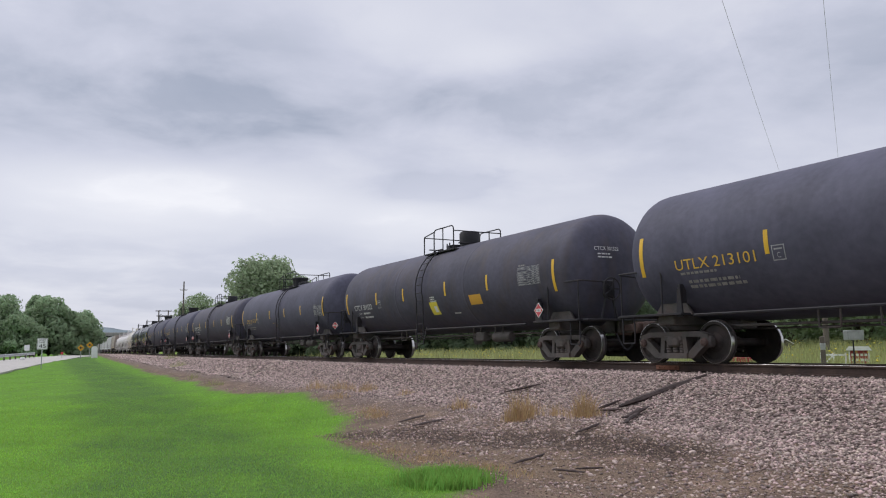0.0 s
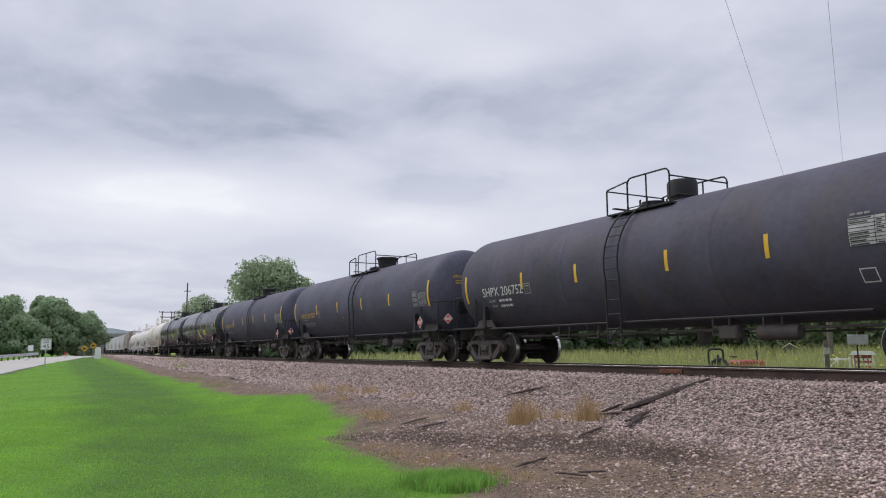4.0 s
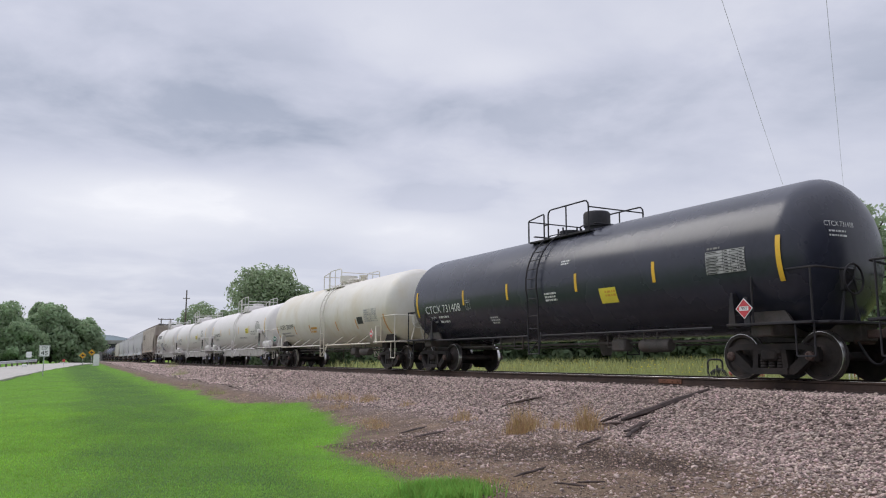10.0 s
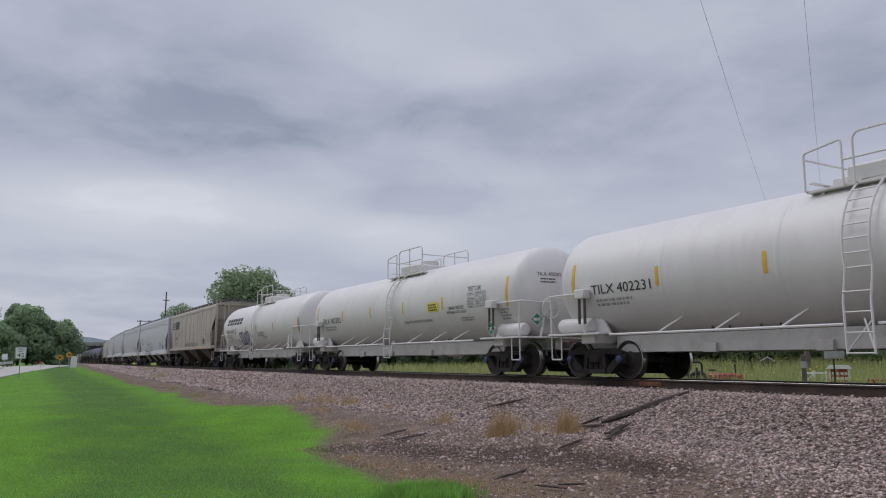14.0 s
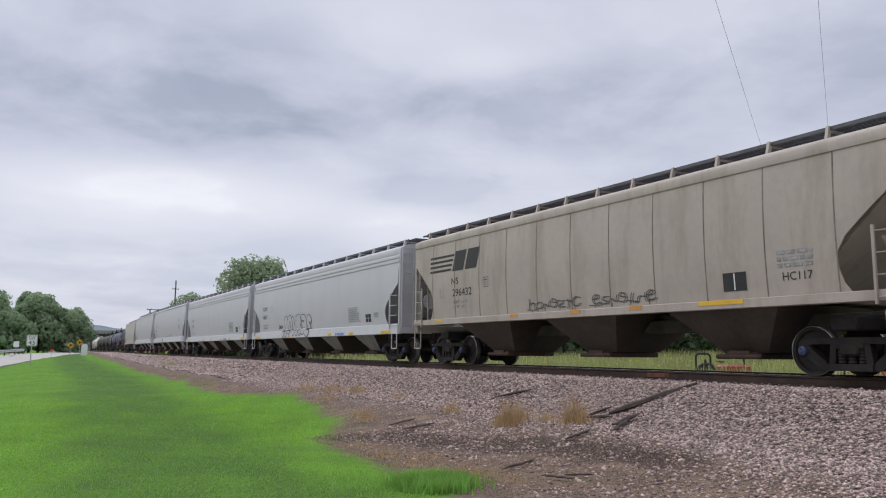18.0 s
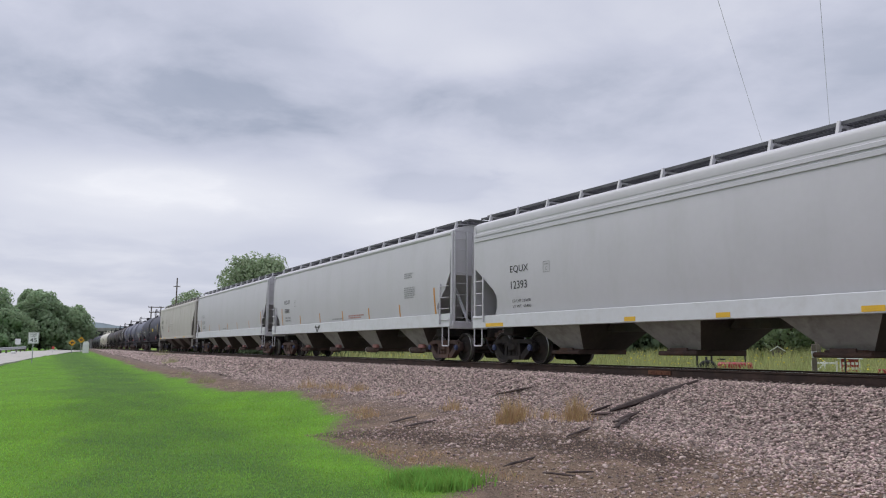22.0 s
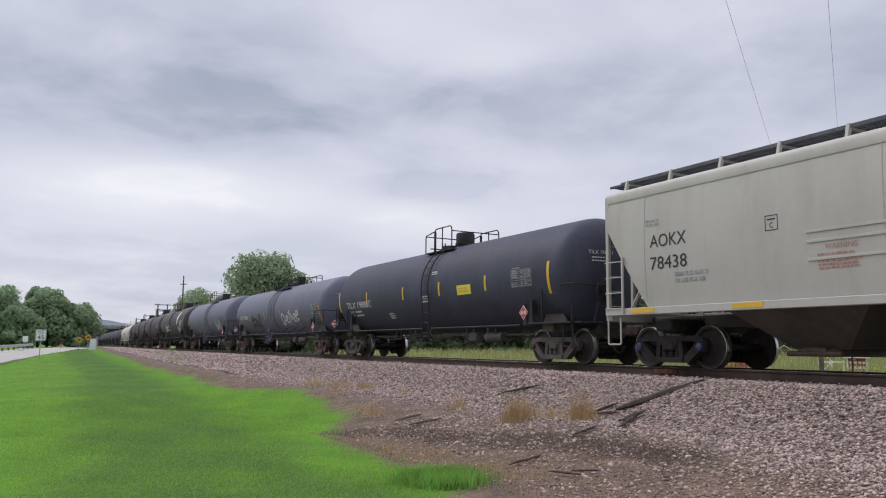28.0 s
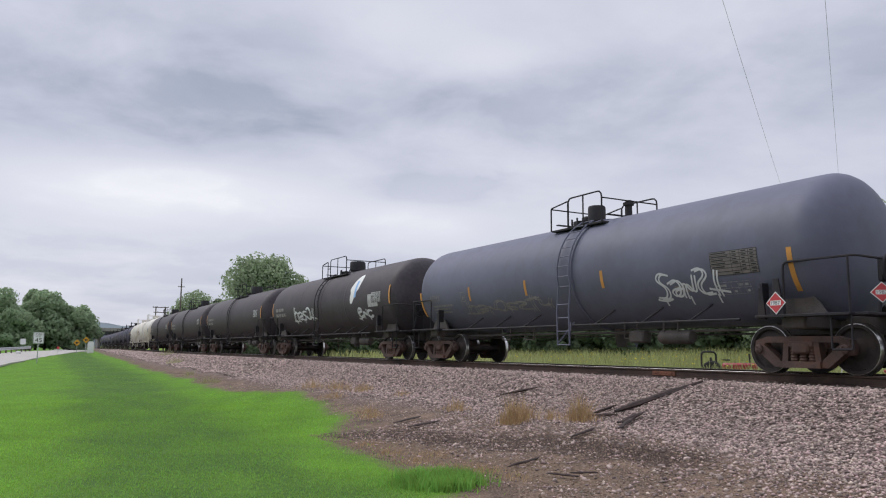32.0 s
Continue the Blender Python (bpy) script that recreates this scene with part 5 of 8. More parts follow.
        def gate(g, c=c):
            g.box((c, 0, 0.36), (0.8, 1.7, 0.14), 0.02)
            g.rod((c - 0.55, -0.9, 0.34), (c + 0.55, -0.9, 0.34), 0.05, 8)
            g.box((c, -0.88, 0.38), (0.5, 0.06, 0.16), 0.01)

        geo_part("outlet_gate", gate, MAT["rustiron"], fo)
        if style == "light":
            def pipe_end(g, c=c):
                g.revolve([(-0.5, 0.001), (-0.5, 0.09), (-0.46, 0.11), (0.4, 0.11), (0.4, 0.001)], 12, "X", (c - 0.2, -0.86, 0.36), caps=False)

            geo_part("outlet_pipe", pipe_end, MAT["rustiron"], fo)
            geo_part("outlet_cap", lambda g, c=c: g.revolve([(-0.55, 0.001), (-0.55, 0.09), (-0.49, 0.115), (-0.49, 0.001)], 12, "X", (c - 0.2, -0.86, 0.36), caps=False), MAT["white"], fo, "white outlet cap")
            geo_part("outlet_bracket", lambda g, c=c: g.box((c + 0.12, -0.86, 0.5), (0.4, 0.16, 0.14), 0.03), MAT["mark_rust"], fo)
    for k in (-1, 1):
        def end_frame(g, k=k):
            g.box((k * (e - 0.04), 0, 1.16), (0.2, 3.1, 0.24), 0.02)
            for y in (-1.52, 1.52, -0.75, 0.75):
                g.box((k * (e - 0.02), y, (1.1 + z1) / 2), (0.1, 0.09, z1 - 1.1), 0.012)
            if style == "pale":
                for y in (-1.27, 1.27):
                    g.box((k * (e - 0.03), y * 0.9, (1.3 + z1) / 2), (0.03, 0.72, z1 - 1.3), 0.005)
            if style == "light":
                for y in (-1.27, 1.27):
                    g.box((k * (e - 0.03), y * 0.9, (2.75 + z1) / 2), (0.03, 0.72, z1 - 2.75), 0.005)

        def draft(g, k=k):
            g.box((k * (L / 2 - 1.4), 0, 0.95), (2.0, 0.5, 0.34), 0.02)
            g.box((k * tc, 0, 0.93), (0.5, 2.5, 0.26), 0.03)

        geo_part("draft_sill", draft, MAT["coal"], car)
        geo_part("end_frame", end_frame, paint, car, "end posts and platform")

        def end_board(g, k=k):
            for i in range(5):
                g.box((k * (e - 0.02 + i * 0.085), 0, z1 + 0.46 + up), (0.03, 2.2, 0.04))
            for y in (-1.08, -0.4, 0.4, 1.08):
                g.box((k * (e + 0.15), y, z1 + 0.45 + up), (0.42, 0.03, 0.05))

        geo_part("end_running_board", end_board, MAT["grate"], car)
        for y in (-1, 1):
            def lad(g, k=k, y=y):
                for x in (0.02, 0.48):
                    g.box((k * (e + 0.06 - x * 0.0), y * (1.5 - x), (1.2 + z1) / 2), (0.05, 0.05, z1 - 1.2), 0.006)
                z = 1.4
                while z < z1:
                    g.rod((k * (e + 0.06), y * 1.48, z), (k * (e + 0.06), y * 1.02, z), 0.012, 5)
                    z += 0.36
                # side grab irons on a short side ladder
                xa, xb = k * (e - 0.03), k * (e - 0.62)
                g.box((xb, y * 1.64, 1.85), (0.05, 0.05, 1.3), 0.006)
                z = 1.32
                while z < 2.5:
                    g.rod((xa, y * 1.64, z), (xb, y * 1.64, z), 0.012, 5)
                    z += 0.36
                g.pipe([(k * (e - 0.08), y * 1.6, 1.1), (k * (e - 0.08), y * 1.6, 0.5), (k * (e - 0.5), y * 1.6, 0.5), (k * (e - 0.5), y * 1.6, 1.1)], 0.02, 6)

            geo_part("end_ladder", lad, paint, car, "steel rung ladder and stirrup at the corner")
        add_truck(car, k * tc, iron="rustiron" if style == "light" else "coal")
        add_coupler(car, k * L / 2, k)

    def gear(g):
        x = e + 0.1
        g.revolve([(-0.02, 0.28), (0.02, 0.28)], 18, "X", (x + 0.08, -0.4, 2.2))
        g.box((x - 0.05, -0.4, 2.2), (0.14, 0.34, 0.42), 0.03)

    geo_part("hand_brake", gear, paint, car)
    for k in (-1, 1):
        geo_part("brake_cylinder", lambda g, k=k: g.revolve([(-1.1, 0.001), (-1.1, 0.1), (-1.04, 0.13), (-0.3, 0.13), (-0.24, 0.1), (-0.24, 0.001)], 14, "Y", (k * (e - 0.75), 0.45, 1.5), caps=False), MAT["iron"], car)
        geo_part("end_brace", lambda g, k=k: [g.rod((k * (e - 0.1), y, 1.3), (k * (e - 0.9), y, 2.4), 0.05, 6) for y in (-0.9, 0.9)], paint, car)
    return car


# ---- the make-up of the train, from the head backwards: couplings lie at s = ENDS at the start ----
ENDS = [-3.3, 14.45, 32.35, 50.25, 67.55, 85.1, 102.4, 119.9, 137.3, 154.75, 172.5, 190.05, 206.5, 224.6, 244.9, 265.15, 285.75, 305.95, 326.35, 344.35, 363.5, 381.2]
LATER = ["brown", "brown", "brown", "brown", "cream", "cream", "black", "black", "black", "charcoal", "black", "black", "black", "black"]
KINDS = ["black", "charcoal", "black", "charcoal", "aft", "black", "gloss", "gloss", "cream", "white", "white", "short", "tan", "pale", "pale", "light", "light", "stone", "slate", "grey", "faded"] + LATER
while len(ENDS) < len(KINDS) + 1:
    ENDS.append(ENDS[-1] + 17.6)
CARS, BASES = [], {}
for i, kind in enumerate(KINDS):
    if kind not in BASES:
        BASES[kind] = tank_base(kind) if kind in STYLES else hopper_base(kind)
        CARS.append(BASES[kind])
    else:
        CARS.append(None)
for i, kind in enumerate(KINDS):
    if CARS[i] is None:
        CARS[i] = copy_thing(BASES[kind], Matrix())
LABELS = {
    "black": "black tank car with yellow reflective stripes",
    "aft": "black tank car with yellow stripes and a high manway",
    "charcoal": "dull charcoal tank car with yellow stripes and labels",
    "gloss": "glossy black tank car with yellow stripes and warning labels",
    "slate": "dull blue-black tank car with yellow stripes and labels",
    "faded": "faded blue-grey tank car with a smaller white tag",
    "brown": "sooty brown-black tank car with worn paint",
    "grey": "faded blue-grey tank car with spray-painted tags",
    "white": "clean white carbon dioxide tank car with white fittings",
    "short": "white tank car with a spray-painted tag",
    "cream": "cream-stained off-white tank car with rusty fittings",
    "pale": "pale grey covered hopper car with a white sill",
    "light": "pale grey covered hopper car with slim orange stripes",
    "tan": "dusty tan covered hopper car with ribbed sides",
    "stone": "light stone-coloured covered hopper car",
}
for kind, car in zip(KINDS, CARS):
    tagged(car, LABELS[kind])


def stripes(car, side, xs, z, h, mat="yellow", width=0.11, name="reflective_stripe"):
    for x in xs:
        lay(car, name, rects_flat([(-width / 2, 0, width / 2, h)]), x, z, mat, side)


def lettering(car, side, s, u, v, height, mat, width=None, narrow=0.86):
    return lay(car, "lettering", text_flat(s, height, width, narrow), u, v, mat, side, 0.006)


def small_print(car, side, u, v, lines, height, width, mat, seed=1):
    return tagged(lay(car, "small_writing", rects_flat(bars(lines, height, height * 0.7, width, seed)), u, v, mat, side, 0.006), kind="stuff")


def tag(car, side, u, v, w, h, seed, mat, stroke, n=5):
    """A sprayed scrawl of looping strokes."""
    rnd = random.Random(seed)
    lines = []
    for i in range(n):
        x0 = w * i / n
        p = [(x0 + w / n * rnd.uniform(-0.1, 1.1), h * rnd.uniform(0, 1)) for _ in range(6)]
        line = []
        for a, b, c in zip(p, p[1:], p[2:]):
            for t in (0.0, 0.25, 0.5, 0.75):
                ax, ay = (a[0] + b[0]) / 2, (a[1] + b[1]) / 2
                cx2, cy2 = (b[0] + c[0]) / 2, (b[1] + c[1]) / 2
                line.append(((1 - t) ** 2 * ax + 2 * t * (1 - t) * b[0] + t * t * cx2, (1 - t) ** 2 * ay + 2 * t * (1 - t) * b[1] + t * t * cy2))
        lines.append(line)
    return lay(car, "spray_tag", stroke_flat(lines, stroke), u, v, mat, side, 0.008)


GLYPHS = [
    [[(0.9, 0.8), (0.5, 1.0), (0.1, 0.6), (0.2, 0.1), (0.6, 0.0), (0.95, 0.3)]],
    [[(0.1, 1.1), (0.15, 0.4), (0.0, -0.1)], [(0.1, 0.5), (0.5, 0.75), (0.8, 0.5), (0.75, 0.0), (1.0, -0.1)]],
    [[(0.1, 0.5), (0.8, 0.6), (0.7, 0.95), (0.3, 0.9), (0.1, 0.4), (0.4, 0.0), (0.95, 0.25)]],
    [[(0.5, 1.15), (0.45, 0.4), (0.6, -0.2)], [(0.05, 0.75), (0.5, 0.85), (1.0, 0.95)]],
    [[(0.1, -0.1), (0.2, 0.9), (0.75, 0.0), (0.9, 1.1)]],
    [[(0.9, 0.9), (0.4, 1.0), (0.15, 0.7), (0.8, 0.4), (0.6, 0.0), (0.0, 0.05)]],
]


def curve(p):
    out = [p[0]]
    for a, b, c in zip(p, p[1:], p[2:]):
        m0, m1 = ((a[0] + b[0]) / 2, (a[1] + b[1]) / 2), ((b[0] + c[0]) / 2, (b[1] + c[1]) / 2)
        for t in (0.0, 0.2, 0.4, 0.6, 0.8):
            out.append(tuple((1 - t) ** 2 * m0[k] + 2 * t * (1 - t) * b[k] + t * t * m1[k] for k in (0, 1)))
    return out + [p[-1]]


def script(car, side, u, v, w, h, order, mat, stroke, rise=0.0):
    """A sprayed scrawl of outlined looping shapes that spell nothing, with a few drips."""
    lines = []
    n = len(order)
    for i, k in enumerate(order):
        x0, ww = w * i / n - 0.25 * w / n, w / n * 1.7
        hh = h * (0.8 + 0.2 * math.cos(i * 2.1))
        for st in GLYPHS[k]:
            for dx, dy in ((0, 0), (0.13, -0.04)):
                lines.append(curve([(x0 + ww * (0.1 + 0.7 * a + dx), h * 0.12 + rise * i / n + hh * (0.85 * b + dy)) for a, b in [((1 - p) if i % 2 else p, (1 - r) if i % 3 == 1 else r) for p, r in st]]))
        if i % 2 == 0:
            lines.append([(x0 + ww * 0.4, h * 0.15), (x0 + ww * 0.37, -h * 0.12)])
    lines.append(curve([(-w * 0.04, h * 0.1), (w * 0.1, h * 0.02), (w * 0.2, h * 0.1)]))
    return lay(car, "spray_tag", stroke_flat(lines, stroke * 1.5), u, v, mat, side, 0.008)


# where the marks sit along the car: end stripes, short stripes, number, table, placard
LAYOUT = {
    "black": dict(ends=(-7.55, 7.32), ez=1.92, eh=0.88, short=(-4.24, -1.5, 1.3, 4.05), num=(-6.57, 1.98, 0.22, 2.05), table=(6.08, 1.95, 1.1, 0.46), placard=6.7),
    "aft": dict(ends=(-7.55, 7.32), ez=1.92, eh=0.88, short=(-4.24, -1.5, 1.3, 4.05), num=(-6.57, 1.98, 0.22, 2.05), table=(6.08, 1.95, 1.1, 0.46), placard=6.7),
    "charcoal": dict(ends=(-7.5, 7.0), ez=1.84, eh=0.84, short=(-4.45, -2.05, 1.1, 3.7), num=(-6.55, 1.98, 0.26, 2.1), table=(5.35, 2.1, 1.05, 0.5), placard=6.3),
    "gloss": dict(ends=(-7.5, 7.35), ez=1.84, eh=0.86, short=(-4.3, -1.8, 1.35, 4.1), num=(-6.9, 1.93, 0.25, 2.35), table=(5.6, 2.1, 1.0, 0.48), placard=6.5),
    "slate": dict(ends=(-7.7, 7.35), ez=1.84, eh=0.86, short=(-4.75, -1.45, 1.3, 4.2), num=(-6.9, 1.96, 0.25, 2.35), table=(5.6, 2.1, 1.0, 0.48), placard=6.2),
}


def dress_black(i, mark, number, mat):
    car, q, p = CARS[i], STYLES[KINDS[i]], dict(LAYOUT[KINDS[i]])
    if i == 1:
        p["num"] = (-6.7, 1.95, 0.2, 1.75)
    if i == 5:
        p.update(ends=(-7.35, 7.32), short=(-4.0, -1.45, 1.3, 4.05), num=(-6.35, 1.98, 0.22, 2.2))
    side = TankSide(q["R"], q["zc"])
    e = q["L"] / 2
    SHIFT[0] = 0.0 if i == 18 else 0.2
    stripes(car, side, p["ends"], p["ez"], p["eh"])
    stripes(car, side, p["short"], 2.09, 0.46, width=0.1)
    u, v, h, w = p["num"]
    lettering(car, side, mark + " " + number, u, v, h, mat, w)
    if mat == "mark_yellow":
        small_print(car, side, u + 0.1, v - 0.1, 1, 0.05, 1.0, "faint", i)
        small_print(car, side, u + 0.25, v - 0.28, 2, 0.06, 1.5, "faint", i + 50)
    else:
        for k, word in enumerate(("LD LMT", "LT WT")):
            lettering(car, side, word, u + 0.25 + 0.06 * k, v - 0.17 - 0.15 * k, 0.07, mat, 0.36 - 0.05 * k)
            small_print(car, side, u + 0.8, v - 0.17 - 0.15 * k, 1, 0.065, 0.8, mat, i + k)
    lay(car, "class_box", rects_flat([(0, 0, 0.28, 0.02), (0, 0.27, 0.28, 0.29), (0, 0, 0.02, 0.29), (0.26, 0, 0.28, 0.29), (0.05, 0.2, 0.23, 0.23)]), p["short"][0] + 0.1, 1.95, "mark_grey", side)
    lettering(car, side, "C", p["short"][0] + 0.2, 2.0, 0.1, "mark_grey", 0.08)
    u, v, w, h = p["table"]
    grid_panel(car, side, u, v, w, h, "panel" if KINDS[i] == "gloss" or i == 3 else None, "mark_black" if KINDS[i] == "gloss" or i == 3 else "mark_grey", 8, i)
    small_print(car, side, u + 0.05, v + h + 0.03, 1, 0.04, 0.4, "faint", i + 2)
    placard(car, p["placard"] + SHIFT[0], -1.5, 1.37, 0.40, "red", "1987")
    if KINDS[i] in ("black", "aft"):
        placard(car, e - 0.35, -1.2, 1.45, 0.34, "red", "1987", 35)
    geo_part("placard_bracket", lambda g, x=p["placard"] + SHIFT[0]: g.prism([(x - 0.03, 1.02), (x + 0.12, 1.02), (x + 0.06, 1.6), (x - 0.02, 1.6)], -1.49, -1.45, "Y"), MAT["darksteel"], car)
    if KINDS[i] in ("black", "aft"):
        x = p["short"][1] + 0.35
        lay(car, "arrow_mark", rects_flat([(0.0, 0.33, 0.2, 0.35), (0.16, 0.31, 0.27, 0.37), (0.14, 0.08, 0.26, 0.1), (0.19, -0.06, 0.22, 0.08)]), x, 1.5, "brown_gold", side, label="worn gold stencil marks")
        small_print(car, side, x + 0.42, 1.86, 5, 0.03, 0.5, "brown_print", i + 7)
        small_print(car, side, 4.3, 1.62, 2, 0.05, 0.3, "faint_print", i + 8)
    return car, side, e


def class_box(car, side, u, v, mat="mark_grey"):
    """A small square frame round the letter of the car's class."""
    lay(car, "class_box", rects_flat([(0, 0, 0.28, 0.015), (0, 0.275, 0.28, 0.29), (0, 0, 0.015, 0.29), (0.265, 0, 0.28, 0.29), (0.05, 0.2, 0.23, 0.225)]), u, v, mat, side)
    lettering(car, side, "C", u + 0.1, v + 0.05, 0.1, mat, 0.08)


def head_text(i, s, mat="mark_white", k=1.0):
    """The marks on the tank's leading end."""
    car, q = CARS[i], STYLES[KINDS[i]]
    R, zc = q["R"], q["zc"]
    bend = q.get("bend", 0.85)
    deep = R * (0.46 if bend < 0.9 else 0.5)
    x0 = q["L"] / 2 - q.get("gap", 0.62) - q.get("aft", 0.0)

    class EndSide:
        step = 0.12

        def __call__(self, u, v, lift):
            # u runs from the camera's side inwards
            r = min(math.hypot(u, v - zc) / R, 0.985)
            c = math.sqrt(1 - r ** (2 / bend))
            return (x0 - deep * (1 - c ** bend) + 0.012, u, v)

    end = EndSide()
    lay(car, "lettering", text_flat(s, 0.1 * k, 0.74 * k), -0.80, zc + 0.45, mat, end, 0.0)
    tagged(lay(car, "small_writing", rects_flat(bars(2, 0.035 * k, 0.05, 0.5 * k, i)), -0.72, zc + 0.34, mat, end, 0.0), kind="stuff")


dress_black(0, "UTLX", "213101", "mark_yellow")
car, side, e = dress_black(1, "CTCX", "301522", "mark_white")
lay(car, "warning_label", rects_flat([(0, 0, 0.55, 0.42)]), -0.15, 1.52, "label_yellow", side)
lay(car, "label_window", rects_flat([(0, 0, 0.2, 0.2)]), 0.12, 1.6, "placard_white", side, 0.007)
lay(car, "warning_label", rects_flat([(0, 0, 0.7, 0.3)]), 2.55, 1.72, "label_orange", side)
small_print(car, side, 0.0, 2.08, 3, 0.04, 0.4, "mark_white", 3)
small_print(car, side, 1.3, 1.5, 1, 0.04, 0.5, "mark_white", 4)
dress_black(2, "UTLX", "213310", "mark_yellow")
car, side, e = dress_black(3, "SHPX", "206752", "mark_white")
lay(car, "repair_box", rects_flat([(0, 0, 0.3, 0.02), (0, 0.22, 0.3, 0.24), (0, 0, 0.02, 0.24), (0.28, 0, 0.3, 0.24)]), 5.4, 1.5, "mark_white", side)
dress_black(4, "UTLX", "213377", "mark_yellow")
dress_black(5, "UTLX", "213175", "mark_yellow")
for i, num in ((6, "732391"), (7, "731408"), (18, "")):
    car, side, e = dress_black(i, "CTCX" if i != 18 else "TILX", num or "198881", "mark_white")
    lay(car, "warning_label", rects_flat([(0, 0, 0.6 if i == 7 else 0.85, 0.3 if i == 18 else 0.36)]), 2.5 if i == 18 else 2.2 if i == 7 else 2.3, 2.05 if i == 18 else 1.74, "label_yellow", side)
    small_print(car, side, 2.6 if i == 18 else 2.4, 2.22 if i == 18 else 1.98, 2, 0.05, 0.45 if i == 7 else 0.65, "label_orange", i)
    small_print(car, side, 0.0, 2.1, 3, 0.05, 0.6, "mark_white", i)
    if i == 6:
        lay(car, "warning_label", rects_flat([(0, 0, 0.62, 0.46)]), 0.05, 1.46, "label_yellow", side)
        lay(car, "label_window", rects_flat([(0, 0, 0.22, 0.24)]), 0.38, 1.56, "placard_white", side, 0.007)
    small_print(car, side, 0.7, 2.9, 2, 0.04, 0.45, "mark_white", i)
    small_print(car, side, -3.0, 1.62, 3, 0.045, 0.5, "mark_white", i + 9)
for i, s in ((1, "CTCX 301522"), (3, "SHPX 206752"), (6, "CTCX 732391"), (7, "CTCX 731408"), (18, "TILX 198881")):
    head_text(i, s)
head_text(19, "ADMX 29004", "mark_grey", 1.0)
head_text(5, "UTLX 213175", "mark_yellow")
head_text(9, "TILX 402231", "mark_black")
head_text(10, "TILX 402202", "mark_black")
head_text(4, "UTLX 213377", "mark_yellow")

# cream car
SHIFT[0] = 0.0
car, q = CARS[8], STYLES["cream"]
side, e = TankSide(q["R"], q["zc"]), q["L"] / 2
lettering(car, side, "ACFX", -6.62, 1.95, 0.23, "mark_black", 0.98)
lettering(car, side, "200349", -5.5, 1.95, 0.23, "mark_black", 1.2)
small_print(car, side, -e + 2.15, 1.72, 1, 0.07, 1.9, "mark_grey", 3)
small_print(car, side, -e + 2.25, 1.58, 1, 0.07, 2.2, "mark_grey", 4)
stripes(car, side, (-7.2, 7.1), 1.4, 0.74, "orange")
stripes(car, side, (-4.18, -1.83, 1.83, 4.17), 1.66, 0.4, "orange", 0.1)
lay(car, "warning_label", rects_flat([(0, 0, 0.85, 0.1)] + bars(2, 0.1, 0.05, 0.85, 8)), -1.68, 1.82, "label_orange", side)
grid_panel(car, side, e - 3.6, 1.9, 1.3, 0.5, None, "mark_grey", 6, 8)
lay(car, "dark_label", rects_flat([(0, 0, 0.6, 0.28)]), 4.35, 1.85, "mark_black", side)
placard(car, e - 2.7, -1.5, 1.4, 0.4, "red", "1170")

# carbon dioxide cars
SHIFT[0] = 0.25
for i, num in ((9, "402231"), (10, "402202")):
    car, q = CARS[i], STYLES["white"]
    side, e = TankSide(q["R"], q["zc"]), q["L"] / 2
    lettering(car, side, "TILX " + num, -e + 1.85, 2.0, 0.22, "mark_black", 1.95)
    small_print(car, side, -e + 1.95, 1.82, 2, 0.06, 1.4, "mark_grey", i)
    stripes(car, side, (-e + 1.2, e - 1.55), 1.95, 0.84)
    stripes(car, side, (-4.75, -2.0, 0.75, 3.55), 2.05, 0.42, width=0.09)
    lettering(car, side, "TEST CAR", e - 3.65, 2.52, 0.14, "mark_black", 0.75)
    grid_panel(car, side, e - 3.65, 2.02, 1.05, 0.46, None, "mark_grey", 6, i)
    lettering(car, side, "CARBON DIOXIDE", e - 4.85, 2.02, 0.1, "mark_black", 0.95)
    lettering(car, side, "REFRIGERATED LIQUID", e - 4.95, 1.88, 0.1, "mark_black", 1.15)
    lettering(car, side, "REGULATING VALVES VENTING NORMAL", 0.75, 1.72, 0.08, "mark_black", 2.0)
    lay(car, "warning_label", rects_flat([(0, 0, 0.75, 0.3)]), 2.56, 2.02, "label_yellow", side)
    small_print(car, side, 2.62, 2.22, 3, 0.05, 0.6, "mark_black", i)
    small_print(car, side, e - 4.2, 1.72, 2, 0.04, 0.9, "mark_grey", i + 3)
    small_print(car, side, e - 2.0, 1.85, 4, 0.05, 0.5, "mark_grey", i + 5)
    placard(car, e - 1.9, -1.5, 1.33, 0.42, "green", "2187")
    placard(car, e - 0.42, -0.98, 1.55, 0.36, "green", "2187", 40)
    for k in (-1, 1):
        geo_part("air_reservoir", lambda g, k=k: g.revolve([(-0.62, 0.0), (-0.58, 0.15), (-0.5, 0.19), (0.5, 0.19), (0.58, 0.15), (0.62, 0.0)], 16, "X", (k * (e - 1.3), -1.15, 1.28), caps=False), MAT["white"], car)

        def valve_box(g, k=k):
            g.box((k * (e - 1.9), -1.5, 2.02), (0.36, 0.22, 0.22), 0.02)

        geo_part("valve_box", valve_box, MAT["white"], car)
        geo_part("gauge_pipe", lambda g, k=k: [g.rod((k * (e - 1.9) + d, -1.5, 1.95), (k * (e - 1.9) + d, -1.5, 1.3), 0.035) for d in (-0.1, 0.1)], MAT["iron"], car)

SHIFT[0] = 0.22
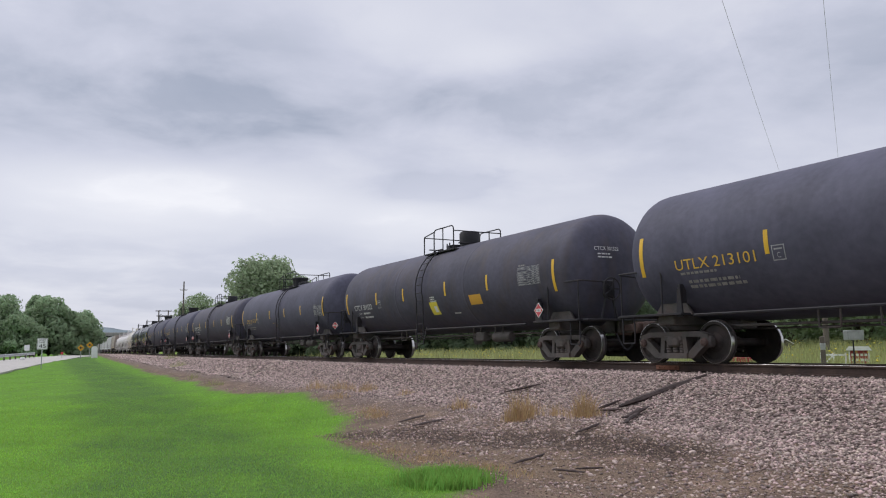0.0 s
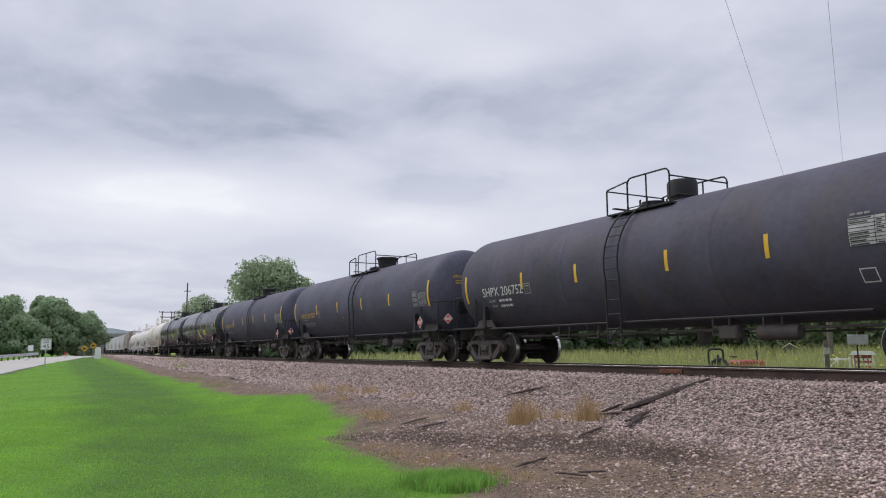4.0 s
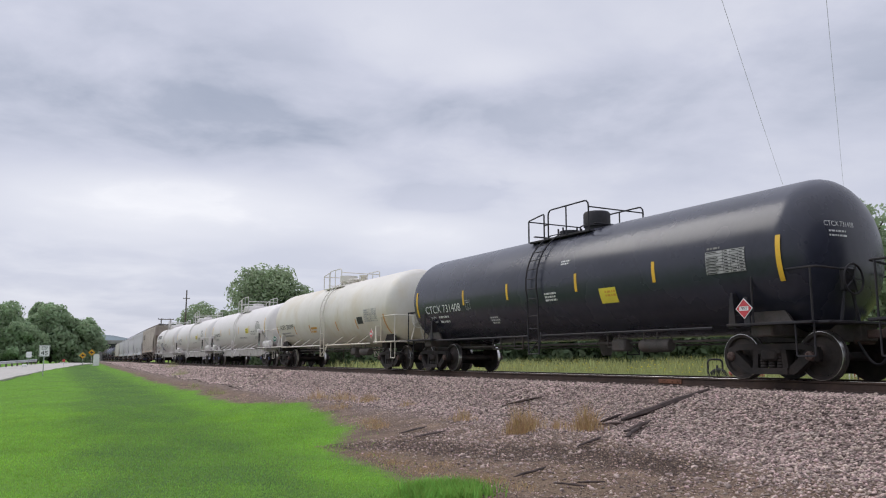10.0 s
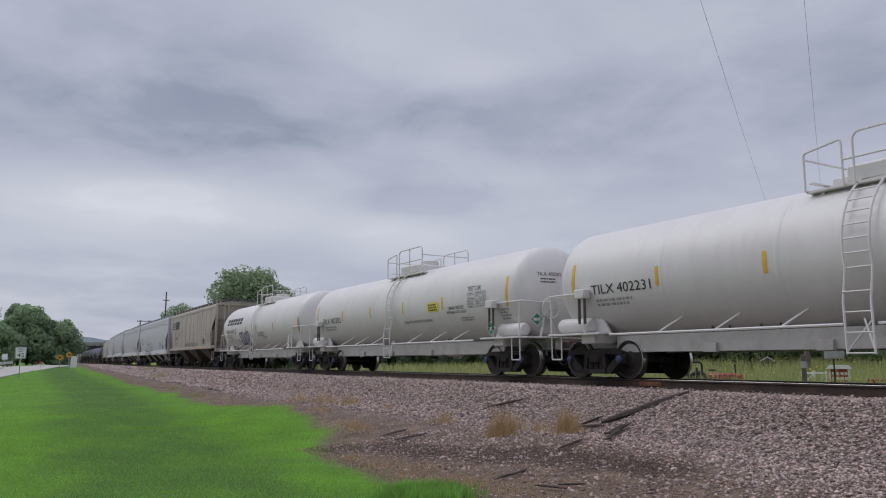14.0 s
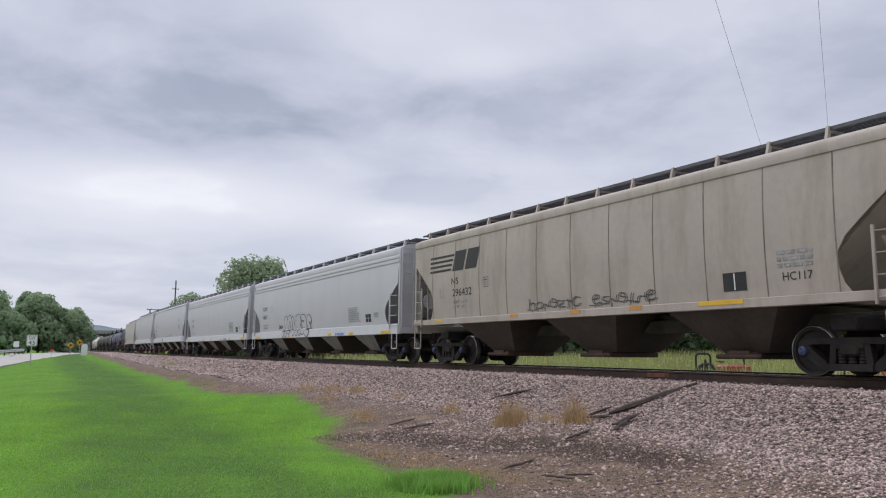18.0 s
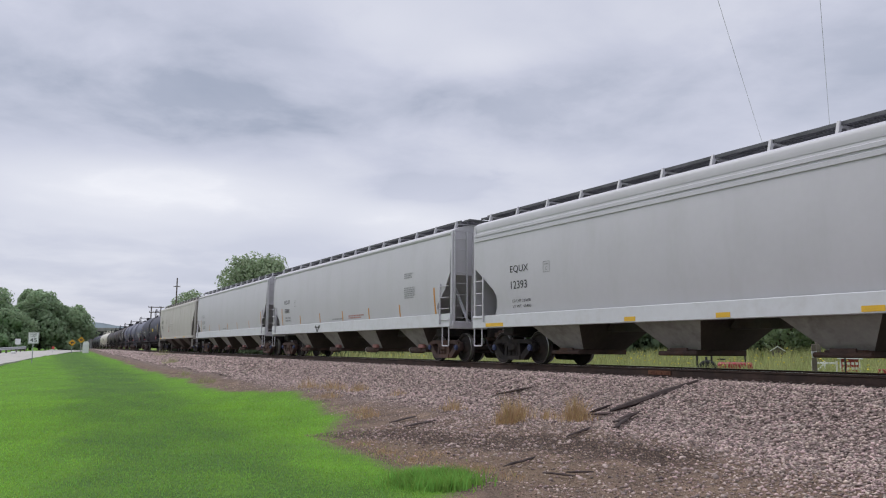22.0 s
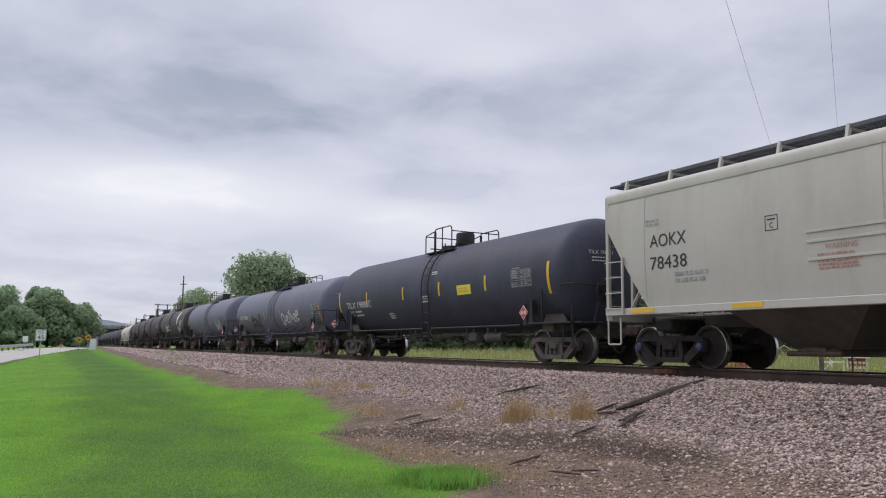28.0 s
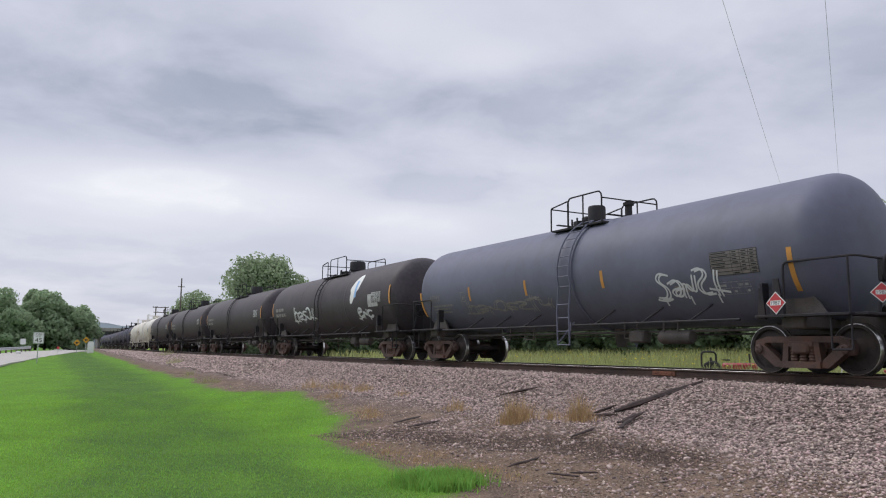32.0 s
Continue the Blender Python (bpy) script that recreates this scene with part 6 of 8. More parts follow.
# white car with a sprayed tag; its owner's name is plain slanted blocks
car, q = CARS[11], STYLES["short"]
side, e = TankSide(q["R"], q["zc"]), q["L"] / 2
for i in range(6):
    for z0_, z1_ in ((0.0, 0.13), (0.17, 0.36)):
        block = bmesh.new()
        block.faces.new([block.verts.new((p + q_ * 0.2, q_, 0)) for p, q_ in ((0, z0_), (0.46, z0_), (0.46, z1_), (0, z1_))])
        lay(car, "owner_block", block, -e + 1.8 + i * 0.57, 2.58, "mark_black", side)
lettering(car, side, "PROX 91671", -e + 1.8, 2.08, 0.22, "mark_black", 1.75)
small_print(car, side, -e + 1.85, 1.94, 3, 0.045, 1.4, "mark_grey", 11)
stripes(car, side, (-e + 0.95, e - 1.3), 1.75, 0.75, "orange")
stripes(car, side, (-4.5, -2.2, -0.1, 3.0), 2.0, 0.4, "orange", 0.1)
class_box(car, side, -e + 3.75, 2.1)
lettering(car, side, "REGULATING VALVES", 0.05, 1.9, 0.1, "mark_black", 1.3)
lettering(car, side, "VENTING NORMAL", 0.1, 1.76, 0.1, "mark_black", 1.1)
small_print(car, side, 0.8, 1.7, 2, 0.035, 1.0, "mark_grey", 11)


FAT = [
    [[(0.2, 0.0), (0.15, 0.5), (0.25, 0.95), (0.7, 0.85), (0.75, 0.6), (0.3, 0.5), (0.6, 0.3), (0.95, 0.0)]],
    [[(0.5, 0.9), (0.1, 0.7), (0.15, 0.2), (0.5, 0.05), (0.85, 0.3), (0.85, 0.75), (0.5, 0.9), (0.3, 0.85)]],
    [[(0.05, 0.95), (0.2, 0.5), (0.5, 0.0), (0.75, 0.45), (0.95, 0.95)]],
    [[(0.85, 0.85), (0.3, 0.95), (0.1, 0.5), (0.3, 0.08), (0.9, 0.1)], [(0.2, 0.5), (0.75, 0.52)]],
    [[(0.1, 0.95), (0.2, 0.6), (0.5, 0.45), (0.8, 0.65), (0.95, 0.95)], [(0.5, 0.45), (0.45, 0.0)]],
    [[(0.9, 0.8), (0.5, 1.0), (0.15, 0.7), (0.8, 0.35), (0.5, 0.0), (0.05, 0.15)]],
]


def fat_flat(lines, width, rise):
    """Thick strokes with round ends, each piece a hair above the last."""
    bm = bmesh.new()
    z = rise
    for pts in lines:
        for i, (a, b) in enumerate(pts):
            bm.faces.new([bm.verts.new((a + width / 2 * math.cos(t), b + width / 2 * math.sin(t), z)) for t in [2 * math.pi * j / 14 for j in range(14)]])
            z += 0.00004
            if i:
                p, q = Vector((*pts[i - 1], 0)), Vector((a, b, 0))
                d = (q - p).normalized()
                n = Vector((-d.y, d.x, 0)) * width / 2
                bm.faces.new([bm.verts.new((c.x, c.y, z)) for c in (p + n, p - n, q - n, q + n)])
                z += 0.00004
    return bm


def throw_up(car, side, u, v, w, h, order, fill, edge, fat, rim):
    """Swollen sprayed shapes with a dark rim, overlapping like letters that spell nothing."""
    n = len(order)
    for i, k in enumerate(order):
        x0, ww = w * i / n, w / n * 1.08
        y0 = 0.06 * h * math.sin(i * 2.3)
        lines = [curve([(x0 + ww * (0.1 + 0.8 * (1 - a if i % 2 == 0 else a)), y0 + h * (0.12 + 0.76 * (1 - b if i % 3 == 1 else b))) for a, b in st]) for st in FAT[k]]
        lines = [st[::2] + st[-1:] for st in lines]
        lay(car, "spray_outline", fat_flat(lines, fat + 2 * rim, 0.004 + 0.008 * (i % 2)), u, v, edge, side, 0.002)
        lay(car, "spray_letter", fat_flat(lines, fat, 0.008 + 0.008 * (i % 2)), u, v, fill, side, 0.002)


throw_up(car, side, -3.65, 1.36, 1.85, 0.72, (3, 1, 0, 4), "graf_lilac", "graf_purple_black", 0.17, 0.07)
tag(car, side, -4.25, 1.4, 0.4, 0.4, 5, "graf_purple", 0.03, 2)
tag(car, side, -1.3, 1.7, 0.5, 0.25, 6, "graf_black", 0.03, 2)
tag(car, side, -e + 2.0, 1.55, 1.6, 0.25, 8, "graf_rust", 0.03, 4)

SHIFT[0] = 0.0
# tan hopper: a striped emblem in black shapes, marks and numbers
car, q = CARS[12], HOPPERS["tan"]
side, e = HopperSide(q["bulge"], q["z0"], q["z1"]), q["L"] / 2
lay(car, "emblem_stripes", rects_flat([(0, k * 0.15, 1.55 - 0.06 * (3 - k), k * 0.15 + 0.07) for k in range(4)]), -e + 1.75, 2.95, "mark_black", side)
emb = bmesh.new()
for poly in ([(0, 0), (0.66, 0), (0.84, 0.62), (0.18, 0.62)], [(0.76, 0), (1.42, 0), (1.6, 0.62), (0.94, 0.62)]):
    emb.faces.new([emb.verts.new((a, b, 0)) for a, b in poly])
lay(car, "emblem", emb, -e + 3.2, 2.92, "mark_black", side)
lettering(car, side, "NS", -e + 3.15, 2.5, 0.2, "mark_black", 0.42)
lettering(car, side, "296432", -e + 3.2, 2.12, 0.23, "mark_black", 1.15)
lettering(car, side, "LD LMT", -e + 3.25, 1.9, 0.085, "mark_black", 0.36)
lettering(car, side, "LT  WT", -e + 3.27, 1.74, 0.085, "mark_black", 0.34)
small_print(car, side, -e + 3.72, 1.9, 1, 0.085, 0.42, "mark_grey", 12)
small_print(car, side, -e + 3.74, 1.74, 1, 0.085, 0.36, "mark_grey", 14)
script(car, side, -1.8, 1.5, 2.1, 0.3, (1, 0, 4, 2, 5, 3, 0), "graf_grey", 0.014)
script(car, side, 0.75, 1.5, 2.1, 0.3, (2, 5, 4, 2, 3, 1, 2), "graf_grey", 0.014)
class_box(car, side, -e + 5.0, 2.3, "faint_print")
tag(car, side, -e + 2.4, 2.0, 0.3, 0.5, 22, "mark_grey", 0.025, 1)
lettering(car, side, "HC117", e - 3.0, 1.72, 0.15, "mark_black", 0.6)
small_print(car, side, e - 3.1, 2.2, 3, 0.07, 0.9, "mark_grey", 13)
lay(car, "repair_box", rects_flat([(0, 0, 0.55, 0.36)]), 4.7, 1.6, "mark_black", side)
lay(car, "repair_line", rects_flat([(0.26, 0.02, 0.29, 0.34)]), 4.7, 1.6, "placard_white", side, 0.008)
for x, w, c in ((-e + 2.2, 0.4, "yellow"), (-2.6, 0.35, "orange"), (0.0, 0.4, "orange"), (2.1, 0.4, "orange"), (4.1, 1.1, "yellow")):
    geo_part("sill_reflector", lambda g, x=x, w=w: g.box((x + w / 2, -1.624, 1.39), (w, 0.006, 0.09)), MAT[c], car)

# pale hoppers
for i, num in ((13, "14181"), (14, "12393"), (15, "18080"), (16, "62189")):
    car, q = CARS[i], HOPPERS[KINDS[i]]
    side, e = HopperSide(q["bulge"], q["z0"], q["z1"]), q["L"] / 2
    early = i < 15
    if i != 16:
        ink, vz = "mark_black", 2.56 if i == 15 else 2.5
        lettering(car, side, "EQUX", -e + 2.58, vz, 0.22, ink, 0.85)
        lettering(car, side, num, -e + 2.6, vz - 0.43, 0.22, ink, 0.75)
        if i != 15:
            lettering(car, side, "LD LMT 220400" if i == 13 else "LD LMT 220600", -e + 2.62, 1.7, 0.075, ink, 0.85)
            lettering(car, side, "LT WT  65600" if i == 13 else "LT WT  65400", -e + 2.62, 1.55, 0.075, ink, 0.85)
        else:
            small_print(car, side, -e + 2.65, vz - 0.7, 2, 0.08, 0.9, "mark_grey", i)
    else:
        lettering(car, side, "NRLX", -7.6, 2.52, 0.22, "mark_grey", 0.9)
        lettering(car, side, "62189", -7.55, 2.08, 0.23, "mark_grey", 0.95)
        small_print(car, side, -7.4, 1.85, 2, 0.07, 1.0, "mark_grey", i)
    if i < 16:
        class_box(car, side, -e + 4.1, 2.42)
    if i < 15:
        small_print(car, side, 4.75, 2.1, 8, 0.045, 1.25, "mark_grey", i + 3)
    if early:
        lay(car, "repair_box", rects_flat([(0, 0, 0.24, 0.14), (0, 0.16, 0.24, 0.3), (0.27, 0, 0.52, 0.14), (0.27, 0.16, 0.52, 0.3)]), 6.5, 1.52, "mark_black", side)
        small_print(car, side, 7.3, 1.82, 3, 0.04, 0.5, "mark_grey", i)
    else:
        stripes(car, side, (-8.0, 8.42), 1.54, 0.86, "orange", 0.1)
        stripes(car, side, (-5.2, -2.5, 0.25, 3.0, 5.75) if i == 15 else (-5.2, -2.1, 0.35, 2.9, 5.8), 1.54, 0.42, "orange", 0.09)
        if i == 15:
            geo_part("sill_mark", lambda g: [g.prism([(-2.85, 1.42), (-2.76, 1.42), (-2.55, 1.16), (-2.62, 1.13)], -1.628, -1.622, "Y"), g.prism([(-2.25, 1.42), (-2.34, 1.42), (-2.6, 1.13), (-2.53, 1.12)], -1.632, -1.6285, "Y"), g.prism([(-2.9, 1.36), (-2.2, 1.36), (-2.25, 1.32), (-2.85, 1.32)], -1.636, -1.6325, "Y")], MAT["mark_black"], car, "black emblem of a winged V")
            small_print(car, side, 0.9, 1.7, 2, 0.05, 1.6, "mark_rust", i)
            small_print(car, side, 6.2, 3.0, 3, 0.04, 0.7, "mark_grey", i + 8)
            small_print(car, side, 6.2, 2.5, 6, 0.04, 0.9, "mark_grey", i + 9)
        small_print(car, side, -1.0, 1.62, 1, 0.05, 1.2, "mark_grey", i)
    for x, w, c in ((8.1, 0.87, "yellow"), (-8.8, 0.9, "yellow"), (5.0, 0.4, "yellow"), (2.6, 0.4, "yellow"), (-0.4, 0.35, "yellow"), (-3.0, 0.35, "yellow"), (3.45, 0.14, "mark_blue"), (3.65, 0.35, "mark_blue"), (4.05, 0.38, "mark_blue")):
        if early:
            geo_part("sill_reflector", lambda g, x=x, w=w: g.box((x + w / 2, -1.624, 1.1), (w, 0.006, 0.1)), MAT[c], car)
car = CARS[13]
side, e = SillSide(0.10, 1.38, HOPPERS["pale"]["z1"]), 10.15
throw_up(car, side, -3.9, 1.08, 4.1, 1.08, (0, 1, 2, 0, 3, 5), "pale", "mark_black", 0.27, 0.033)
script(car, side, -4.75, 1.5, 0.6, 0.2, (5, 2, 0, 4), "mark_black", 0.016)
lettering(car, side, "iok", -3.72, 1.8, 0.15, "mark_black", 0.3)

# stone hopper
car, q = CARS[17], HOPPERS["stone"]
side, e = HopperSide(q["bulge"], q["z0"], q["z1"]), q["L"] / 2
lettering(car, side, "AOKX", -e + 2.1, 2.62, 0.28, "mark_black", 1.05)
lettering(car, side, "78438", -e + 2.1, 2.13, 0.28, "mark_black", 1.05)
small_print(car, side, -e + 1.95, 3.2, 2, 0.05, 0.5, "mark_grey", 1)
small_print(car, side, -e + 2.8, 1.95, 2, 0.08, 0.9, "mark_grey", 2)
class_box(car, side, -e + 5.1, 2.62, "mark_black")
lettering(car, side, "WARNING", -e + 6.3, 2.15, 0.1, "mark_rust", 0.6)
small_print(car, side, -e + 6.15, 2.05, 5, 0.035, 0.85, "mark_rust", 4)
for v in (2.0, 2.32, 2.5):
    geo_part("side_rib", lambda g, v=v: g.box((-e + 7.6, -side.out(v) - 0.012, v), (3.3, 0.012, 0.05), 0.004), MAT["stone"], car)
for x in (-e + 1.5, -e + 4.3, 0.5, 5.0):
    geo_part("sill_reflector", lambda g, x=x: g.box((x + 0.35, -1.624, 1.25), (0.7, 0.006, 0.1)), MAT["yellow"], car)

# grey cars with tags
# places along the car: end stripes, short stripes, table, number, end placards
for i, ends_x, xs, tx, nx in ((19, (-7.95, 7.9), (-4.75, -1.6, 1.6, 4.7), 6.67, -7.2), (20, (-7.6, 7.0), (-4.4, -1.4, 1.8), 5.15, -7.0)):
    car, q = CARS[i], STYLES[KINDS[i]]
    side, e = TankSide(q["R"], q["zc"]), q["L"] / 2
    lettering(car, side, "ADMX 29004" if i == 19 else "ADMX", nx, 1.97, 0.23, "mark_white" if i == 19 else "faint", 1.9 if i == 19 else 0.7)
    small_print(car, side, nx + 0.15, 1.8, 3, 0.06, 1.35, "faint", i)
    lay(car, "class_box", rects_flat([(0, 0, 0.26, 0.02), (0, 0.28, 0.26, 0.3), (0, 0, 0.02, 0.3), (0.24, 0, 0.26, 0.3), (0.08, 0.06, 0.18, 0.16)]), nx + 2.05, 1.9, "faint", side)
    stripes(car, side, ends_x, 1.52, 0.8, "orange", 0.11)
    stripes(car, side, xs, 1.9, 0.42, "orange", 0.1)
    grid_panel(car, side, tx, 1.92, 1.15, 0.48, "panel_dim" if i == 20 else "panel_dark", "mark_black" if i == 20 else "mark_grey", 7, i)
    grid_panel(car, side, tx, 1.55, 0.85, 0.24, None, "mark_grey", 2, i + 2)
    small_print(car, side, tx - 1.1, 1.75, 2, 0.05, 0.55, "faint", i + 4)
    px = 7.4 if i == 19 else 6.72
    placard(car, px, -1.5, 1.3, 0.42, "red", "1987")
    placard(car, e - 0.32, -1.0, 1.42, 0.36, "red", "1987", 40)
    geo_part("placard_bracket", lambda g, x=px: g.prism([(x - 0.16, 1.02), (x + 0.16, 1.02), (x + 0.05, 1.75), (x - 0.05, 1.75)], -1.49, -1.45, "Y"), MAT["darksteel"], car)
car, side = CARS[19], TankSide(1.41, 2.33)
script(car, side, 1.72, 1.5, 2.9, 0.66, (0, 1, 2, 3, 4, 5, 2), "graf_white", 0.032, 0.1)
script(car, side, -4.45, 1.48, 2.0, 0.72, (2, 0, 1, 3), "graf_black", 0.05)
car, side = CARS[20], TankSide(1.45, 2.40)
script(car, side, 3.5, 1.48, 1.85, 0.65, (5, 2, 4, 5, 3), "graf_white", 0.028, 0.05)
script(car, side, -4.7, 1.5, 4.2, 0.38, (1, 2, 4, 0, 2, 5, 3, 1), "faint", 0.025)

# sooty cars behind them
for i in range(21, len(CARS)):
    car, kind = CARS[i], KINDS[i]
    q = STYLES[kind]
    side, e = TankSide(q["R"], q["zc"]), q["L"] / 2
    stripes(car, side, (-e + 1.2, e - 1.2), 2.1, 0.7, "yellow" if kind == "black" else "orange")
    grid_panel(car, side, e - 2.9, 2.2, 0.9, 0.42, "panel", "mark_black", 6, i)
    small_print(car, side, -e + 1.8, 2.3, 2, 0.16, 1.8, "faint" if kind != "cream" else "mark_black", i)
car, side = CARS[21], TankSide(1.5, 2.42)
leaf = bmesh.new()
leaf.faces.new([leaf.verts.new((0.55 * math.cos(a) * (0.5 if math.sin(a) < 0 else 0.8) + 0.25 * math.sin(a), 0.6 * math.sin(a), 0)) for a in [2 * math.pi * j / 24 for j in range(24)]])
lay(car, "leaf_emblem", leaf, 4.0, 2.85, "placard_white", side)
lay(car, "emblem_shade", rects_flat([(0, 0, 0.2, 0.7)]), 4.05, 2.5, "decal_blue", side, 0.009)
script(car, side, -3.9, 1.7, 3.0, 0.7, (1, 2, 5, 0, 3), "graf_white", 0.045)
script(car, side, 4.3, 1.6, 1.4, 0.5, (2, 4, 0), "graf_white", 0.04)
lay(car, "pale_patch", rects_flat([(0, 0, 0.95, 0.5)]), 5.5, 2.05, "panel", side)


# ---- motion ----
def motions():
    """The train rolls along the curved track; every wheelset turns alike."""
    for i, car in enumerate(CARS):
        mid, half = (ENDS[i] + ENDS[i + 1]) / 2, (ENDS[i + 1] - ENDS[i]) / 2 - 1.9
        walk(car, [(t, track_pose(mid - gone(t), half)) for t in range(33)])
    first = AXLES[0]
    walk(first, [(k / 30, pose(0, 0, 0, 0, math.degrees(gone(k / 30) / WHEEL_R), 0)) for k in range(961)])
    turn = first.animation_data
    for ob in bpy.data.objects:
        if ob.name.startswith("wheelset") and ob is not first:
            ob.rotation_mode = "QUATERNION"
            a = ob.animation_data_create()
            a.action = turn.action
            a.action_slot = turn.action_slot


# ---- ballast stones ----
STONE = material("pinkish_grey_ballast_stone", (0.36, 0.275, 0.245), 0.85, spread=0.18, scale=9, bump=0.3, bump_scale=50, island=True)
STONE_PIECE = material("pinkish_grey_stone", (0.34, 0.265, 0.235), 0.85, spread=0.18, scale=9, bump=0.3, bump_scale=50, per_object=0.5)
_ico = bmesh.new()
bmesh.ops.create_icosphere(_ico, subdivisions=1, radius=1.0)
ICO_V = np.array([v.co[:] for v in _ico.verts])
ICO_F = np.array([[v.index for v in f.verts] for f in _ico.faces])
_ico.free()
OCT_V = np.array([(1, 0, 0), (-1, 0, 0), (0, 1, 0), (0, -1, 0), (0, 0, 1), (0, 0, -1)], float)
OCT_F = np.array([(0, 2, 4), (2, 1, 4), (1, 3, 4), (3, 0, 4), (2, 0, 5), (1, 2, 5), (3, 1, 5), (0, 3, 5)])
RNG = np.random.default_rng(7)


def scatter(points, sizes, V, F, flat=0.62):
    """Vertices and faces of many uneven stones."""
    n = len(points)
    sh = 1 + RNG.uniform(-0.28, 0.28, (n, len(V), 1))
    ax = RNG.uniform(0.6, 1.25, (n, 1, 3)) * np.array([1, 1, flat])
    v = V[None] * sh * ax * sizes[:, None, None]
    a = RNG.uniform(0, 2 * np.pi, n)
    b = RNG.uniform(-0.5, 0.5, n)
    c, s = np.cos(a), np.sin(a)
    cb, sb = np.cos(b), np.sin(b)
    x, y, z = v[..., 0], v[..., 1], v[..., 2]
    y, z = y * cb[:, None] - z * sb[:, None], y * sb[:, None] + z * cb[:, None]
    x, y = x * c[:, None] - y * s[:, None], x * s[:, None] + y * c[:, None]
    v = np.stack([x, y, z], -1) + points[:, None]
    f = F[None] + (np.arange(n) * len(V))[:, None, None]
    return v.reshape(-1, 3), f.reshape(-1, 3)


def tri_mesh(name, v, f, mat, flat=True):
    me = bpy.data.meshes.new(name)
    me.vertices.add(len(v))
    me.vertices.foreach_set("co", np.asarray(v, np.float32).ravel())
    k = f.shape[1]
    me.loops.add(f.size)
    me.loops.foreach_set("vertex_index", f.astype(np.int32).ravel())
    me.polygons.add(len(f))
    me.polygons.foreach_set("loop_start", np.arange(0, f.size, k, dtype=np.int32))
    me.update(calc_edges=True)
    me.validate()
    me.materials.append(mat)
    return me


def ground_points(s, w, up=0.0):
    x, y, _ = on_track(s, w)
    return np.stack([x, y, ground_z(s, w) + up], 1)


def stones(s0, s1, w0, w1, per_m2, lo, hi, V, F, fade=None, up=0.4):
    n = int((s1 - s0) * (w1 - w0) * per_m2)
    s, w = RNG.uniform(s0, s1, n), RNG.uniform(w0, w1, n)
    if fade is not None:
        keep = RNG.random(n) < fade(s, w)
        s, w = s[keep], w[keep]
    size = RNG.uniform(lo, hi, len(s)) * RNG.uniform(0.7, 1.25, len(s))
    return scatter(ground_points(s, w) + np.stack([0 * s, 0 * s, size * up * RNG.uniform(-0.2, 1.0, len(s))], 1), size, V, F)


def joined(sets):
    vs, fs, k = [], [], 0
    for v, f in sets:
        vs.append(v)
        fs.append(f + k)
        k += len(v)
    return np.concatenate(vs), np.concatenate(fs)


def slope_fade(s, w):
    """Stones thin out where the embankment runs into soil."""
    patch = 0.5 + 0.5 * np.sin(s * 0.55 + 0.4) * np.sin(w * 0.8 + s * 0.2)
    edge = np.interp(s, [4, 7, 9, 12, 16], [6.3, 5.4, 5.0, 4.9, 4.7])
    return np.clip(1.1 - smooth(edge - 0.6, edge + 0.9, w) * (0.74 + 0.4 * (1 - patch)), 0.03, 1) * (1 - 0.85 * np.maximum(near_line(s, w, DAMP, 0.8), near_line(s, w, THATCH, 0.8)) ** 0.6)


v, f = joined([
    stones(-6, 14, 1.3, 8.4, 620, 0.017, 0.036, OCT_V, OCT_F, slope_fade),
    stones(3, 13, 5.0, 8.6, 110, 0.014, 0.03, OCT_V, OCT_F, lambda s, w: 1 - 0.8 * np.maximum(near_line(s, w, THATCH, 0.7), near_line(s, w, DAMP, 0.6))),
    stones(14, 34, 1.3, 5.6, 380, 0.025, 0.045, OCT_V, OCT_F, slope_fade),
    stones(11, 30, 4.4, 7.0, 130, 0.010, 0.024, OCT_V, OCT_F, lambda s, w: np.clip(1.0 - (w - lawn_edge(s) + 0.6), 0.0, 1.0)),
    stones(34, 80, 1.3, 5.2, 90, 0.05, 0.085, OCT_V, OCT_F, slope_fade),
    stones(80, 170, 1.3, 5.0, 26, 0.08, 0.13, OCT_V, OCT_F),
    stones(-12, 60, -3.0, 1.3, 45, 0.03, 0.055, OCT_V, OCT_F),
])
crumbs = stones(-3, 14, 4.7, 8.9, 900, 0.006, 0.016, OCT_V, OCT_F, lambda s, w: 1 - 0.6 * near_line(s, w, THATCH, 0.7))
thing("soil_crumbs", tri_mesh("soil_crumbs", *crumbs, material("dry_brown_soil_clod", (0.24, 0.172, 0.13), 0.95, spread=0.2, scale=9, island=True)), "crumbs of dry brown soil and grit below the embankment", "soil", kind="stuff")
thing("ballast_stones", tri_mesh("ballast_stones", v, f, STONE), "loose pinkish-grey crushed stones of the railway embankment", "ballast", kind="stuff")


def piece_mesh(k):
    vv, ff = scatter(np.zeros((1, 3)), np.array([0.026 + 0.0025 * k]), ICO_V, ICO_F, 0.7)
    return tri_mesh("stone", vv, ff, STONE_PIECE)


PIECES = [piece_mesh(k) for k in range(8)]
bed = thing("stone_bed", tri_mesh("stone_bed", *stones(0, 5, 6.0, 7.6, 30, 0.02, 0.035, ICO_V, ICO_F), STONE), "scattered single stones lying on bare soil beside the embankment", "stones", kind="structure")
for k in range(300):
    s_, w_ = RNG.uniform(-3.0, 11), RNG.uniform(5.2, 8.0)
    part("stone", PIECES[k % 8], bed, m=Matrix.Translation(place(s_, w_, 0.008)) @ pose(0, 0, 0, RNG.uniform(-15, 15), RNG.uniform(-15, 15), RNG.uniform(0, 360)))


